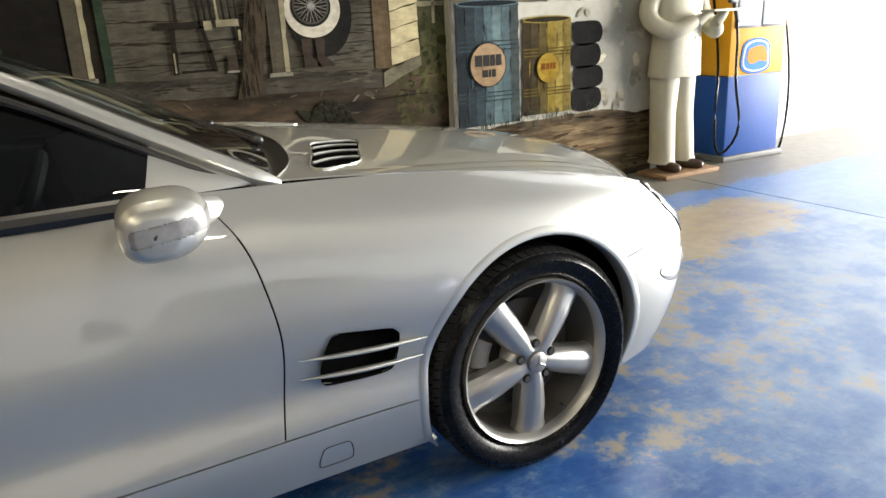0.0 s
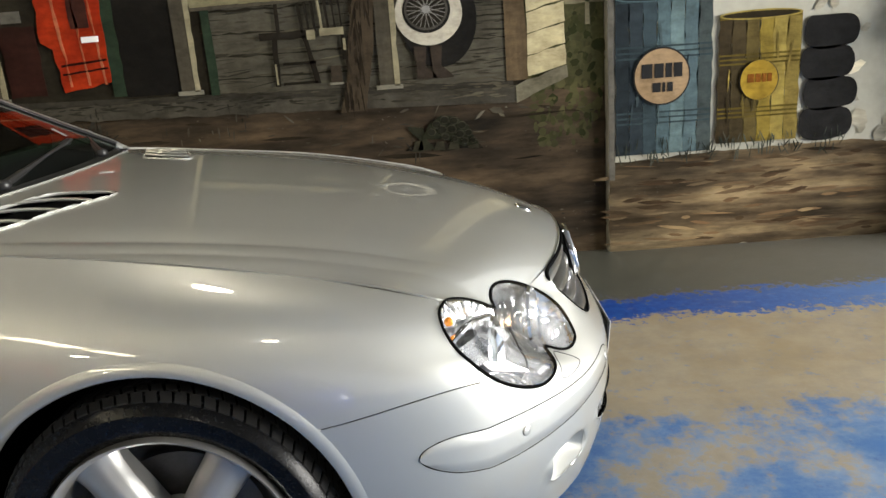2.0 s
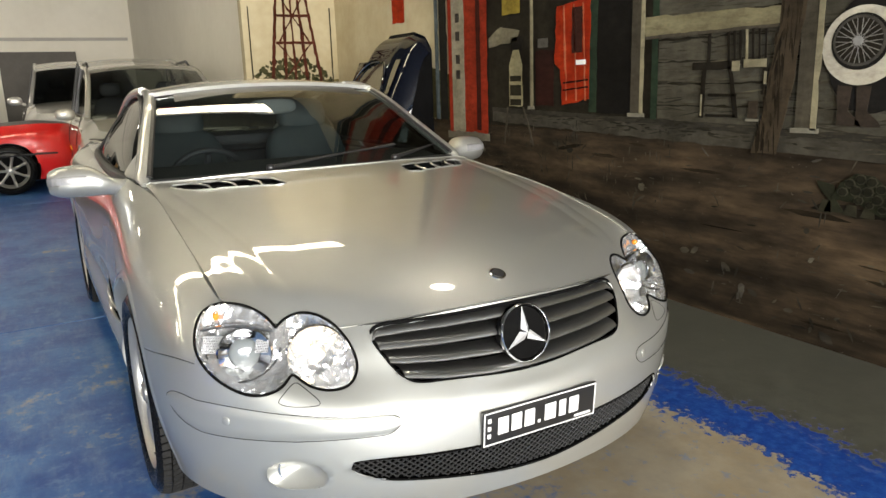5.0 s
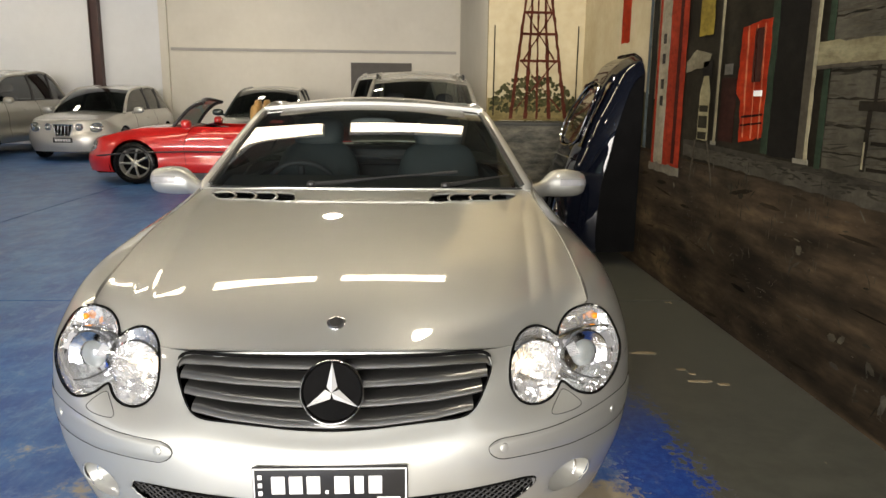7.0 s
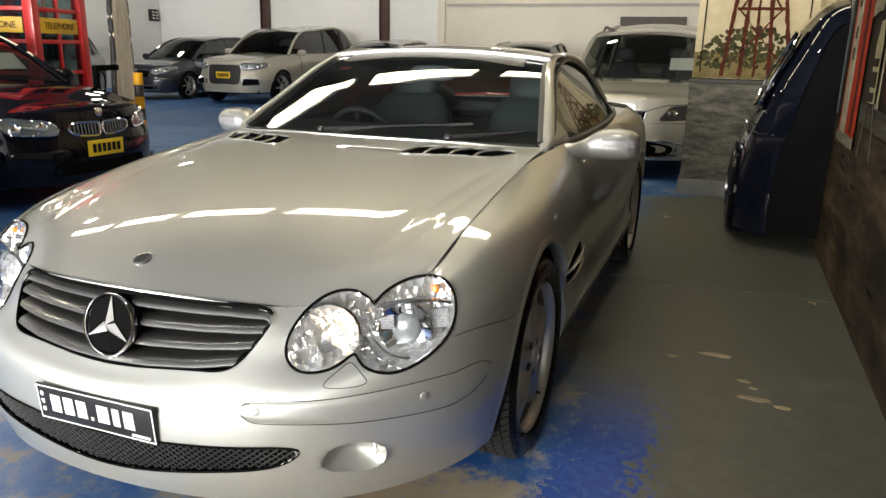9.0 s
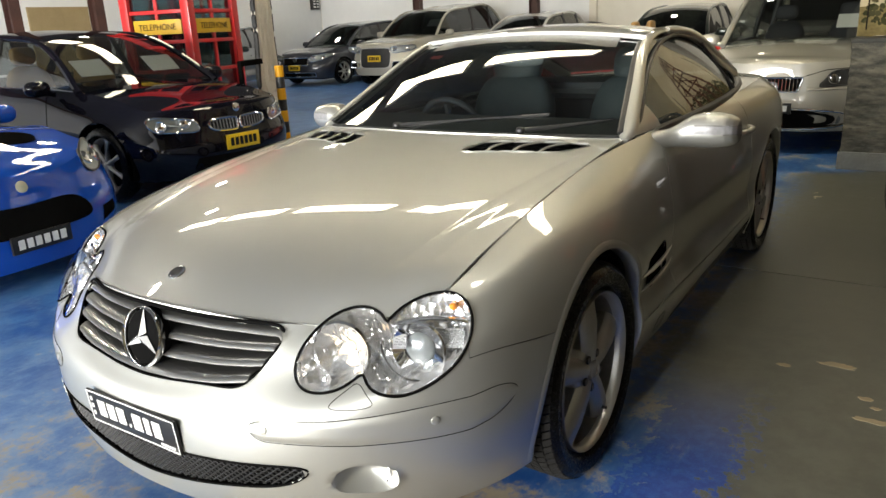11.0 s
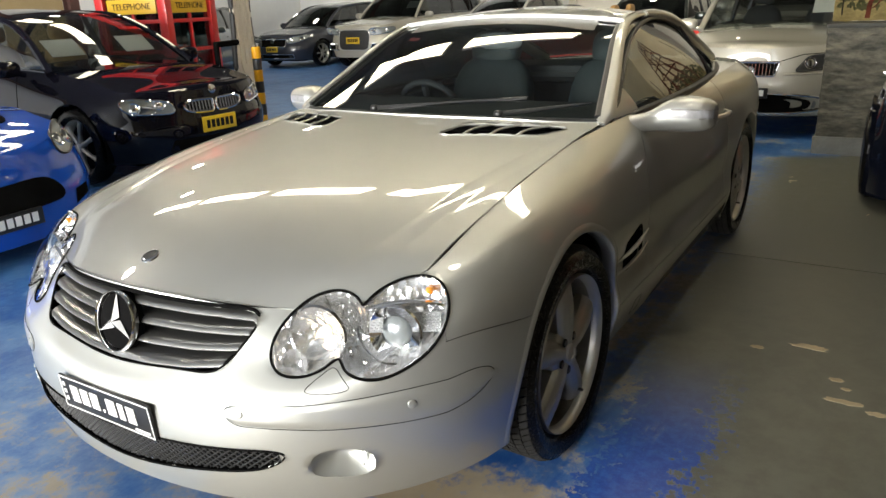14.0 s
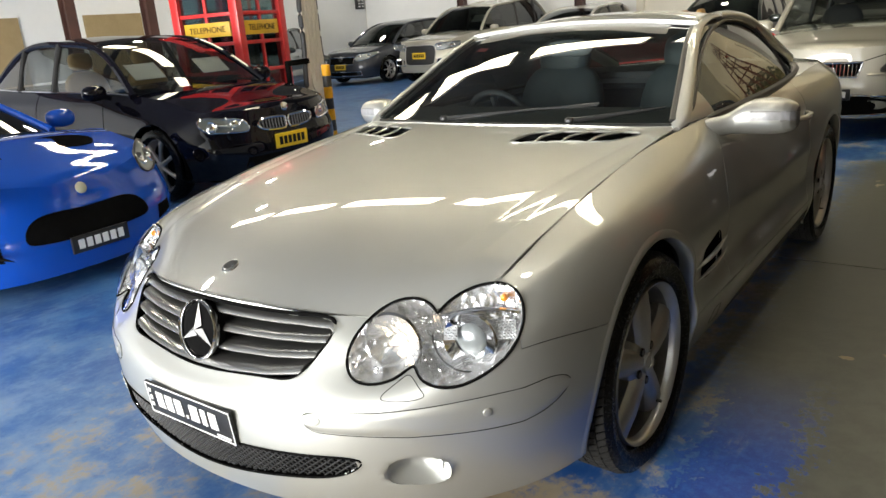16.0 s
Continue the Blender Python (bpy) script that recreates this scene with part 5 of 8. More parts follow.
for s in (1, -1):
    f = (1, s, 1)
    t0 = np.linspace(.12, .985, 50)
    sail = bridge(curve_at(BELT, np.linspace(.0, .125, 14)) * f, curve_at(RAIL, np.linspace(0, .125, 14)) * f, 6, (0, s * .012, 0)) + (0, s * .004, 0)
    put("sail_panel", *sheet(sail, s > 0), SILVER, roadster)
    gl = bridge(curve_at(BELT, t0) * f, curve_at(RAIL, t0) * f + (0, -s * .004, -.012), 10, (0, s * .02, 0))
    put("side_window", *sheet(gl, s > 0), TINTED, roadster, "tinted frameless side window")
    wide = np.interp(np.linspace(0, 1, 40), (0, .06, .35, .7, 1), (.3, 1, .9, .2, 0))[:, None]
    put("pillar", *tube(curve_at(RAIL, np.linspace(0, K[3], 40)) * f + wide * (0, s * .012, -.014), np.interp(np.linspace(0, 1, 40), (0, .06, .3, 1), (.014, .034, .032, .020)), 12, flat=.7), SILVER, roadster)
    put("rear_pillar", *tube(curve_at(RAIL, np.linspace(K[3], .99, 40)) * f, np.interp(np.linspace(0, 1, 40), (0, .4, 1), (.024, .04, .05)), 12, flat=.8), SILVER, roadster)
    seal = curve_at(RAIL, np.linspace(.03, .985, 60)) * f + np.interp(np.linspace(0, 1, 60), (0, .06, .3, .45, 1), (.6, 1, .9, 0, 0))[:, None] * (0, s * .024, -.026) + (0, s * .020, -.022)
    put("window_seal", *tube(seal, np.interp(np.linspace(0, 1, 60), (0, .06, .35, .5, 1), (.006, .010, .010, .008, .008)), 8), TRIM, roadster)
    put("belt_strip", *tube(curve_at(BELT, np.linspace(.08, .98, 50)) * f + (0, s * .016, -.008), np.interp(np.linspace(0, 1, 50), (0, .05, .9, 1), (.010, .021, .016, .010)), 8), TRIM, roadster)
    quarter_bar = np.linspace(curve_at(BELT, (.68,))[0], curve_at(RAIL, (.66,))[0], 6) * f + (0, s * .012, 0)
    put("quarter_bar", *tube(quarter_bar, .008, 6), TRIM, roadster)
    sc = np.stack([screen[0 if s > 0 else -1, j] + (0, 0, .004) for j in range(30)])
    put("screen_seal", *tube(sc + (0, -s * .012, .004), .013, 6, flat=.5), TRIM, roadster)

# labels inside the windscreen
SN = Vector((.4225, -.113, 1)).normalized()
for at_, w_, h_, key, col_ in (((-1.27, -.50, 1.185), .035, .016, "sticker_red", (.55, .10, .08)),):
    turn = SN.to_track_quat("Z", "Y").to_matrix().to_4x4()
    put("windscreen_sticker", *moved(box_data((-w_, -h_, -.001), (w_, h_, .001)), Matrix.Translation(at_) @ turn), surface(key, col_, None, 30, .6), roadster, smooth=False)

# cowl, wipers
u0 = hood_at((0.004,), np.linspace(-.97, .97, 60))[:, 0]
s0 = curve_at(np.array([screen[i, 0] for i in range(0, 33, 2)]), np.linspace(1, 0, 60))
cowl = np.stack([u0 * (1 - t) + s0 * t + (0, 0, -.018 * 4 * t * (1 - t) - .004) for t in np.linspace(0, 1, 6)])
put("cowl", *sheet(cowl), TRIM, roadster, "black cowl under the windscreen")
for a, b in (((-.55, -.235, .948), (-.68, .40, .992)), ((-.56, .34, .946), (-.74, .64, .972))):
    arm = np.linspace(a, b, 8)
    put("wiper", *merge(tube(arm, np.linspace(.010, .005, 8), 6), tube(arm + (-.012, 0, .002), .004, 5), blob(np.array(a), (.018, .018, .014))), TRIM, roadster)


# ---- wheels ----
def wheel_data(turn):
    rim = [(.232, .010), (.235, .026), (.241, .040), (.247, .044), (.250, .036), (.248, .0), (.246, -.11)]
    tyre = [(.243, .030), (.250, .060), (.275, .082), (.305, .086), (.322, .074), (.331, .052)]
    for g in (.040, .012, -.020, -.052):
        tyre += [(.333, g + .006), (.326, g + .003), (.326, g - .003), (.333, g - .006)]
    tyre += [(.331, -.092), (.318, -.118), (.28, -.125), (.245, -.11)]
    tyre_d = lathe(tyre, 72)
    blocks = []
    edge_r = lambda y: np.interp(y, (-.118, -.092, .052, .074, .083), (.318, .331, .3335, .3225, .310))
    for i in range(78):
        a = 2 * math.pi * i / 78
        for y0, y1, skew in ((.048, .070, .012), (.016, .044, .02), (-.016, .012, -.02), (-.050, -.022, .02), (-.112, -.058, -.012)):
            q = []
            for lift, w_ in ((-.006, .034), (.0022, .031)):
                for da, sk in ((-w_, 0), (w_, 0)):
                    for y, e_ in ((y0, -skew), (y1, skew)):
                        rr = edge_r(y) + lift
                        q.append((rr * math.cos(a + da + e_), y, rr * math.sin(a + da + e_)))
            blocks.append((q, [(4, 5, 7, 6), (0, 4, 6, 2), (1, 3, 7, 5), (0, 1, 5, 4), (2, 6, 7, 3)]))
    spokes = []
    for i in range(5):
        a = radians(turn + 72 * i)
        r = np.linspace(.035, .239, 14)
        s = np.linspace(-1, 1, 13)
        half = np.interp(r, (.03, .07, .13, .20, .222, .235), (.033, .036, .043, .047, .053, .066))
        crown = np.interp(r, (.03, .08, .16, .215, .235), (.030, .034, .030, .020, .016))
        ridge = np.interp(np.abs(s), (0, .40, .50, .90, 1), (.032, .031, .027, .015, 0))
        top = np.stack((np.broadcast_to(r[:, None], (14, 13)), crown[:, None] - .030 + ridge[None], half[:, None] * s[None]), 2)
        bot = top.copy()
        bot[..., 1] = -.035
        m = Matrix.Rotation(-a, 4, "Y")
        spokes.append(moved(merge(sheet(top, True), sheet(bot), sheet(np.stack((top[:, 0], bot[:, 0])), False), sheet(np.stack((top[:, -1], bot[:, -1])), True)), m))
    hub = lathe([(.0, .026), (.044, .026), (.060, .022), (.070, .016), (.080, .004), (.084, -.04)], 40)
    barrel = lathe([(.06, -.10), (.175, -.10), (.222, -.11), (.229, -.03), (.2318, .011)], 64)
    return barrel, lathe(rim, 64), tyre_d, merge(*blocks), spokes, hub


def wheel(x, side, turn):
    base = empty("wheel", pose(x, side * .832, .315, 0, 0, 0 if side > 0 else 180), "", "")
    base.parent = roadster
    barrel, rim, tyre, tread, spokes, hub = wheel_data(turn)
    out_ = Matrix.Translation((0, .006, 0))
    barrel, rim, hub, spokes = moved(barrel, out_), moved(rim, out_), moved(hub, out_), [moved(q, out_) for q in spokes]
    put("barrel", *barrel, BARREL, base)
    tyre = moved(tyre, Matrix.Translation((0, -.026, 0)))
    put("tyre", *tyre, RUBBER, base, "black low-profile tyre with glossy sidewall")
    put("tread", *moved(tread, Matrix.Translation((0, -.026, 0))), TREAD, base, "grey block tread")
    put("rim", *merge(rim, hub), ALLOY, base)
    for s in spokes:
        put("spoke", *s, ALLOY, base)
    for i in range(5):
        a = radians(turn + 36 + 72 * i)
        put("wheel_bolt", *moved(lathe([(0, .002), (.009, .002), (.011, -.004), (.014, -.006)], 10), Matrix.Translation((.056 * math.cos(a), .036, .056 * math.sin(a)))), IRON, base)
        put("bolt_hole", *moved(lathe([(0, .0), (.0105, .0), (.012, .003), (.0135, .0)], 16), Matrix.Translation((.056 * math.cos(a), .033, .056 * math.sin(a)))), GAP, base)
    put("hub_cap", *lathe([(0, .048), (.026, .047), (.031, .043), (.032, .03)], 28), ALLOY, base, "silver hub cap with a raised mark")
    star = []
    for i in range(3):
        a = radians(90 + 120 * i)
        star.append(((0, .051, 0), (.024 * math.cos(a), .049, .024 * math.sin(a)), .004))
    put("hub_mark", *merge(*[tube(np.linspace(a, b, 4), np.linspace(r, .001, 4), 6) for a, b, r in star]), ALLOY, base)
    put("brake_disc", *lathe([(.06, -.055), (.165, -.055), (.165, -.08), (.06, -.08)], 48), IRON, base)
    cal = np.linspace(radians(150), radians(215), 12)
    cal = cal if side > 0 else math.pi - cal
    put("brake_caliper", *tube(np.stack((.145 * np.cos(cal), 0 * cal - .05, .145 * np.sin(cal)), 1), .032, 10), surface("caliper_grey", (.33, .32, .30), (.25, .24, .22), 30, .5), base)
    put("valve", *tube(np.linspace((.20 * math.cos(4.2), .02, .20 * math.sin(4.2)), (.20 * math.cos(4.2), .045, .20 * math.sin(4.2)), 4), .005, 6), TRIM, base)


wheel(0, -1, -90 + 0)
wheel(0, 1, 92)
wheel(-2.56, 1, 60)
wheel(-2.56, -1, 20)

# ---- lamps, grille, badges ----
full_skin = merge(sheet(sl_shell.at(steps((8, 10, 12, 14, 16, 18.9), 30), np.linspace(0, 6, 70))), sheet(hood_grid))
skin = BVHTree.FromPolygons([tuple(p) for p in full_skin[0]], [tuple(map(int, q)) for q in full_skin[1]])


def lay(outline, axes, n, mirror=False):
    p, q = drape(skin, outline, axes[0], axes[1], n)
    return p, q


def filled(outline, axes, n, lift=0.0, rings=6, bulge=0.0, side_n=None):
    """A patch that follows the skin within an outline."""
    c = outline.mean(0)
    pts = []
    for i in range(rings + 1):
        k = 1 - i / rings * .999
        p, q = drape(skin, c + (outline - c) * k, axes[0], axes[1], n)
        pts.append(p + q * (lift + bulge * (1 - k * k)))
    v = np.concatenate(pts)
    return v, grid_faces(rings + 1, len(outline), True)


def lobe_fill(axes, n, lift, bulge, depth_fn=None):
    """The lamp's figure-eight outline, filled strip by strip between its two long sides."""
    k = len(LAMP)
    top = LAMP.copy()
    i0, i1 = int(np.argmin(top[:, 0])), int(np.argmax(top[:, 0]))
    a = np.concatenate((LAMP[i0:], LAMP[:i0 + 1]))
    j1 = (i1 - i0) % k
    low, high = a[:j1 + 1], a[j1:][::-1]
    u = np.linspace(0, 1, 60)

    def along(p):
        d = np.concatenate(((0,), np.cumsum(np.linalg.norm(np.diff(p, axis=0), axis=1))))
        return np.stack([np.interp(u * d[-1], d, p[:, q]) for q in (0, 1)], 1)
    lo, hi = along(low), along(high)
    rows_ = []
    for t in np.linspace(0, 1, 13):
        p, q = drape(skin, lo * (1 - t) + hi * t, axes[0], axes[1], n)
        w = 4 * t * (1 - t) * np.minimum(1, 6 * np.minimum(u, 1 - u))
        rows_.append(p + q * (lift + bulge * w[:, None]))
    return np.stack(rows_)


def headlamp(s):
    base = empty("headlamp", Matrix(), "", "")
    base.parent = roadster
    tagged(base, "clear twin-lobed headlamp with chrome reflectors")
    fix = (lambda d: d) if s > 0 else mirrored
    shell_ = lobe_fill(lamp_axes, LN, .002, .010)
    put("lens", *fix(sheet(shell_)), LENS, base).visible_shadow = False
    bowl = lobe_fill(lamp_axes, LN, -.004, -.055)
    put("reflector", *fix(sheet(bowl)), FACETED, base, "faceted chrome reflector")
    p, q = lay(LAMP, lamp_axes, LN)
    put("gasket", *fix(tube(p + q * .0003, .0038, 6, True)), GAP, base)

    def spot(u_, w_, d=0.0):
        a, b = drape(skin, np.array(((u_, w_),)), LU, LW, LN)
        return a[0] - LN * d
    fwd = np.array((.94, .22, .10)) / np.linalg.norm((.94, .22, .10))
    turn = Vector(fwd).to_track_quat("Y", "Z").to_matrix().to_4x4()

    def disc(centre, profile):
        return fix(moved(lathe(profile, 36), Matrix.Translation(centre) @ turn))
    outer, inn = spot(.285, .205, .035), spot(.105, .205, .034)
    put("projector_ring", *disc(outer, [(.052, -.02), (.066, .004), (.070, .008), (.066, .012), (.050, .004), (.040, .0)]), CHROME, base)
    put("projector", *disc(outer, [(0, .010), (.015, .009), (.028, .005), (.036, -.001), (.040, -.008)]), LAMP_GLASS, base)
    def facets(centre, rings, n, seed, jit):
        """A bowl of many small flat mirrors."""
        rnd = random.Random(seed)
        vs, fs = [], []
        for (r0, d0), (r1, d1) in zip(rings, rings[1:]):
            for k_ in range(n):
                a0, a1 = 2 * math.pi * k_ / n, 2 * math.pi * (k_ + 1) / n
                t0, t1 = rnd.uniform(-jit, jit), rnd.uniform(-jit, jit)
                b_ = len(vs)
                vs += [(r * math.cos(a), d + t_, r * math.sin(a)) for r, d, a, t_ in ((r0, d0, a0, t0), (r0, d0, a1, -t0), (r1, d1, a1, t1), (r1, d1, a0, -t1))]
                fs.append((b_, b_ + 1, b_ + 2, b_ + 3))
        return fix(moved((vs, fs), Matrix.Translation(centre) @ turn))
    put("high_beam", *facets(inn, [(.012, -.030), (.026, -.024), (.041, -.012), (.056, .004), (.071, .022)], 18, 3, .0022), REFLECTOR, base, smooth=False)
    put("beam_ring", *disc(inn, [(.070, .020), (.073, .026), (.077, .020)]), CHROME, base)
    put("bulb_cap", *disc(inn, [(0, .010), (.009, .008), (.012, .0), (.012, -.026)]), LIT_BULB, base, "lit warm bulb")
    low = spot(.050, .140, .022)
    put("parking_light", *facets(low, [(.004, -.014), (.014, -.010), (.024, -.002), (.034, .008)], 10, 5, .002), REFLECTOR, base, smooth=False)
    bowl_arc = np.linspace(radians(185), radians(355), 24)
    arc_p, q2 = drape(skin, np.stack((.287 + .094 * np.cos(bowl_arc), .225 + .094 * np.sin(bowl_arc)), 1), LU, LW, LN)
    put("bowl_edge", *fix(tube(arc_p - LN * .022, .0024, 6)), TRIM, base)
    for name_, u0_, u1_ in (("dotted_panel", .222, .255), ("dotted_panel", .325, .392)):
        pts_ = []
        for w_ in np.linspace(.205, .252, 8):
            p2, q2 = drape(skin, np.stack((np.linspace(u0_, u1_, 12), np.full(12, w_)), 1), LU, LW, LN)
            pts_.append(p2 - LN * .016)
        put(name_, *fix(sheet(np.stack(pts_))), DOTTED, base, "dotted clear lamp panel")
    put("indicator_bulb", *fix(blob(spot(.366, .303, .016), (.009, .009, .009))), AMBER, base, "amber indicator bulb")
    bar, q2 = drape(skin, np.stack((np.linspace(.215, .40, 14), np.linspace(.262, .268, 14) + .012 * np.sin(np.linspace(0, 3.1, 14))), 1), LU, LW, LN)
    put("divider", *fix(tube(bar - LN * .020, .010, 8, flat=.5)), CHROME, base)
    return base


headlamp(1)
headlamp(-1)

grille = empty("grille", Matrix(), "silver four-slat grille with a round emblem", "")
grille.parent = roadster
FN = np.array((1.0, 0, 0))
FU, FW = np.array((0, 1.0, 0)), np.array((0, 0, 1.0))
gp, gq = drape(skin, GRILLE, FU, FW, FN)
# black edge line, thicker on top to paint the bonnet edge's shadow
put("surround_and_shadow_line", *tube(gp - gq * .0005 + np.where(gp[:, 2:] > .655, .003, 0) * np.array((.3, 0, 1)), np.where(gp[:, 2] > .655, .0050, .0028), 8, True), GAP, grille)
# near-black sheet stands for the shade behind the slats
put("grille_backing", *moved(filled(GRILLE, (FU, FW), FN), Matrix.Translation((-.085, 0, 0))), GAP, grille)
SLAT = car_paint("slat_lacquer", (.34, .34, .325), 0.95, 0.33, .3, .3)
g_top = lambda y: np.interp(np.abs(y), (0, .15, .30, .388, .402), (.686, .683, .675, .664, .650))
g_low = lambda y: np.interp(np.abs(y), (0, .12, .25, .345, .372, .402), (.520, .524, .535, .549, .572, .640))
for f_ in (.17, .44, .72, .985):
    yy = np.linspace(-.40, .40, 161)
    low_ = np.interp(np.abs(yy), (0, .12, .25, .345, .40), (.520, .524, .535, .549, .560))
    zc = g_top(yy) * (1 - f_) + low_ * f_
    ok = inside(GRILLE, np.stack((yy, zc + .004), 1)) & (zc > g_low(yy) - .002)
    yy, zc = yy[ok], zc[ok]
    front, _ = drape(skin, np.stack((yy, zc), 1), FU, FW, FN)
    front = front + (-.004, 0, 0)
    prof = [front + (dx, 0, dz) for dx, dz in ((-.050, .006), (-.012, -.001), (-.003, -.0025), (0, .001), (-.003, .006), (-.010, .011), (-.022, .015), (-.042, .017), (-.070, .017))]
    put("slat", *sheet(np.stack(prof), True), SLAT, grille)
comb = [tube(np.linspace((.80 - abs(y) * .12, y, .56), (.78 - abs(y) * .12, y, .68), 3), .003, 4) for y in np.linspace(-.37, .37, 48)]
put("grille_mesh", *merge(*comb), GAP, grille)
emblem = Matrix.Translation((.907, 0, .610)) @ pose(0, 0, 0, 0, -14, 0)


def in_emblem(data):
    return moved(data, emblem @ Matrix.Rotation(radians(-90), 4, "Z"))


put("emblem_backing", *in_emblem(lathe([(0, -.004), (.070, -.004), (.076, -.012), (.076, -.03)], 48)), GAP, grille)
put("emblem_ring", *in_emblem(lathe([(.0725, -.004), (.0735, .005), (.0760, .008), (.0785, .005), (.0795, -.004), (.078, -.010)], 64)), CHROME, grille)
tri3 = []
for i in range(3):
    a = radians(90 + 120 * i)
    o, l = np.array((math.cos(a), 0, math.sin(a))), np.array((-math.sin(a), 0, math.cos(a)))
    tip = o * .073
    q = [np.array((0, .014, 0)), o * -.004 + l * .0 + (0, .0, 0), o * .012 + l * .013, tip + (0, .002, 0), o * .012 - l * .013]
    tri3.append(([q[0], q[2], q[3], q[4]], [(0, 2, 1), (0, 3, 2)]))
put("emblem_star", *in_emblem(merge(*[(v, [tuple(reversed(k)) for k in f] + list(f)) for v, f in tri3])), SATIN, grille, smooth=False)
bp, bq = drape(skin, np.array(((.776, 0),)), np.array((1.0, 0, 0)), FU, np.array((0, 0, 1.0)))
put("hood_badge", *moved(lathe([(0, .004), (.014, .004), (.019, .005), (.024, .003), (.026, -.004)], 32), Matrix.Translation(bp[0]) @ Vector(bq[0]).to_track_quat("Y", "Z").to_matrix().to_4x4()), CHROME, roadster, "small round chrome bonnet badge")
put("badge_inset", *moved(lathe([(0, .0055), (.018, .0055), (.018, .003)], 24), Matrix.Translation(bp[0]) @ Vector(bq[0]).to_track_quat("Y", "Z").to_matrix().to_4x4()), TRIM, roadster)

# ---- front plate, intake, fog lamps, rub strips ----
plate = empty("number_plate", pose(.978, 0, .402, 0, 5, 0), "black number plate with white bars", "")
plate.parent = roadster
PB = lambda y0, y1, z0, z1, x0, x1: ((x0, y0, z0), (x1, y1, z1))
put("plate_base", *box_data(*PB(-.186, .186, -.05, .05, -.006, .002), .004), PLATE_BLACK, plate)
put("plate_border", *merge(*[box_data(*PB(*b, .002, .0035)) for b in ((-.183, .183, .0445, .0475), (-.183, .183, -.0475, -.0445), (-.183, -.180, -.0445, .0445), (.180, .183, -.0445, .0445))]), BAR_WHITE, plate, smooth=False)
for y0, y1, z0, z1 in ((-.140, -.108, -.022, .026), (-.098, -.066, -.022, .026), (-.056, -.024, -.022, .026), (-.012, -.004, -.022, -.013), (.010, .046, -.022, .026), (.058, .080, -.022, .026), (.092, .124, -.022, .026), (.112, .168, -.039, -.032), (-.172, -.162, -.026, -.014), (-.172, -.162, -.004, .008), (-.172, -.162, .018, .030)):
    put("bar", *box_data(*PB(y0, y1, z0, z1, .002, .0045), .001), BAR_WHITE, plate)
put("plate_holder", *box_data((.925, -.16, .35), (.972, .16, .44), .01), SILVER, roadster)

# near-black sheet close behind the mesh paints the intake's inner shade
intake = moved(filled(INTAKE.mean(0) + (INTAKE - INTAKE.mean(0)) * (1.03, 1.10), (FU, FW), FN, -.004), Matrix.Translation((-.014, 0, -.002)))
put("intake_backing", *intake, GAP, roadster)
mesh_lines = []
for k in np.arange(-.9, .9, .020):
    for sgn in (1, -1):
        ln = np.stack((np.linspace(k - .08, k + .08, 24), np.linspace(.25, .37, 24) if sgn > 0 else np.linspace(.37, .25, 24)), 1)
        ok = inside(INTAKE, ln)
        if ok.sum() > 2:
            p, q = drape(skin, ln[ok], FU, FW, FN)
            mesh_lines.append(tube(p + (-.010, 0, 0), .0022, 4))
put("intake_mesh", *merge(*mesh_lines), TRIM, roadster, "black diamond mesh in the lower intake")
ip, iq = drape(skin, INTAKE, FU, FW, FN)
# near-black wall round the intake, its shade put into the colour
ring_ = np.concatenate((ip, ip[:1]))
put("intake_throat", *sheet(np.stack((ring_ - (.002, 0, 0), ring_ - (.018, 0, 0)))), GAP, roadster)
put("intake_lip", *tube(ip + iq * .0003, .0032, 6, True), GAP, roadster)
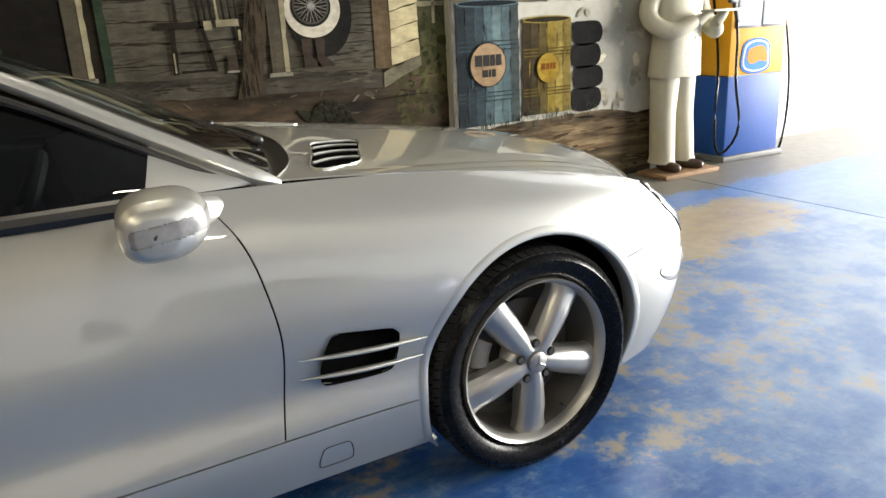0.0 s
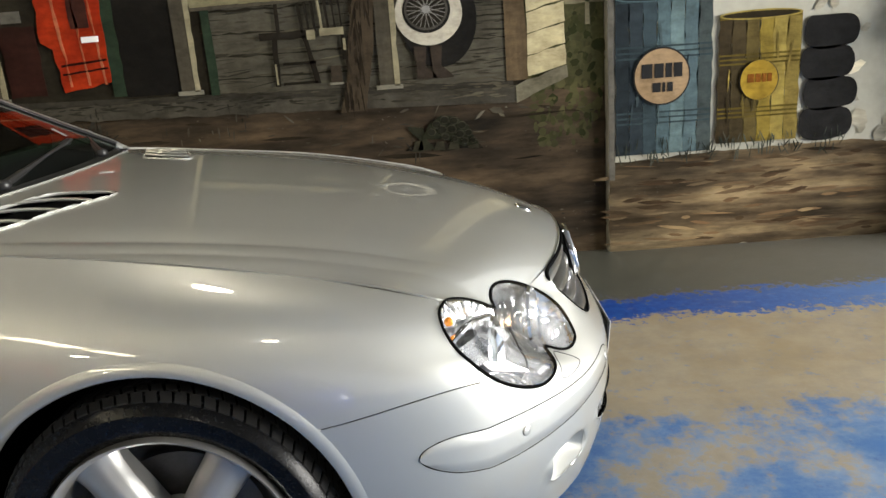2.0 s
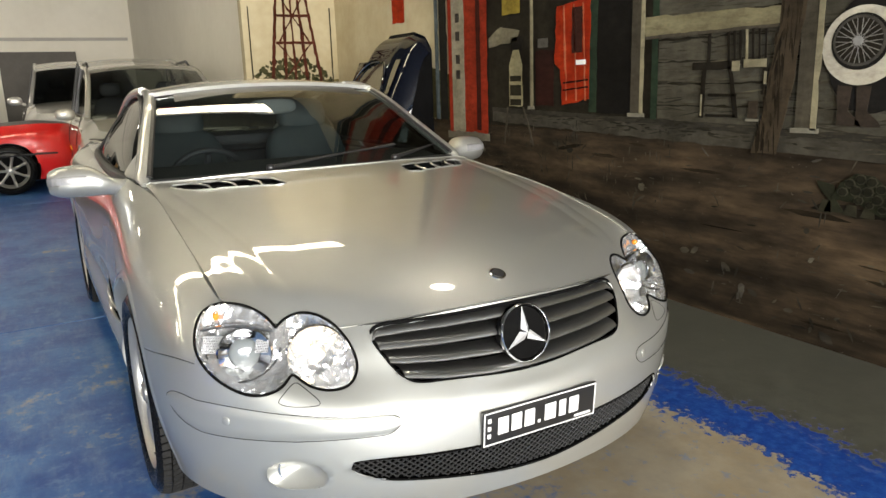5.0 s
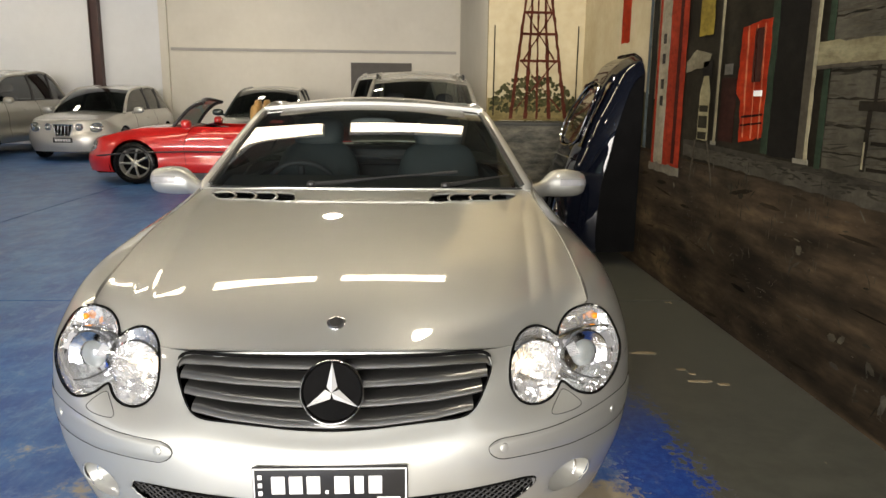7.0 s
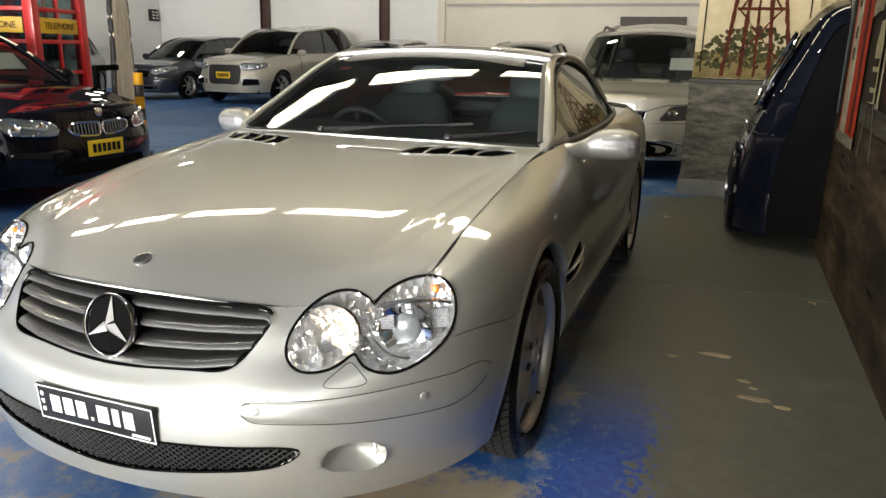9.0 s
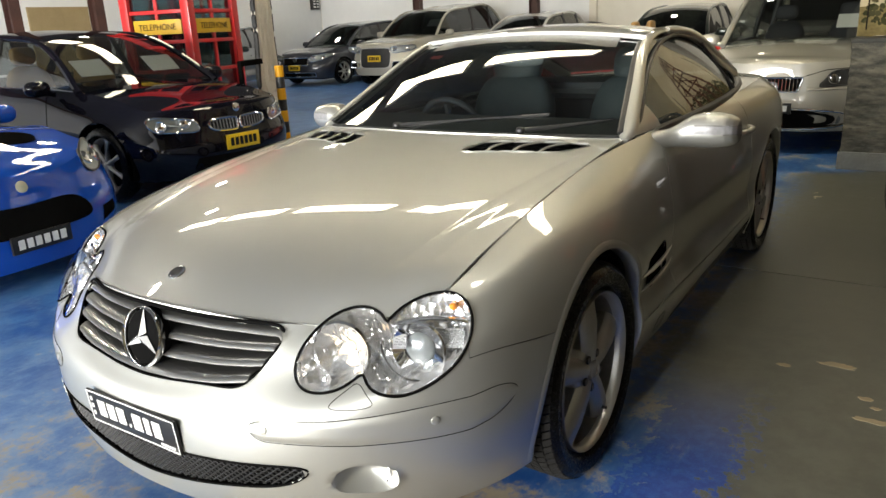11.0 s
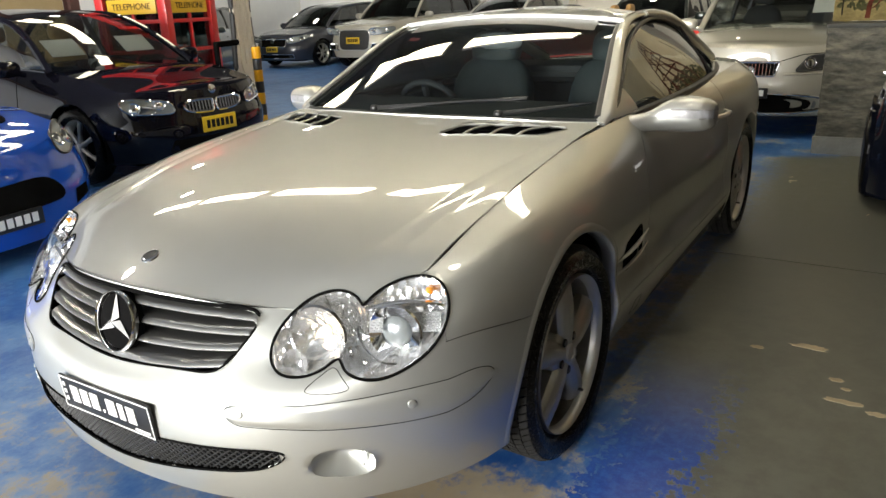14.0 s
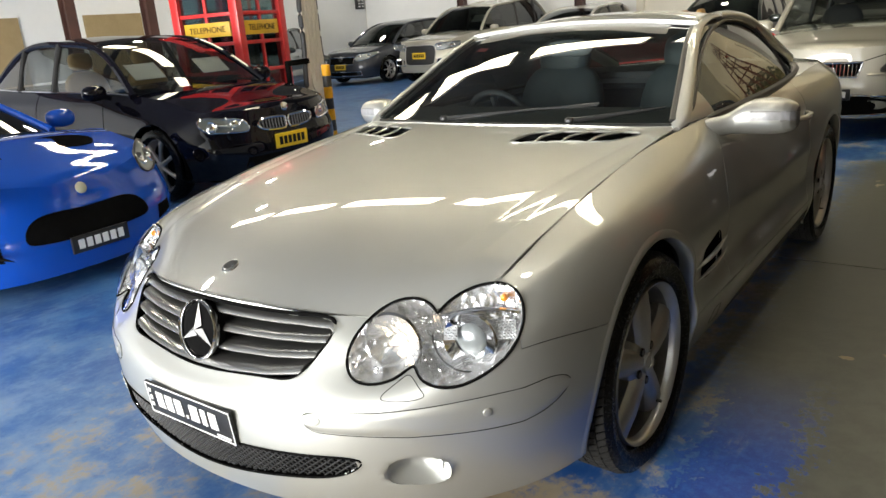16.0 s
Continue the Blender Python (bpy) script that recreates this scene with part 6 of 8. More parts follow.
for s in (1, -1):
    fix = (lambda d: d) if s > 0 else mirrored
    cup = filled(FOG, (FU, FW), FN, -.002, 8, -.05)
    put("fog_recess", *fix(cup), SILVER, roadster)
    put("fog_lamp", *fix(moved(lathe([(0, -.016), (.016, -.017), (.030, -.020)], 28), Matrix.Translation((.752, .612, .322)) @ pose(0, 0, 0, 0, 0, -70))), LIT_FOG, roadster, "lit round fog lamp")
    put("fog_bowl", *fix(moved(lathe([(.030, -.021), (.034, -.012), (.037, -.004), (.0385, .004)], 28), Matrix.Translation((.752, .612, .322)) @ pose(0, 0, 0, 0, 0, -70))), FACETED, roadster, "faceted bright reflector")
    put("fog_ring", *fix(moved(lathe([(.036, -.012), (.038, .004), (.042, .006), (.045, .002), (.046, -.02)], 32), Matrix.Translation((.752, .612, .322)) @ pose(0, 0, 0, 0, 0, -70))), CHROME, roadster)
    c = np.concatenate((11.50 + .32 * (1 - np.cos(np.linspace(.04, math.pi / 2, 22))), steps((11.83, 12, 13, 13.80), 12)[:-1], 13.80 + .19 * np.sin(np.linspace(.0, math.pi / 2, 20))))
    mid_r, wid_r = np.interp(c, (11.50, 11.8, 12, 13, 14), (2.26, 2.18, 2.13, 2.16, 2.21)), np.interp(c, (11.50, 11.8, 12, 13, 14), (.20, .24, .26, .33, .30))
    wid_r = wid_r * np.sqrt(np.clip(1 - np.clip((c - 13.80) / .1905, 0, 1) ** 2, .0009, 1)) * np.sqrt(np.clip(1 - np.clip((11.82 - c) / .3205, 0, 1) ** 2, .0009, 1))
    lo_r, hi_r = mid_r - wid_r, mid_r + wid_r
    strip = []
    for t in np.linspace(0, 1, 7):
        rr = lo_r * (1 - t) + hi_r * t
        strip.append(np.stack([sl_shell.at((a,), (b,))[0, 0] for a, b in zip(c, rr)]))
    strip = np.stack(strip)
    nn = np.stack([normals_of(*sheet(strip, True))]).reshape(strip.shape)
    w = np.minimum(1, np.minimum(np.linspace(0, 1, 7), 1 - np.linspace(0, 1, 7)) * 6)[:, None, None]
    put("rub_strip", *fix(sheet(strip + nn * (.0045 * w - .001), True)), SILVER, roadster, "body-coloured bumper strip with a recessed edge")
    ring = np.concatenate((strip[0], strip[1:-1, -1], strip[-1][::-1], strip[1:-1, 0][::-1]))
    put("strip_groove", *fix(tube(ring, .0011, 5, True)), GAP, roadster)
    for c_, r_ in ((13.84, 2.21), (12.35, 2.18)):
        p0 = sl_shell.at((c_ - .01, c_ + .01), (r_ - .01, r_ + .01))
        nv = np.cross(p0[0, 1] - p0[0, 0], p0[1, 0] - p0[0, 0])
        nv /= np.linalg.norm(nv)
        nv *= np.sign(nv[0])
        put("parking_sensor", *fix(moved(lathe([(0, .0065), (.009, .0065), (.0105, .0058), (.0115, .003), (.0115, -.004)], 20), Matrix.Translation(p0[0, 0]) @ Vector(nv).to_track_quat("Y", "Z").to_matrix().to_4x4())), SILVER, roadster)
    wash = rounded(((.560, .520), (.585, .550), (.594, .558), (.608, .557), (.645, .530), (.648, .522), (.632, .515), (.576, .513)), 48)
    wp, wq = drape(skin, wash, FU, FW, FN)
    put("washer_cover", *fix(tube(wp, .0012, 5, True)), TRIM, roadster)
    # side vent with two fins
    vent_part = empty("side_vent", Matrix(), "dark side vent crossed by two silver fins", "")
    vent_part.parent = roadster
    vy = np.array([(a, np.interp(b, (.43, .57), (.884, .893)), b) for a, b in VENT])
    # near-black backing stands for the shade inside the vent
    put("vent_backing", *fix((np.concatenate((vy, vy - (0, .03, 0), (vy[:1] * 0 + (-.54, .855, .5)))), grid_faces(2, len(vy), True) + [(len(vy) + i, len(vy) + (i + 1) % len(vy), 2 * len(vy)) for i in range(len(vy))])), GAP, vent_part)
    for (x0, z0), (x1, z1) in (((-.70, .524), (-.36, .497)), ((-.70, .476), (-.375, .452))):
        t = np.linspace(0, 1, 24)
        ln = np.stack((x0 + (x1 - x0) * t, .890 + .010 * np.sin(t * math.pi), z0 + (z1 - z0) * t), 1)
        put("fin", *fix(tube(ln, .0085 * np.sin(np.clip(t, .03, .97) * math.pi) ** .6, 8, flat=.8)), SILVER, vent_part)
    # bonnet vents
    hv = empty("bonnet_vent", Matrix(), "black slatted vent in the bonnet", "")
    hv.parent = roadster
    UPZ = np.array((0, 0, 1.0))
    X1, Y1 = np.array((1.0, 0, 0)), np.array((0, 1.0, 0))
    # near-black tray, the shade under the slats put into its colour
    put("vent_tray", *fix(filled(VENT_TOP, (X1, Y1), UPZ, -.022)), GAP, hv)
    p, q = drape(skin, VENT_TOP, X1, Y1, UPZ)
    put("vent_rim", *fix(tube(p - (0, 0, .0015), .0036, 6, True)), SILVER, hv)
    for i in range(3):
        t = (i + .95) / 3.6
        a0, b0 = np.array((-.248, .268)) * (1 - t) + np.array((-.372, .578)) * t, np.array((-.400, .288)) * (1 - t) + np.array((-.522, .628)) * t
        ln = np.linspace(a0, b0, 12)
        ln[:, 1] -= .018 * np.sin(np.linspace(0, math.pi, 12))
        p, q = drape(skin, ln, X1, Y1, UPZ)
        put("vent_slat", *fix(tube(p + (0, 0, .001), .006, 6, flat=.7)), SILVER, hv)
    # mirror
    mirror = empty("door_mirror", Matrix(), "silver door mirror with a clear indicator lens", "")
    mirror.parent = roadster
    my = np.array((.735, .775, .805, .830, .855, .885, .925, .970, 1.010, 1.032, 1.044, 1.047))
    mrow = np.array(((-.84, .868, .062, .050), (-.85, .880, .056, .042), (-.872, .890, .052, .037), (-.90, .897, .056, .042), (-.928, .905, .068, .052), (-.946, .912, .080, .062),
                     (-.955, .915, .086, .066), (-.960, .915, .086, .065), (-.966, .914, .078, .059), (-.972, .913, .064, .049), (-.978, .912, .040, .036), (-.98, .912, .004, .004)))
    my_f = np.interp(np.linspace(0, 11, 89), np.arange(12), my)
    mr = spline_weights(np.arange(12.0), np.linspace(0, 11, 89)) @ mrow
    ang_ = np.linspace(0, 2 * math.pi, 72, endpoint=False)
    sup = lambda a_, e_: np.sign(a_) * np.abs(a_) ** e_
    mx = mr[:, :1] + mr[:, 2:3] * sup(np.cos(ang_), .72) * np.where(np.cos(ang_) > 0, 1.10, .9)
    mz = mr[:, 1:2] + mr[:, 3:4] * sup(np.sin(ang_), .72) * np.where(np.cos(ang_) > 0, 1 - .18 * np.cos(ang_) ** 2, 1)
    mz = mz + .006 * np.clip(np.cos(ang_), 0, 1) * np.clip((my_f[:, None] - .83) / .05, 0, 1)
    mv = np.stack((mx, np.broadcast_to(my_f[:, None], mx.shape), mz), 2)
    ff = [tuple(reversed(q)) for q in grid_faces(89, 72, True)]
    vv = mv.reshape(-1, 3)
    put("housing", *fix((vv, ff)), SILVER, mirror)
    clear, border = [], []
    for q in ff:
        m_ = vv[list(q)].mean(0)
        ez = abs(m_[2] - (.919 + .10 * (m_[0] + .95))) / .015
        ey = np.clip((.905 - m_[1]) / .012 + 1, 0, 9)
        ex = np.clip((-1.022 - m_[0]) / .010 + 1, 0, 9)
        e_ = (ez ** 4 + ey ** 4 + ex ** 4) ** .25
        if (m_[0] > -.95 or m_[1] > 1.015) and e_ < 1.16:
            (clear if e_ < 1 else border).append(q)
    grow_ = lambda k_: np.array((-.955, .96, .915)) + (vv - (-.955, .96, .915)) * k_
    put("indicator_lens", *fix((grow_((1.016, 1.004, 1.0)), clear)), MIRROR_LENS, mirror, "clear indicator lens")
    put("lens_gap", *fix((grow_((1.008, 1.002, 1.0)), border)), BARREL, mirror)
    for i in range(3):
        put("lens_lamp", *fix(blob((-1.004 + .017 * i, 1.041 - .004 * abs(i - 1), .913 + .003 * i), (.006, .006, .010), 2.5, 12, 8)), WHITE_PLASTIC, mirror)
    # door handle
    put("door_handle", *fix(merge(tube(((-1.78, .872, .775), (-1.86, .905, .78), (-1.96, .905, .78), (-2.02, .872, .778)), (.014, .015, .015, .014), 8))), SILVER, roadster)

# ---- seats, wheel, dash ----
for s in (1, -1):
    seat = empty("seat", Matrix(), "grey leather bucket seat with raised headrest", "")
    seat.parent = roadster
    put("cushion", *blob((-1.45, s * .36, .45), (.26, .25, .10), 3), LEATHER, seat)
    put("backrest", *moved(blob((0, 0, 0), (.085, .25, .33), 3.2, 24, 16), Matrix.Translation((-1.80, s * .36, .74)) @ pose(0, 0, 0, 0, -16, 0)), LEATHER, seat)
    put("headrest", *moved(blob((0, 0, 0), (.06, .15, .10), 3), Matrix.Translation((-1.89, s * .36, 1.10)) @ pose(0, 0, 0, 0, -12, 0)), LEATHER, seat)
sw = Matrix.Translation((-1.20, -.36, .83)) @ pose(0, 0, 0, 0, -64, 0)
ring = np.stack((.18 * np.cos(np.linspace(0, 6.283, 40, endpoint=False)), .18 * np.sin(np.linspace(0, 6.283, 40, endpoint=False)), np.zeros(40)), 1)
put("steering_wheel", *moved(merge(tube(ring, .015, 8, True), blob((0, 0, -.02), (.075, .085, .03)), tube(((-.16, 0, 0), (0, 0, -.02), (.16, 0, 0)), .018, 6), tube(((0, -.16, 0), (0, 0, -.02), (0, .16, 0)), .018, 6)), sw), DASH, roadster)
dash_sec = np.array(((-.62, .90), (-.95, .945), (-1.08, .92), (-1.12, .82), (-1.05, .60), (-.95, .45)))
put("dashboard", *sheet(np.stack([np.stack((dash_sec[:, 0] - .05 * (y / .66) ** 2 * 0, np.full(6, y), dash_sec[:, 1] + .0 * y), 1) for y in np.linspace(-.66, .66, 12)])), DASH, roadster)
put("cabin_floor", *box_data((-2.35, -.68, .24), (-.6, .68, .30), .02), DASH, roadster)
put("rear_bulkhead", *box_data((-2.45, -.66, .28), (-2.25, .66, .93), .04), DASH, roadster)
put("roll_bar_cover", *box_data((-2.4, -.55, .90), (-2.05, .55, 1.0), .03), DASH, roadster)
put("rear_view_mirror", *blob((-1.24, .0, 1.175), (.022, .12, .038), 3), surface("mirror_grey", (.24, .25, .25), (.20, .21, .21), 12, .5), roadster)
for y in (-.66, .66):
    put("door_card", *box_data((-2.2, y - .03, .3), (-.75, y + .03, .90), .02), LEATHER, roadster)
# ---- filling pump, statue ----
BLUE = surface("pump_blue", (.008, .075, .31), (.006, .058, .25), 3, .5, bump=.08, bscale=8, spec=.3)
YELLOW = surface("pump_yellow", (.68, .33, .010), (.60, .28, .008), 3, .5, spec=.3)
pump = empty("fuel_pump", pose(4.00, 1.80, 0, 0, 0, -3), "old blue and yellow fuel pump with black hoses", "fuel pump")
put("base", *box_data((-.03, -.03, 0), (.69, .43, .05), .01), surface("pump_base", (.16, .17, .17), (.10, .10, .10), 8, .5), pump)
put("lower_cabinet", *box_data((0, 0, .045), (.65, .40, .715), .018), BLUE, pump, "dented blue lower cabinet")
put("upper_cabinet", *box_data((0, 0, .72), (.65, .40, 1.72), .018), YELLOW, pump)
put("seam", *box_data((.004, .004, .712), (.646, .396, .723)), TRIM, pump, smooth=False)
for x0, x1 in ((.055, .31), (.34, .595)):
    put("window_frame", *box_data((x0 - .02, -.012, 1.10), (x1 + .02, .004, 1.50), .006), TRIM, pump)
    put("window", *box_data((x0, -.018, 1.12), (x1, -.010, 1.48), .004), surface("dial_glass", (.55, .58, .58), (.42, .45, .46), 5, .15, coat=1), pump)
badge = rounded(((.15, .76), (.45, .755), (.47, .86), (.43, .985), (.18, .99), (.13, .88)), 40)
put("badge_plate", *prism(badge, (0, -.001, 0), UX, UZ, -.006), surface("badge_blue", (.03, .16, .55), (.025, .13, .48), 5, .6, spec=.15), pump, smooth=False)
put("badge_border", *prism((badge - badge.mean(0)) * .88 + badge.mean(0), (0, -.0075, 0), UX, UZ, -.002), BAR_WHITE, pump, smooth=False)
put("badge_field", *prism((badge - badge.mean(0)) * .80 + badge.mean(0), (0, -.010, 0), UX, UZ, -.002), surface("badge_sky", (.05, .22, .60), None, 5, .6, spec=.15), pump, smooth=False)
put("badge_shape", *prism(rounded(((.20, .83), (.27, .81), (.35, .83), (.42, .82), (.41, .91), (.36, .95), (.25, .94), (.20, .91)), 30), (0, -.0125, 0), UX, UZ, -.002), surface("badge_orange", (.75, .25, .02), (.68, .20, .02), 6, .6, spec=.15), pump, smooth=False)
t = np.linspace(0, 1, 40)
hose = np.stack((.67 + .13 * np.sin(t * 3.14) ** .7, .10 - .1 * t, 1.45 - 1.42 * t ** .8), 1)
hose2 = curve_at(((-.01, .2, 1.35), (-.03, .12, 1.05), (-.12, .0, .70), (-.14, -.02, .25), (-.10, -.05, .09), (-.04, -.10, .16), (-.03, -.12, .6), (-.03, -.08, 1.15), (-.03, .0, 1.4)), t)
for h in (hose, hose2):
    put("hose", *tube(h, .011, 8), RUBBER, pump)
put("nozzle", *merge(tube(((-.10, -.05, 1.36), (-.05, -.06, 1.30), (-.02, -.08, 1.15)), (.02, .022, .016), 8), box_data((-.12, -.09, 1.30), (-.04, -.05, 1.36), .01)), TRIM, pump)

CREAM = surface("suit_cream", (.52, .49, .37), (.42, .39, .28), 4, .5, bump=.12, bscale=25)


def loft(sections, n=24):
    """A solid of rounded sections: (x, y, z, rx, ry)."""
    a = np.linspace(0, 2 * math.pi, n, endpoint=False)
    rings = []
    for x, y, z, rx, ry in sections:
        c, s_ = np.cos(a), np.sin(a)
        rings.append(np.stack((x + rx * np.sign(c) * np.abs(c) ** .8, y + ry * np.sign(s_) * np.abs(s_) ** .8, np.full(n, z)), 1))
    m = len(rings)
    f = grid_faces(m, n, True) + [tuple(range(n))[::-1], tuple((m - 1) * n + i for i in range(n))]
    return np.concatenate(rings), f


statue = merge(
    loft(((-.115, 0, .06, .085, .12), (-.11, 0, .10, .075, .11), (-.10, .02, .45, .088, .10), (-.085, .02, .80, .105, .115))),
    loft(((.115, 0, .06, .085, .12), (.11, 0, .10, .075, .11), (.10, .02, .45, .088, .10), (.085, .02, .80, .105, .115))),
    loft(((0, .01, .74, .225, .15), (0, .01, .76, .228, .152), (0, .0, 1.0, .205, .145), (0, 0, 1.2, .205, .14), (0, .01, 1.38, .225, .13), (0, .02, 1.47, .14, .09), (0, .02, 1.52, .06, .06), (0, .02, 1.58, .058, .06))),
    loft(((0, .02, 1.55, .06, .07), (0, .01, 1.60, .085, .10), (0, .01, 1.70, .09, .105), (0, .02, 1.78, .07, .085), (0, .02, 1.82, .03, .04))),
    tube(curve_at(((-.22, .02, 1.40), (-.29, .0, 1.18), (-.20, -.14, 1.09), (-.03, -.20, 1.16)), np.linspace(0, 1, 16)), np.interp(np.linspace(0, 1, 16), (0, .5, 1), (.075, .068, .048)), 12),
    tube(curve_at(((.22, .02, 1.40), (.30, .0, 1.18), (.27, -.14, 1.07), (.18, -.22, 1.14)), np.linspace(0, 1, 16)), np.interp(np.linspace(0, 1, 16), (0, .5, 1), (.075, .068, .048)), 12),
    tube(curve_at(((.0, -.20, 1.15), (.06, -.23, 1.19), (.11, -.24, 1.21)), np.linspace(0, 1, 6)), (.045, .042, .036, .03, .022, .012), 10),
    tube(curve_at(((.18, -.22, 1.14), (.22, -.25, 1.19), (.26, -.26, 1.23)), np.linspace(0, 1, 6)), (.045, .042, .036, .03, .022, .012), 10),
    box_data((.02, -.34, 1.215), (.36, -.20, 1.232), .004),
    *[blob((x, -.140, z), (.011, .006, .011), 2, 10, 6) for x in (.05, -.04) for z in (.92, 1.03)])
tagged(put("statue", *moved(statue, pose(3.42, 1.84, .03)), CREAM, None), "life-size cream statue in a suit holding a tray", "statue")
board = empty("statue_board", pose(3.42, 1.82, 0), "small rough brown wooden board under the statue", "board")
put("plank", *box_data((-.30, -.22, 0), (.30, .10, .035), .008), surface("board_brown", (.28, .17, .085), (.18, .10, .05), 9, .7, bump=.3), board)
for s in (-1, 1):
    shoe = blob((0, 0, 0), (.055, .135, .045), 2.4)
    tagged(put("painted_shoe", *moved(shoe, pose(3.42 + s * .115, 1.76, .065, 0, 0, s * 8)), surface("shoe_brown", (.055, .03, .018), (.035, .02, .012), 9, .35), None), "dark brown sculpted shoe on the wooden board", "shoe", "statue shoes")

# ---- half of an old dark car fixed to the mural ----
NAVY = car_paint("navy_gloss", (.003, .004, .008), 0.0, 0.25, .0, ior=1.42)
half_car = empty("half_car", pose(-3.9, 2.05, 0), "glossy dark navy half car body fixed to the mural wall", "car")
prof = np.array(((-.58, .10), (-.60, .25), (-.585, .50), (-.53, .80), (-.47, .95), (-.40, 1.15), (-.32, 1.32), (-.22, 1.52), (-.10, 1.66), (0, 1.70)))
xs = np.linspace(-.85, .60, 40)
shape = np.interp(xs, (-.85, -.70, -.45, .25, .46, .56, .60), (.55, .82, 1.0, 1.0, .93, .78, .55))
top_s = np.interp(xs, (-.85, -.6, -.2, .3, .5, .60), (.62, .85, 1.0, 1.0, .97, .90))
pz = curve_at(np.stack((prof[:, 0], prof[:, 0] * 0, prof[:, 1]), 1), np.linspace(0, 1, 40))
skin_h = np.stack([np.stack((np.full(40, x), pz[:, 0] * s, pz[:, 2] * k), 1) for x, s, k in zip(xs, shape, top_s)])
hd = sheet(skin_h)
hd = cut(hd, XZ, arch(.12, .32, .36))
win = rounded(((-.35, .98), (.22, .97), (.32, 1.05), (.24, 1.40), (.10, 1.47), (-.22, 1.44), (-.42, 1.20)), 60)
hd = cut(hd, XZ, win)
put("body", *flanged(hd, .02), NAVY, half_car)
for i in (0, -1):
    put("end_plate", np.concatenate((skin_h[i], ((xs[i], 0, .1),))), [(j, j + 1, 40) for j in range(39)], GAP, half_car)
put("window", *sheet(np.stack([np.stack((np.full(12, x), np.interp(np.linspace(.95, 1.48, 12), pz[:, 2], pz[:, 0]) + .015, np.linspace(.95, 1.48, 12)), 1) for x in np.linspace(-.45, .45, 12)])), surface("smoked_pane", (.01, .012, .012), None, 5, .08, coat=1), half_car)
wp3 = np.array([(a, np.interp(b, pz[:, 2], pz[:, 0]) - .004, b) for a, b in win])
put("window_trim", *tube(wp3, .008, 6, True), CHROME, half_car)
put("tyre", *moved(lathe([(.17, .07), (.24, .085), (.30, .07), (.325, .03), (.325, -.05), (.30, -.08)], 48), Matrix.Translation((.12, -.52, .326)) @ pose(0, 0, 0, 0, 0, 180)), RUBBER, half_car)
put("wheel_disc", *moved(lathe([(0, .075), (.06, .07), (.13, .045), (.175, .06)], 36), Matrix.Translation((.12, -.52, .326)) @ pose(0, 0, 0, 0, 0, 180)), CHROME, half_car)
put("chrome_strip", *tube(np.stack((np.linspace(-.6, .42, 20), np.full(20, -.535), np.full(20, .86)), 1), .008, 6), CHROME, half_car)
put("inner", *box_data((-.75, -.40, .10), (.50, -.02, .90), .03), GAP, half_car)

# ---- telephone box, trim door, bollard, meter ----
PHONE_RED = surface("phone_red", (.55, .012, .012), (.47, .010, .010), 4, .35, coat=.3)
booth = empty("telephone_box", pose(-4.61, -6.70, 0, 0, 0, 14), "red telephone box with glazed sides and a yellow sign", "telephone box")
W = .46
for sx in (-1, 1):
    for sy in (-1, 1):
        put("corner_post", *box_data((sx * W - .06, sy * W - .06, 0), (sx * W + .06, sy * W + .06, 2.25), .008), PHONE_RED, booth)
put("plinth", *box_data((-W - .07, -W - .07, 0), (W + .07, W + .07, .22), .01), PHONE_RED, booth)
put("roof", *box_data((-W - .08, -W - .08, 2.22), (W + .08, W + .08, 2.5), .04), PHONE_RED, booth)
for i, (dx, dy) in enumerate(((1, 0), (0, 1), (-1, 0), (0, -1))):
    m = Matrix.Rotation(radians(90 * i), 4, "Z")
    for z in (.22, .55, .92, 1.28, 1.64, 2.12):
        put("rail", *moved(box_data((W - .02, -W, z), (W + .03, W, z + (.10 if z in (.22, 2.12) else .045)), .004), m), PHONE_RED, booth)
    put("mullion", *moved(box_data((W - .015, -.02, .22), (W + .025, .02, 2.2), .004), m), PHONE_RED, booth)
    put("pane", *moved(box_data((W - .003, -W, .3), (W + .003, W, 2.15)), m), glass("booth_glass", (.55, .66, .68)), booth, smooth=False)
    sign = put("sign", *moved(box_data((W + .004, -.36, 1.395), (W + .030, .36, 1.570), .004), m), surface("sign_yellow", (.66, .40, .02), (.58, .34, .02), 6, .4), booth)
    font = bpy.data.curves.new("telephone_text", "FONT")
    font.body, font.size, font.align_x, font.align_y, font.extrude = "TELEPHONE", .105, "CENTER", "CENTER", .002
    text = new("sign_text", font)
    font.materials.append(BAR_BLACK)
    text.parent = booth
    text.matrix_local = m @ Matrix.Translation((W + .033, 0, 1.48)) @ pose(0, 0, 0, 90, 0, 90)
put("phone", *box_data((-.35, -.15, 1.0), (-.22, .15, 1.45), .02), TRIM, booth)

BEIGE = surface("trim_beige", (.62, .56, .46), (.52, .46, .37), 4, .6, bump=.15, bscale=60)
leaf = empty("trim_door", pose(-4.37, -4.93, 0, 0, 0, 200), "beige upholstered vehicle door standing upright with a black edge", "door")
lo = rounded(((-.20, .55), (.20, .55), (.215, 1.2), (.20, 1.72), (.10, 1.84), (-.10, 1.84), (-.20, 1.72), (-.215, 1.2)), 60)
put("panel", *moved(prism(lo, (0, 0, 0), UX, UZ, .05), Matrix()), BEIGE, leaf, smooth=False)
edge3 = np.stack((lo[:, 0], np.full(len(lo), .025), lo[:, 1]), 1)
put("rubber_edge", *tube(edge3, .030, 8, True), TRIM, leaf)
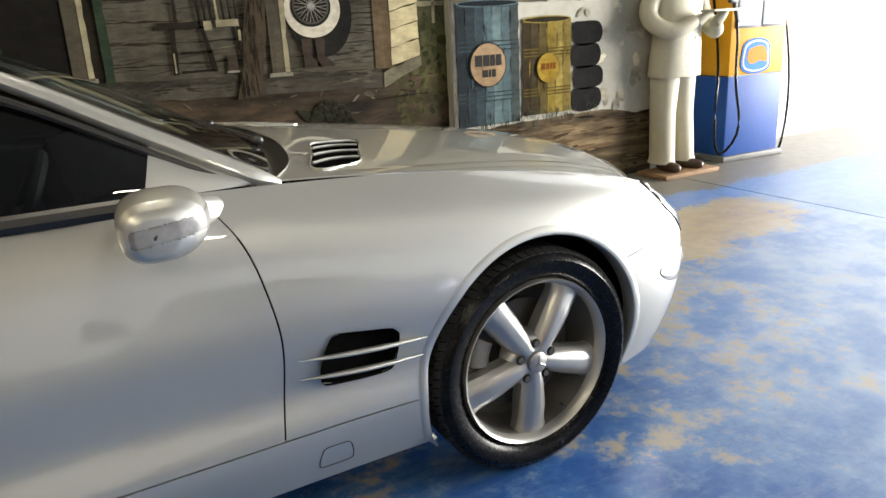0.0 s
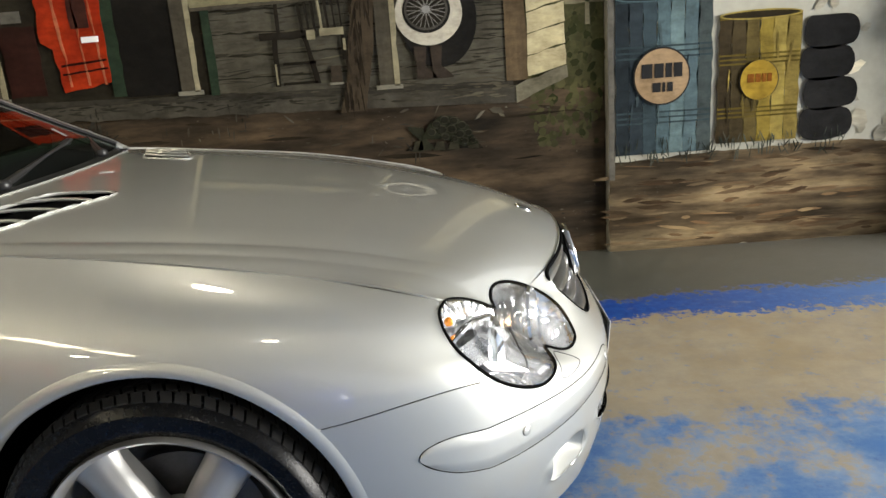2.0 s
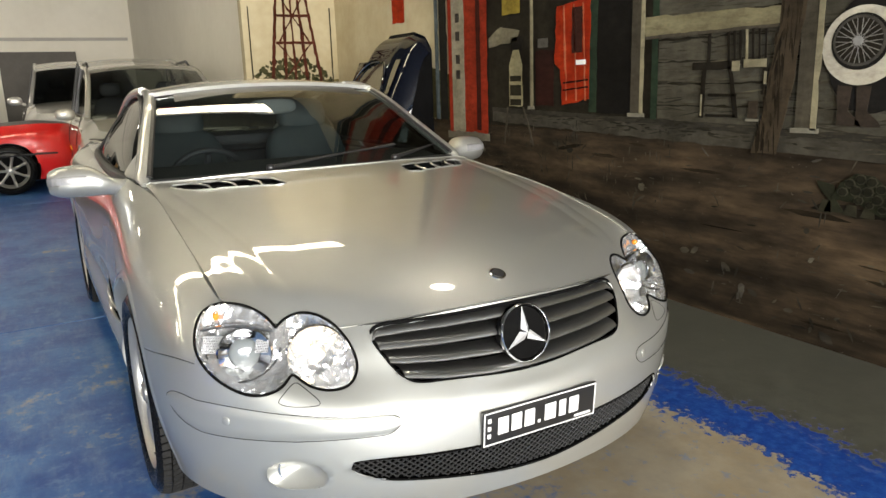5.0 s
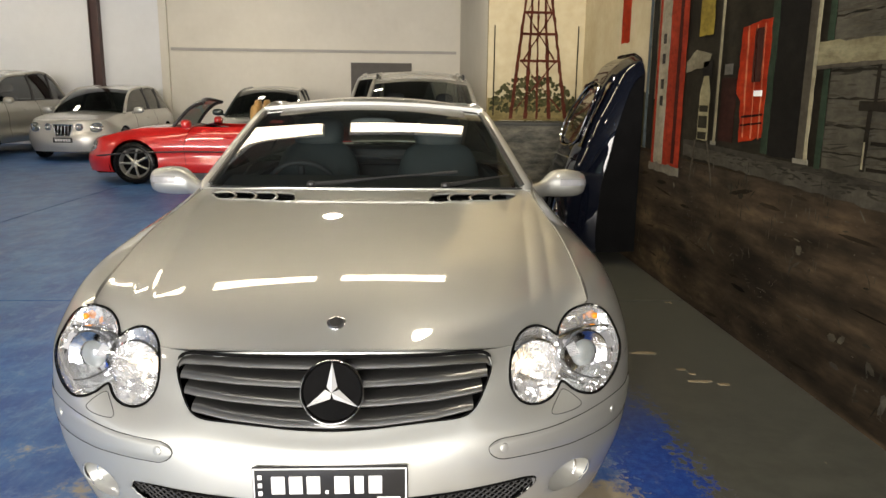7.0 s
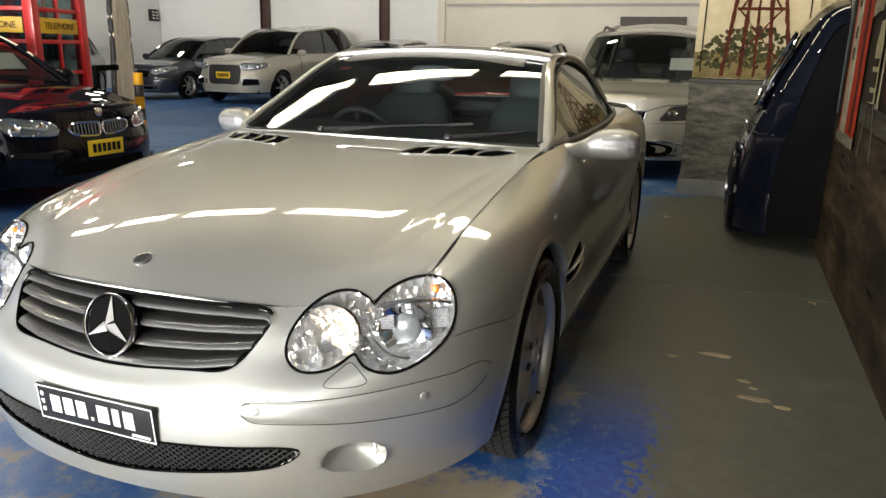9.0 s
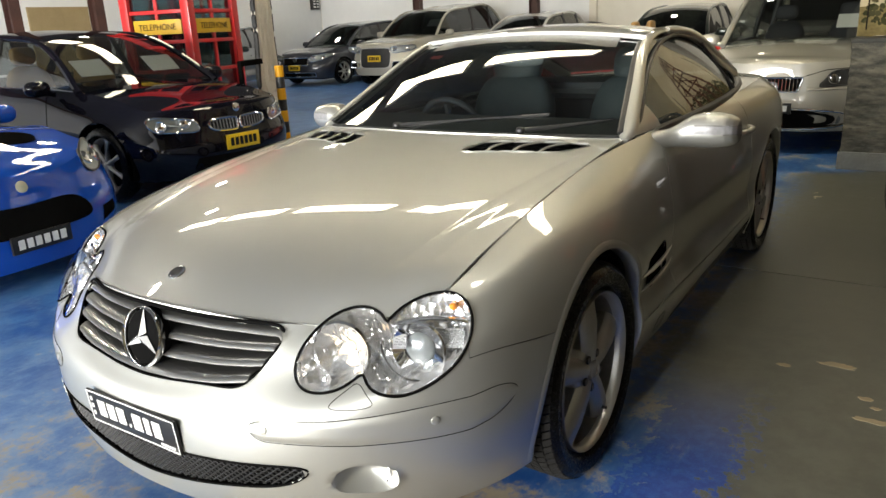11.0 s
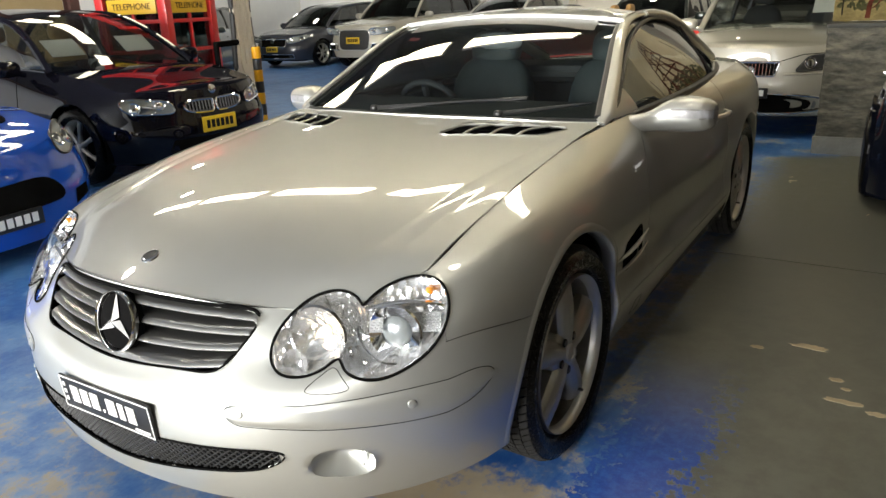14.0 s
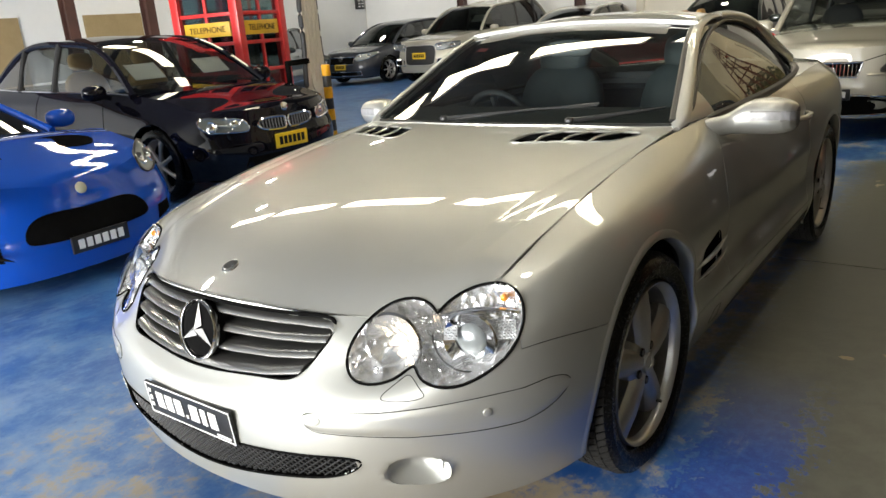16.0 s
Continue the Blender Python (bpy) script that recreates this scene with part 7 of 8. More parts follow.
lo2 = (lo - lo.mean(0)) * (.66, .80) + lo.mean(0) + (0, .04)
put("stitched_welt", *tube(np.stack((lo2[:, 0], np.full(len(lo2), -.004), lo2[:, 1]), 1), .008, 6, True), BEIGE, leaf)
for x in (-.05, .05):
    put("rib", *tube(((x, -.004, .80), (x, -.004, 1.66)), .008, 6), BEIGE, leaf)
put("lower_shell", *prism(rounded(((-.20, .10), (.16, .10), (.215, .30), (.20, .56), (-.20, .56)), 40), (0, .01, 0), UX, UZ, .06), WHITE_PLASTIC, leaf, smooth=False)
put("arm", *box_data((-.72, -.02, 1.02), (-.20, .03, 1.08), .01), GAP, leaf)
put("arm_post", *box_data((-.72, -.02, .10), (-.67, .03, 1.05), .01), GAP, leaf)
put("stand", *box_data((-.72, -.15, 0), (.22, .20, .10), .02), TRIM, leaf)

boll = empty("striped_bollard", pose(-4.16, -4.57, 0), "yellow and black striped safety bollard", "bollard")
for i in range(8):
    put("band", *moved(lathe([(0, .125), (.045, .125), (.05, .12), (.05, .005), (.045, 0), (0, 0)], 20, "z"), Matrix.Translation((0, 0, i * .125))), YELLOW if i % 2 else TRIM, boll)
meter = empty("meter_box", pose(-17.25, -15.99, 2.18, 0, 0, 90), "small dark meter box on the white wall", "meter box")
put("case", *box_data((0, -.17, -.18), (.12, .17, .18), .015), TRIM, meter)
for y in (-.08, .08):
    for z in (-.09, .0, .09):
        put("label_bar", *box_data((.118, y - .05, z - .02), (.126, y + .05, z + .02)), BAR_WHITE, meter, smooth=False)

# ---- parked cars ----
QF = (0, .18, .36, .53, .68, .86, 1.0)


class Spec:
    """Sizes of a parked car, metres, front axle at the origin."""

    def __init__(self, wb, fo, ro, w, wr, clear, slope, tops, cab, zs):
        self.wb, self.fo, self.ro, self.w, self.wr, self.clear, self.slope = wb, fo, ro, w, wr, clear, slope
        self.tops = tops     # heights of tail, quarter, door, cowl, bonnet, corner, nose
        self.cab = cab       # x and half width along the roof rail
        self.zs = zs         # its heights; 0: on the body


def car_wheel(parent, x, y, r, mat):
    s = 1 if y > 0 else -1
    base_ = empty("wheel", pose(x, y, r, 0, 0, 0 if s > 0 else 180), "", "")
    base_.parent = parent
    k = r / .333
    put("tyre", *lathe([(a * k, b) for a, b in ((.235, .03), (.27, .075), (.31, .07), (.331, .05), (.333, -.05), (.31, -.10), (.24, -.10))], 40), RUBBER, base_)
    put("rim", *lathe([(a * k, b) for a, b in ((.05, .0), (.06, .03), (.04, .045), (0, .05))] , 24), mat, base_)
    put("rim_edge", *lathe([(a * k, b) for a, b in ((.20, -.05), (.215, .02), (.236, .045), (.244, .035))], 40), mat, base_)
    for i in range(7):
        a = 2 * math.pi * i / 7
        sp = tube(((.04 * k * math.cos(a), .03, .04 * k * math.sin(a)), (.14 * k * math.cos(a), .035, .14 * k * math.sin(a)), (.225 * k * math.cos(a), .025, .225 * k * math.sin(a))), (.026, .020, .026), 6, flat=.8)
        put("spoke", *sp, mat, base_)
    put("hub_shadow", *lathe([(.0, -.03), (.21 * k, -.03)], 24), GAP, base_)


def parked(name, sp, m, paint_, label, features, glass_mat=None, roof_open=False, plate_mat=None):
    glass_mat = glass_mat or TINTED
    thing = empty(name, m, label, "car")
    src = np.array(SL_ROWS)
    cols = np.arange(17)
    top = np.interp(cols, (0, 3, 6, 8, 10, 12, 16), sp.tops)
    net = np.empty_like(src)
    bx = src[2, :, 0]
    for i in range(7):
        x = bx + (src[i, :, 0] - bx) * sp.slope
        net[i, :, 0] = np.interp(x, (-3.58, -2.56, 0, .975), (-sp.wb - sp.ro, -sp.wb, 0, sp.fo))
        net[i, :, 1] = src[i, :, 1] * sp.w / 1.815
        net[i, :, 2] = sp.clear + (top - sp.clear) * QF[i]
    sh = Shell(net)
    c = steps(tuple(range(17)), 6)
    data = sheet(sh.at(c, steps((0, 1, 2, 3, 4, 5, 6), 5)), True)
    for ax in (0, -sp.wb):
        data = cut(data, XZ, arch(ax, sp.wr, sp.wr + .045, 48))
    data = flanged(data, .02)
    put("body", *merge(data, mirrored(data)), paint_, thing)
    e = sh.at(steps((7.6, 9, 11, 12, 13, 14, 15, 16), 5), (6,))[0]
    tt = np.linspace(1, -1, 21)
    crown = .035
    put("hood", *sheet(np.stack([e * (1, t_, 1) + np.array((0, 0, crown * (1 - t_ * t_)))[None] * np.minimum(1, np.arange(len(e))[::-1] / 8)[:, None] for t_ in tt]), True), paint_, thing)
    e = sh.at(np.linspace(0, 5.6, 24), (6,))[0]
    put("deck", *sheet(np.stack([e * (1, t_, 1) for t_ in tt]), True), paint_ if not roof_open else TRIM, thing)
    for ax in (0, -sp.wb):
        for s in (1, -1):
            car_wheel(thing, ax, s * (sp.w / 2 - .085), sp.wr, ALLOY)
            a = np.linspace(-.3, math.pi + .3, 24)
            rg = np.stack((ax + (sp.wr + .06) * np.cos(a), 0 * a, sp.wr + (sp.wr + .06) * np.sin(a)), 1)
            put("wheel_well", *sheet(np.stack((rg + (0, s * (sp.w / 2 - .03), 0), rg + (0, s * .45, 0)))), GAP, thing)
    put("underbody", *box_data((-sp.wb - sp.ro + .2, -sp.w / 2 + .22, sp.clear - .03), (sp.fo - .25, sp.w / 2 - .22, sp.clear + .25), .03), GAP, thing)
    # cabin
    xs_, hw = np.array(sp.cab).T
    zz = np.array(sp.zs, float)
    ze = sh.at(np.linspace(3, 9, 60), (6,))[0]
    zz[0] = np.interp(xs_[0], ze[:, 0], ze[:, 2])
    if zz[-1] == 0:
        zz[-1] = np.interp(xs_[-1], ze[:, 0], ze[:, 2])
    rail_ = np.stack((xs_, hw, zz), 1)
    kk = np.concatenate(((0,), np.cumsum(np.linalg.norm(np.diff(rail_, axis=0), axis=1))))
    kk /= kk[-1]

    def over(lo, hi, n, lift, fore):
        cc = curve_at(rail_, np.linspace(lo, hi, n))
        q = (1 - tt * tt)[:, None, None]
        li, fo_ = np.interp(np.linspace(0, 1, n), np.linspace(0, 1, len(lift)), lift), np.interp(np.linspace(0, 1, n), np.linspace(0, 1, len(fore)), fore)
        return cc[None] * np.stack((np.ones(21), tt, np.ones(21)), 1)[:, None] + q * np.stack((fo_, 0 * fo_, li), 1)[None]
    ws = over(0, kk[1], 16, (.05, .05), (.12, .10))
    put("windscreen", *sheet(ws, True), GLASS if roof_open else glass_mat, thing)
    belt_ = np.stack((curve_at(rail_, np.linspace(0, 1, 40))[:, 0], np.interp(curve_at(rail_, np.linspace(0, 1, 40))[:, 0], ze[:, 0], ze[:, 1]) - .02, np.interp(curve_at(rail_, np.linspace(0, 1, 40))[:, 0], ze[:, 0], ze[:, 2]) + .002), 1)
    if not roof_open:
        put("roof", *sheet(over(kk[1], kk[3], 24, (.05, .055, .05), (.10, .02, -.03)), True), paint_, thing)
        put("rear_window", *sheet(over(kk[3], 1, 10, (.05, .02), (-.03, -.06)), True), glass_mat, thing)
        for s in (1, -1):
            f = (1, s, 1)
            side = bridge(belt_ * f, curve_at(rail_, np.linspace(0, 1, 40)) * f, 8, (0, s * .02, 0))
            put("side_window", *sheet(side, s > 0), glass_mat, thing)
            put("roof_rail", *tube(curve_at(rail_, np.linspace(0, 1, 50)) * f, np.interp(np.linspace(0, 1, 50), (0, .25, .8, 1), (.035, .03, .035, .05)), 8), paint_, thing)
            for at_ in (.50, .74):
                i = int(at_ * 39)
                put("door_pillar", *tube(np.linspace(belt_[i], curve_at(rail_, (at_,))[0], 5) * f + (0, s * .012, 0), .03, 6), TRIM, thing)
            put("belt_strip", *tube(belt_[2:-2] * f + (0, s * .012, .0), .010, 6), features.get("strip", TRIM), thing)
    else:
        for s in (1, -1):
            put("screen_pillar", *tube(curve_at(rail_, np.linspace(0, kk[1], 12)) * (1, s, 1), .025, 8), TRIM, thing)
        put("screen_header", *tube(over(kk[1] - .002, kk[1], 2, (.05, .05), (.1, .1))[:, 1], .024, 8), TRIM, thing)
    put("cabin_tub", *box_data((xs_[-1] + .1, -sp.w / 2 + .22, sp.clear + .1), (xs_[0] - .1, sp.w / 2 - .22, zz[0] - .28), .03), DASH, thing)
    seat_mat = features.get("seats", DASH)
    for s in (1, -1):
        put("seat", *merge(moved(blob((0, 0, 0), (.09, .24, .34), 3), Matrix.Translation((xs_[1] - .70, s * .36, zz[0] - .10)) @ pose(0, 0, 0, 0, -14, 0)), blob((xs_[1] - .78, s * .36, zz[0] + .33), (.05, .13, .09), 3)), seat_mat, thing)
    put("dashboard", *box_data((xs_[0] - .55, -sp.w / 2 + .25, zz[0] - .35), (xs_[0] - .12, sp.w / 2 - .25, zz[0] - .02), .05), DASH, thing)
    for s in (1, -1):
        mc = np.array((xs_[0] - .28, s * (sp.w / 2 + .06), zz[0] + .06))
        put("door_mirror", *merge(blob(mc, (.07, .11, .07), 2.6), tube((mc + (0, -s * .05, -.03), mc + (0, -s * .15, -.06)), .025, 6)), features.get("mirror", paint_), thing)
        for cc in (5.2, 8.0):
            ln = sh.at((cc,), np.linspace(1, 6, 24))[:, 0] * (1, s, 1)
            put("shut_line", *tube(ln + (0, s * .001, 0), .003, 5), GAP, thing)
        hd_ = sh.at((6.0, 6.35), (4.55,))[0] * (1, s, 1)
        put("door_handle", *tube(hd_ + (0, s * .02, 0), .014, 6), paint_, thing)
    # face of the car: shapes laid on its nose
    sk = sheet(sh.at(steps((9, 12, 14, 16, 18.9), 26), np.linspace(0, 6, 60)))
    tree = BVHTree.FromPolygons([tuple(p) for p in sk[0]], [tuple(map(int, q)) for q in sk[1]])

    def onto(out, lift=.004, shrink=1.0):
        cen_ = out.mean(0)
        pts = []
        for i in range(5):
            p, q = drape(tree, cen_ + (out - cen_) * (1 - i / 4 * .999) * shrink, FU, FW, FN, 3.0)
            pts.append(p + q * lift)
        return np.concatenate(pts), grid_faces(5, len(out), True)
    for lamp in features.get("lamps", ()):
        o = rounded(lamp, 40)
        for s in (1, -1):
            os_ = o * (s, 1) if s > 0 else (o * (-1, 1))[::-1]
            hl = empty("headlamp", Matrix(), "", "")
            hl.parent = thing
            put("lens", *onto(os_, .006), features.get("lens", LAMP_GLASS), hl)
            p, q = drape(tree, os_, FU, FW, FN, 3.0)
            put("bezel", *tube(p + q * .004, .008, 6, True), features.get("bezel", CHROME), hl)
            for off in (-.25, .25):
                cen_ = o.mean(0)
                sp_x = (o[:, 0].max() - o[:, 0].min()) * off
                p1, q1 = drape(tree, np.array((((cen_[0] + sp_x) * s, cen_[1]),)), FU, FW, FN, 3.0)
                rr = min(.055, (o[:, 1].max() - o[:, 1].min()) * .33)
                put("bulb", *moved(lathe([(0, .012), (rr * .5, .010), (rr * .8, .002), (rr, .008), (rr * 1.1, 0)], 18), Matrix.Translation(p1[0]) @ Vector(q1[0]).to_track_quat("Y", "Z").to_matrix().to_4x4()), CHROME, hl)
    for gname, g, gm, rim_m in features.get("grilles", ()):
        o = rounded(g, 48) if len(g) > 4 else np.concatenate([np.linspace(a, b, 10, endpoint=False) for a, b in zip(np.array(g, float), np.roll(np.array(g, float), -1, 0))])
        gr = empty(gname, Matrix(), "", "")
        gr.parent = thing
        put("opening", *onto(o, .004), gm, gr)
        if rim_m:
            p, q = drape(tree, o, FU, FW, FN, 3.0)
            put("rim", *tube(p + q * .006, .010, 6, True), rim_m, gr)
        n_bars = features.get("bars", 0)
        lo_, hi_ = o[:, 0].min(), o[:, 0].max()
        for i in range(n_bars):
            y = lo_ + (hi_ - lo_) * (i + .5) / n_bars
            col_ = np.stack((np.full(12, y), np.linspace(o[:, 1].min(), o[:, 1].max(), 12)), 1)
            col_ = col_[inside(o, col_)]
            if len(col_) > 2 and features.get("bar_on", gname) == gname:
                p, q = drape(tree, col_, FU, FW, FN, 3.0)
                put("grille_bar", *tube(p + q * .008, .006, 5), features.get("bar_mat", CHROME), gr)
    if plate_mat:
        z0, hw_, hh = features["plate"]
        p, q = drape(tree, np.array(((0.0, z0),)), FU, FW, FN, 3.0)
        pl = empty("number_plate", pose(p[0][0] + .012, 0, z0), "", "")
        pl.parent = thing
        put("plate_base", *box_data((-.012, -hw_, -hh), (.004, hw_, hh), .003), plate_mat[0], pl)
        for i in range(6):
            y = -hw_ * .8 + i * hw_ * .28
            put("bar", *box_data((.003, y, -hh * .55), (.0065, y + hw_ * .2, hh * .55)), plate_mat[1], pl, smooth=False)
    if "badge" in features:
        y0, z0, rr, bmat = features["badge"]
        p, q = drape(tree, np.array(((y0, z0),)), FU, FW, FN, 3.0)
        put("nose_badge", *moved(lathe([(0, .008), (rr * .8, .008), (rr, .004), (rr, -.006)], 20), Matrix.Translation(p[0]) @ Vector(q[0]).to_track_quat("Y", "Z").to_matrix().to_4x4()), bmat, thing)
    return thing, sh, tree


YP, WP = (PLATE_YELLOW, BAR_BLACK), (PLATE_BLACK, BAR_WHITE)
CHAMP = car_paint("champagne_lacquer", (.40, .385, .325), 0.5, 0.48)
BLACKP = car_paint("black_lacquer", (.004, .004, .008), 0.0, 0.3, .0, .8, ior=1.45)
BLUEP = car_paint("vivid_blue_lacquer", (.003, .065, .42), 0.1, 0.35, .0)
REDP = car_paint("red_lacquer", (.52, .012, .010), 0.0, 0.3)
GREYP = car_paint("slate_lacquer", (.022, .026, .038), 0.4, 0.35, .3, ior=1.5)
PALEP = car_paint("pale_silver_lacquer", (.55, .54, .50), 0.6, 0.35)
DGREEN = car_paint("dark_green_lacquer", (.02, .03, .026), 0.4, 0.3)
sheet_paper = surface("paper_white", (.82, .82, .80), (.78, .78, .76), 6, .7)


def price_card(sh_tag, thing, at_, turn):
    put("price_card", *moved(box_data((-.003, -.11, -.15), (.003, .11, .15)), Matrix.Translation(at_) @ turn), sheet_paper, thing, smooth=False)


# pale wagon behind the roadster
SMOKED_LENS = surface("smoked_lens", (.035, .035, .035), (.06, .06, .06), 9, .1, .2, coat=1.0)
wagon, sh_, tr_ = parked("estate_car", Spec(wb=2.76, fo=.93, ro=1.05, w=1.86, wr=.335, clear=.22, slope=.55, tops=(1.0, 1.02, 1.0, 1.0, .95, .88, .84),
    cab=((-.35, .78), (-1.05, .66), (-1.8, .64), (-3.35, .62), (-3.75, .70)), zs=(0, 1.50, 1.58, 1.55, 0)), pose(-6.72, .33, 0), CHAMP,
    "champagne estate car with roof rails and a chrome grille",
    dict(lamps=(((.40, .645), (.44, .70), (.49, .765), (.60, .785), (.80, .79), (.84, .74), (.80, .665), (.60, .648)),), grilles=(("grille", ((-.22, .595), (.22, .595), (.26, .725), (-.26, .725)), GAP, CHROME), ("lower_intake", ((-.62, .28), (.62, .28), (.70, .335), (.64, .39), (-.64, .39), (-.70, .335)), GAP, CHROME)),
         bezel=TRIM, lens=SMOKED_LENS, bars=16, bar_on="grille", plate=(.44, .186, .05), badge=(0, .64, .05, CHROME)), glass_mat=glass("wagon_glass", (.50, .53, .51)), plate_mat=WP)
for s in (1, -1):
    put("roof_bar", *tube(((-1.45, s * .62, 1.60), (-1.6, s * .62, 1.65), (-3.2, s * .60, 1.62), (-3.4, s * .60, 1.56)), .018, 6), TRIM, wagon)
    line_ = np.stack((np.linspace(.30, .86, 24), np.linspace(.615, .625, 24)), 1)
    p_, q_ = drape(tr_, line_ * (s, 1), FU, FW, FN, 3.0)
    put("bumper_ledge", *tube(p_ - (.010, 0, .004), .024, 10, flat=.55), CHAMP, wagon)
    p_, q_ = drape(tr_, np.stack((np.linspace(.27, .86, 24), np.interp(np.linspace(0, 1, 24), (0, .3, 1), (.735, .792, .812))), 1) * (s, 1), FU, FW, FN, 3.0)
    put("hood_line", *tube(p_, .004, 6), GAP, wagon)
    put("fog_lamp", *moved(lathe([(0, .01), (.04, .008), (.05, 0)], 16), Matrix.Translation((.80, s * .55, .335)) @ pose(0, 0, 0, 0, 0, -90)), LAMP_GLASS, wagon)
put("price_card", *moved(box_data((-.003, -.14, -.10), (.003, .14, .10)), Matrix.Translation((-.62, .48, 1.20)) @ pose(0, 0, 0, 0, -48, 0)), sheet_paper, wagon, smooth=False)

# black saloon across the aisle
saloon, sh_, tr_ = parked("saloon_car", Spec(wb=2.76, fo=.78, ro=.98, w=1.82, wr=.325, clear=.19, slope=.62, tops=(.98, 1.0, .96, .95, .88, .78, .74),
    cab=((-.40, .76), (-1.18, .60), (-1.75, .58), (-2.75, .58), (-3.35, .66)), zs=(0, 1.36, 1.42, 1.36, 0)), pose(-2.58, -4.28, 0, 0, 0, 90), BLACKP,
    "glossy black saloon car with a yellow number plate",
    dict(lamps=(((.40, .60), (.42, .665), (.58, .705), (.80, .735), (.86, .705), (.80, .635), (.66, .60), (.50, .585)),), grilles=(("kidney", ((.02, .575), (.05, .56), (.25, .575), (.31, .615), (.29, .655), (.06, .665), (.02, .65)), GAP, CHROME), ("kidney", ((-.02, .575), (-.02, .65), (-.06, .665), (-.29, .655), (-.31, .615), (-.25, .575), (-.05, .56)), GAP, CHROME), ("lower_intake", ((-.5, .26), (.5, .26), (.46, .36), (-.46, .36)), GAP, None)),
         bars=9, bar_on="kidney", bar_mat=TRIM, plate=(.455, .186, .065), badge=(0, .745, .04, CHROME), strip=CHROME, seats=surface("tan_leather", (.36, .24, .10), (.28, .18, .07), 8, .5)), glass_mat=glass("saloon_glass", (.46, .49, .48)), plate_mat=YP)
put("price_card", *moved(box_data((-.003, -.16, -.11), (.003, .16, .11)), Matrix.Translation((-.72, .36, 1.12)) @ pose(0, 0, 0, 0, -50, 0)), sheet_paper, saloon, smooth=False)
put("price_card", *moved(box_data((-.003, -.16, -.11), (.003, .16, .11)), Matrix.Translation((-.72, -.40, 1.12)) @ pose(0, 0, 0, 0, -50, 0)), sheet_paper, saloon, smooth=False)

# small blue sports car
sport, sh_, tr_ = parked("sports_car", Spec(wb=2.30, fo=.78, ro=.70, w=1.72, wr=.30, clear=.13, slope=1.0, tops=(.80, .84, .78, .80, .82, .72, .60),
    cab=((-.55, .66), (-1.25, .52), (-1.55, .50), (-1.95, .52), (-2.4, .60)), zs=(0, 1.08, 1.12, 1.06, 0)), pose(-0.10, -3.35, 0, 0, 0, 96), BLUEP,
    "low vivid blue sports car with black bonnet vents",
    dict(lamps=(((.50, .60), (.52, .70), (.60, .76), (.68, .73), (.70, .64), (.62, .57)),), grilles=(("mouth", ((-.40, .36), (-.30, .33), (0, .32), (.30, .33), (.40, .36), (.34, .46), (0, .48), (-.34, .46)), GAP, None), ("side_intake", ((.48, .27), (.66, .30), (.64, .37), (.50, .36)), GAP, None), ("side_intake", ((-.48, .27), (-.50, .36), (-.64, .37), (-.66, .30)), GAP, None)),
         plate=(.285, .186, .05), badge=(0, .585, .035, surface("badge_pale", (.60, .58, .42), None, 5, .3)), bezel=TRIM), plate_mat=WP)
for s in (1, -1):
    vent_o = rounded(((.10, .12), (.28, .14), (.30, .40), (.16, .42)), 30)
    vv = np.array([(a, s * b, 0) for a, b in vent_o])
    e_ = sh_.at(np.linspace(8, 16, 60), (6,))[0]
    vv[:, 2] = np.interp(vv[:, 0], e_[:, 0], e_[:, 2]) + .032
    put("bonnet_vent", np.concatenate((vv, vv - (0, 0, .03))), [tuple(range(30)) if s > 0 else tuple(range(29, -1, -1))] + grid_faces(2, 30, True), GAP, sport, smooth=False)
put("price_card", *moved(box_data((-.003, -.16, -.11), (.003, .16, .11)), Matrix.Translation((-.80, -.30, .97)) @ pose(0, 0, 0, 0, -62, 0)), sheet_paper, sport, smooth=False)

# red open-top car
red_car, sh_, tr_ = parked("convertible_car", Spec(wb=2.62, fo=.90, ro=.90, w=1.74, wr=.315, clear=.18, slope=1.0, tops=(.86, .90, .86, .86, .82, .70, .62),
    cab=((-.55, .66), (-1.0, .56), (-1.1, .56), (-1.2, .56), (-1.3, .58)), zs=(0, 1.22, 1.22, 1.2, 1.18)), pose(-9.45, -3.95, 0, 0, 0, -90), REDP,
    "red open-top car with tan seats", dict(lamps=(((.48, .50), (.50, .60), (.66, .62), (.70, .52)),), seats=surface("tan_seat", (.42, .24, .08), (.34, .19, .06), 6, .5), plate=(.35, .186, .05)), roof_open=True, plate_mat=WP)
for s in (1, -1):
    put("tail_lamp", *blob((-3.42, s * .62, .56), (.06, .14, .06), 3), AMBER, red_car)
    put("rub_strip", *tube(sh_.at(np.linspace(2.4, 12, 60), (2.6,))[0] * (1, s, 1) + (0, s * .004, 0), .014, 6), TRIM, red_car)
for i in range(2):
    put("seat_back", *blob((-1.75, (-.36, .36)[i], .98), (.08, .22, .22), 3), bpy.data.materials["tan_seat"], red_car)

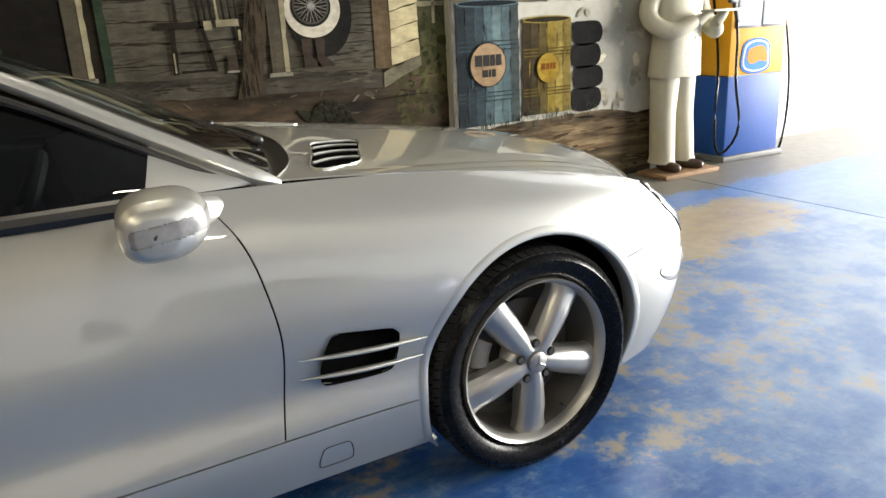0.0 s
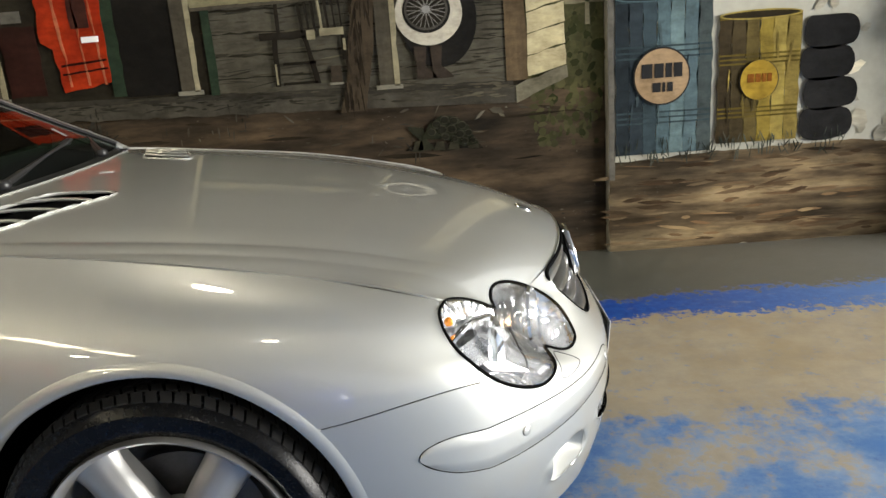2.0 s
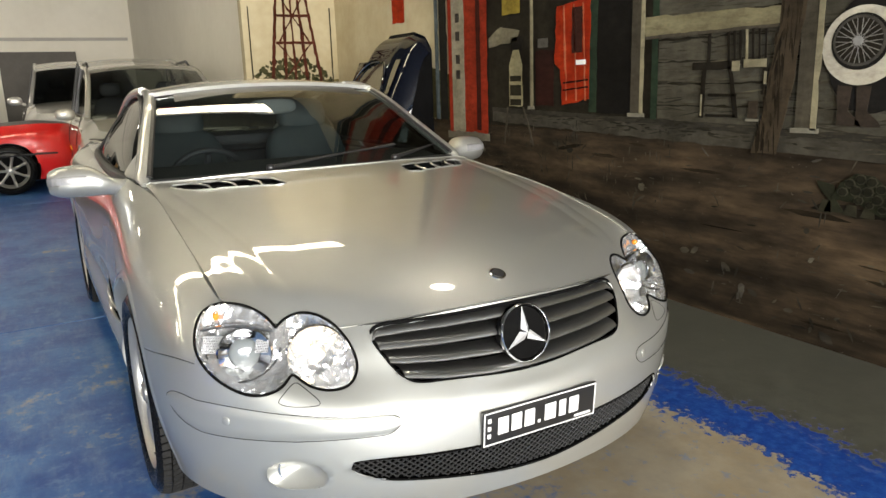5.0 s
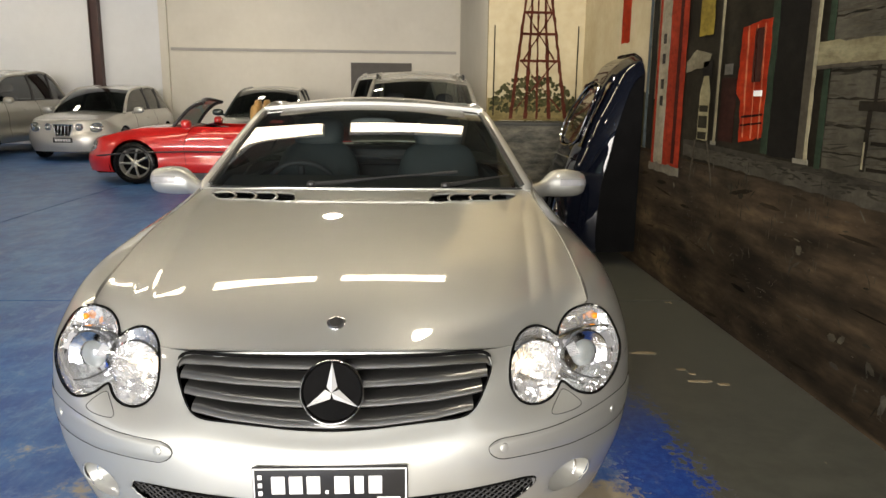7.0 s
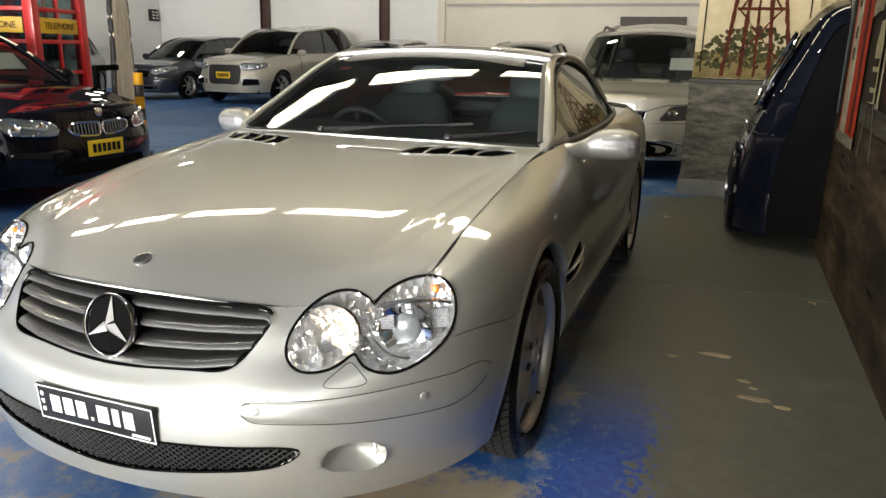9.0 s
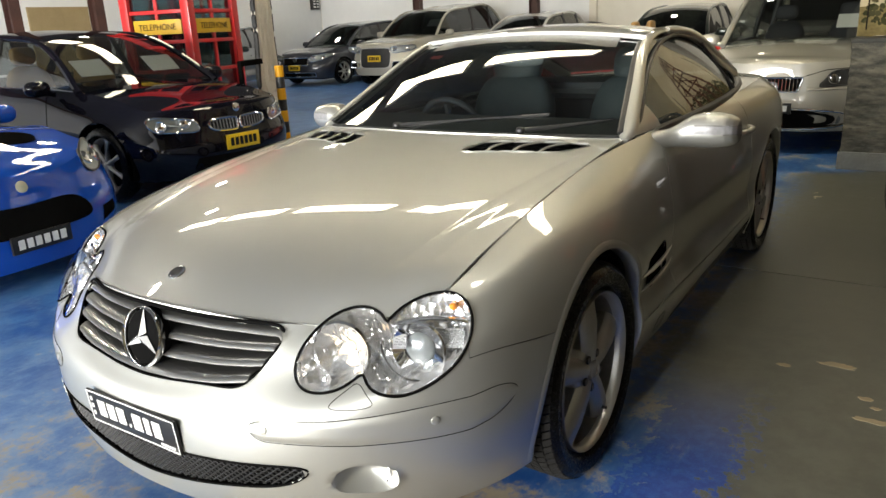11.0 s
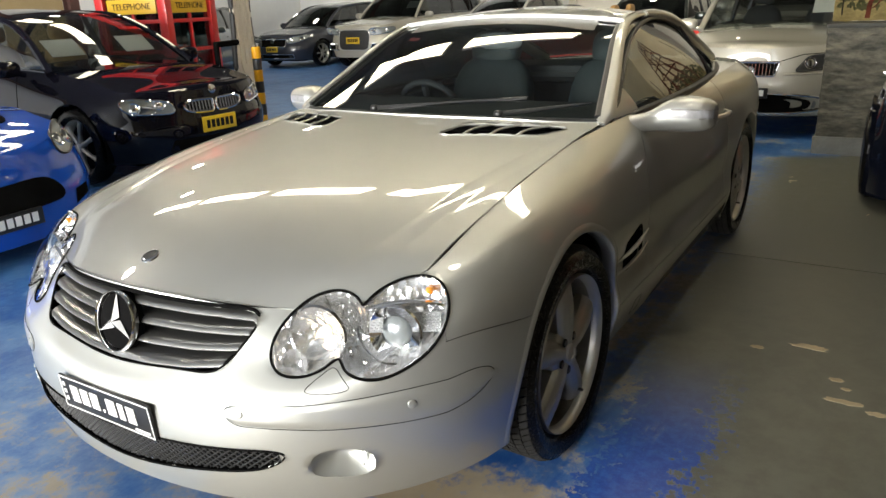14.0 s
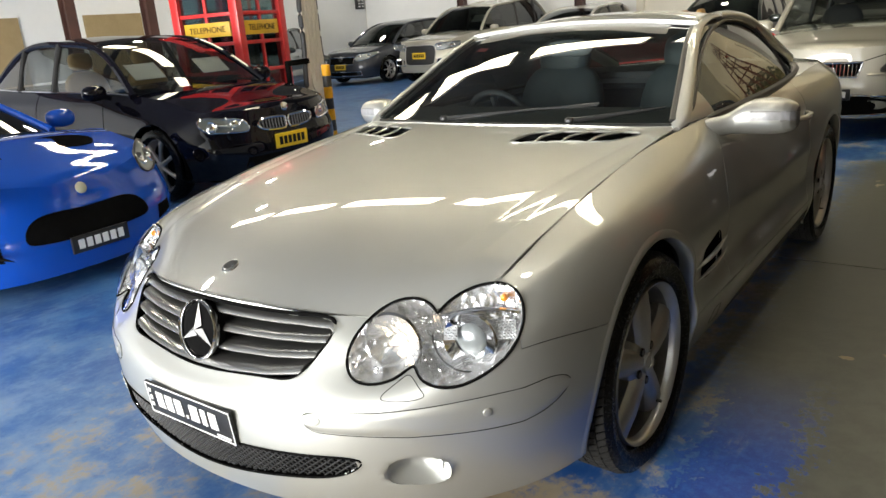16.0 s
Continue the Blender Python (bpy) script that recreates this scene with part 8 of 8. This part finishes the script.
# cars by the end wall
suv_spec = Spec(wb=3.0, fo=.95, ro=1.12, w=1.98, wr=.38, clear=.28, slope=.45, tops=(1.15, 1.18, 1.15, 1.14, 1.08, 1.0, .95),
    cab=((-.45, .84), (-1.25, .70), (-2.0, .68), (-3.5, .66), (-4.0, .76)), zs=(0, 1.64, 1.72, 1.68, 0))
suv, sh_, tr_ = parked("offroad_car", suv_spec, pose(-12.85, -9.35, 0), CHAMP, "large champagne off-road car with a dark framed grille",
    dict(lamps=(((.42, .80), (.44, .90), (.70, .93), (.88, .92), (.86, .84), (.66, .79)),), grilles=(("grille", ((-.36, .46), (0, .45), (.36, .46), (.42, .52), (.44, .70), (.43, .84), (.38, .88), (0, .89), (-.38, .88), (-.43, .84), (-.44, .70), (-.42, .52)), TRIM, ALLOY), ("side_intake", ((.46, .44), (.80, .46), (.78, .58), (.50, .58)), GAP, CHROME), ("side_intake", ((-.46, .44), (-.50, .58), (-.78, .58), (-.80, .46)), GAP, CHROME)),
         bars=0, plate=(.66, .186, .07)), plate_mat=YP)
put("price_card", *moved(box_data((-.003, -.18, -.12), (.003, .18, .12)), Matrix.Translation((-.85, .55, 1.40)) @ pose(0, 0, 0, 0, -50, 0)), sheet_paper, suv, smooth=False)
mid_spec = Spec(wb=2.71, fo=.92, ro=1.08, w=1.82, wr=.325, clear=.19, slope=.65, tops=(1.0, 1.0, .98, .96, .90, .82, .76),
    cab=((-.35, .76), (-1.2, .60), (-1.85, .58), (-2.9, .58), (-3.4, .64)), zs=(0, 1.40, 1.47, 1.40, 0))
mid_face = dict(lamps=(((.45, .62), (.47, .72), (.66, .77), (.82, .78), (.80, .70), (.62, .62)),), grilles=(("grille", ((-.40, .52), (.40, .52), (.42, .70), (-.42, .70)), GAP, CHROME), ("lower_intake", ((-.6, .24), (.6, .24), (.58, .34), (-.58, .34)), GAP, CHROME)),
    bars=0, plate=(.46, .186, .065), badge=(0, .66, .07, CHROME))
grey_car, sh_, tr_ = parked("saloon_car", mid_spec, pose(-12.9, -12.0, 0), GREYP, "slate grey saloon car by the white wall", mid_face, plate_mat=YP)
put("price_card", *moved(box_data((-.003, -.2, -.13), (.003, .2, .13)), Matrix.Translation((-.72, -.38, 1.13)) @ pose(0, 0, 0, 0, -52, 0)), sheet_paper, grey_car, smooth=False)
round_face = dict(lamps=(((.50, .62), (.52, .72), (.60, .75), (.68, .72), (.68, .62), (.60, .58)), ((.24, .64), (.25, .71), (.30, .735), (.36, .71), (.36, .64), (.30, .61))), grilles=(("grille", ((-.13, .50), (.13, .50), (.20, .72), (-.20, .72)), GAP, CHROME),), bars=6, plate=(.42, .186, .05))
parked("coupe_car", mid_spec, pose(-13.3, -6.7, 0), PALEP, "pale silver car with round headlamps", round_face, plate_mat=WP)
parked("offroad_car", suv_spec, pose(-10.75, -.12, 0), PALEP, "pale silver off-road car behind the estate", dict(lamps=round_face["lamps"][:1], grilles=round_face["grilles"], bars=6, plate=(.62, .186, .05)), plate_mat=WP)
parked("coupe_car", mid_spec, pose(-12.2, -2.75, 0, 0, 0, 2), DGREEN, "dark green coupe parked behind the roadster", mid_face, plate_mat=WP)
parked("saloon_car", mid_spec, pose(-10.0, -13.2, 0, 0, 0, 30), DGREEN, "dark green saloon near the white wall", mid_face, plate_mat=YP)
parked("hatchback_car", mid_spec, pose(-7.4, -10.8, 0, 0, 0, 60), PALEP, "pale silver car behind the telephone box", mid_face, plate_mat=YP)
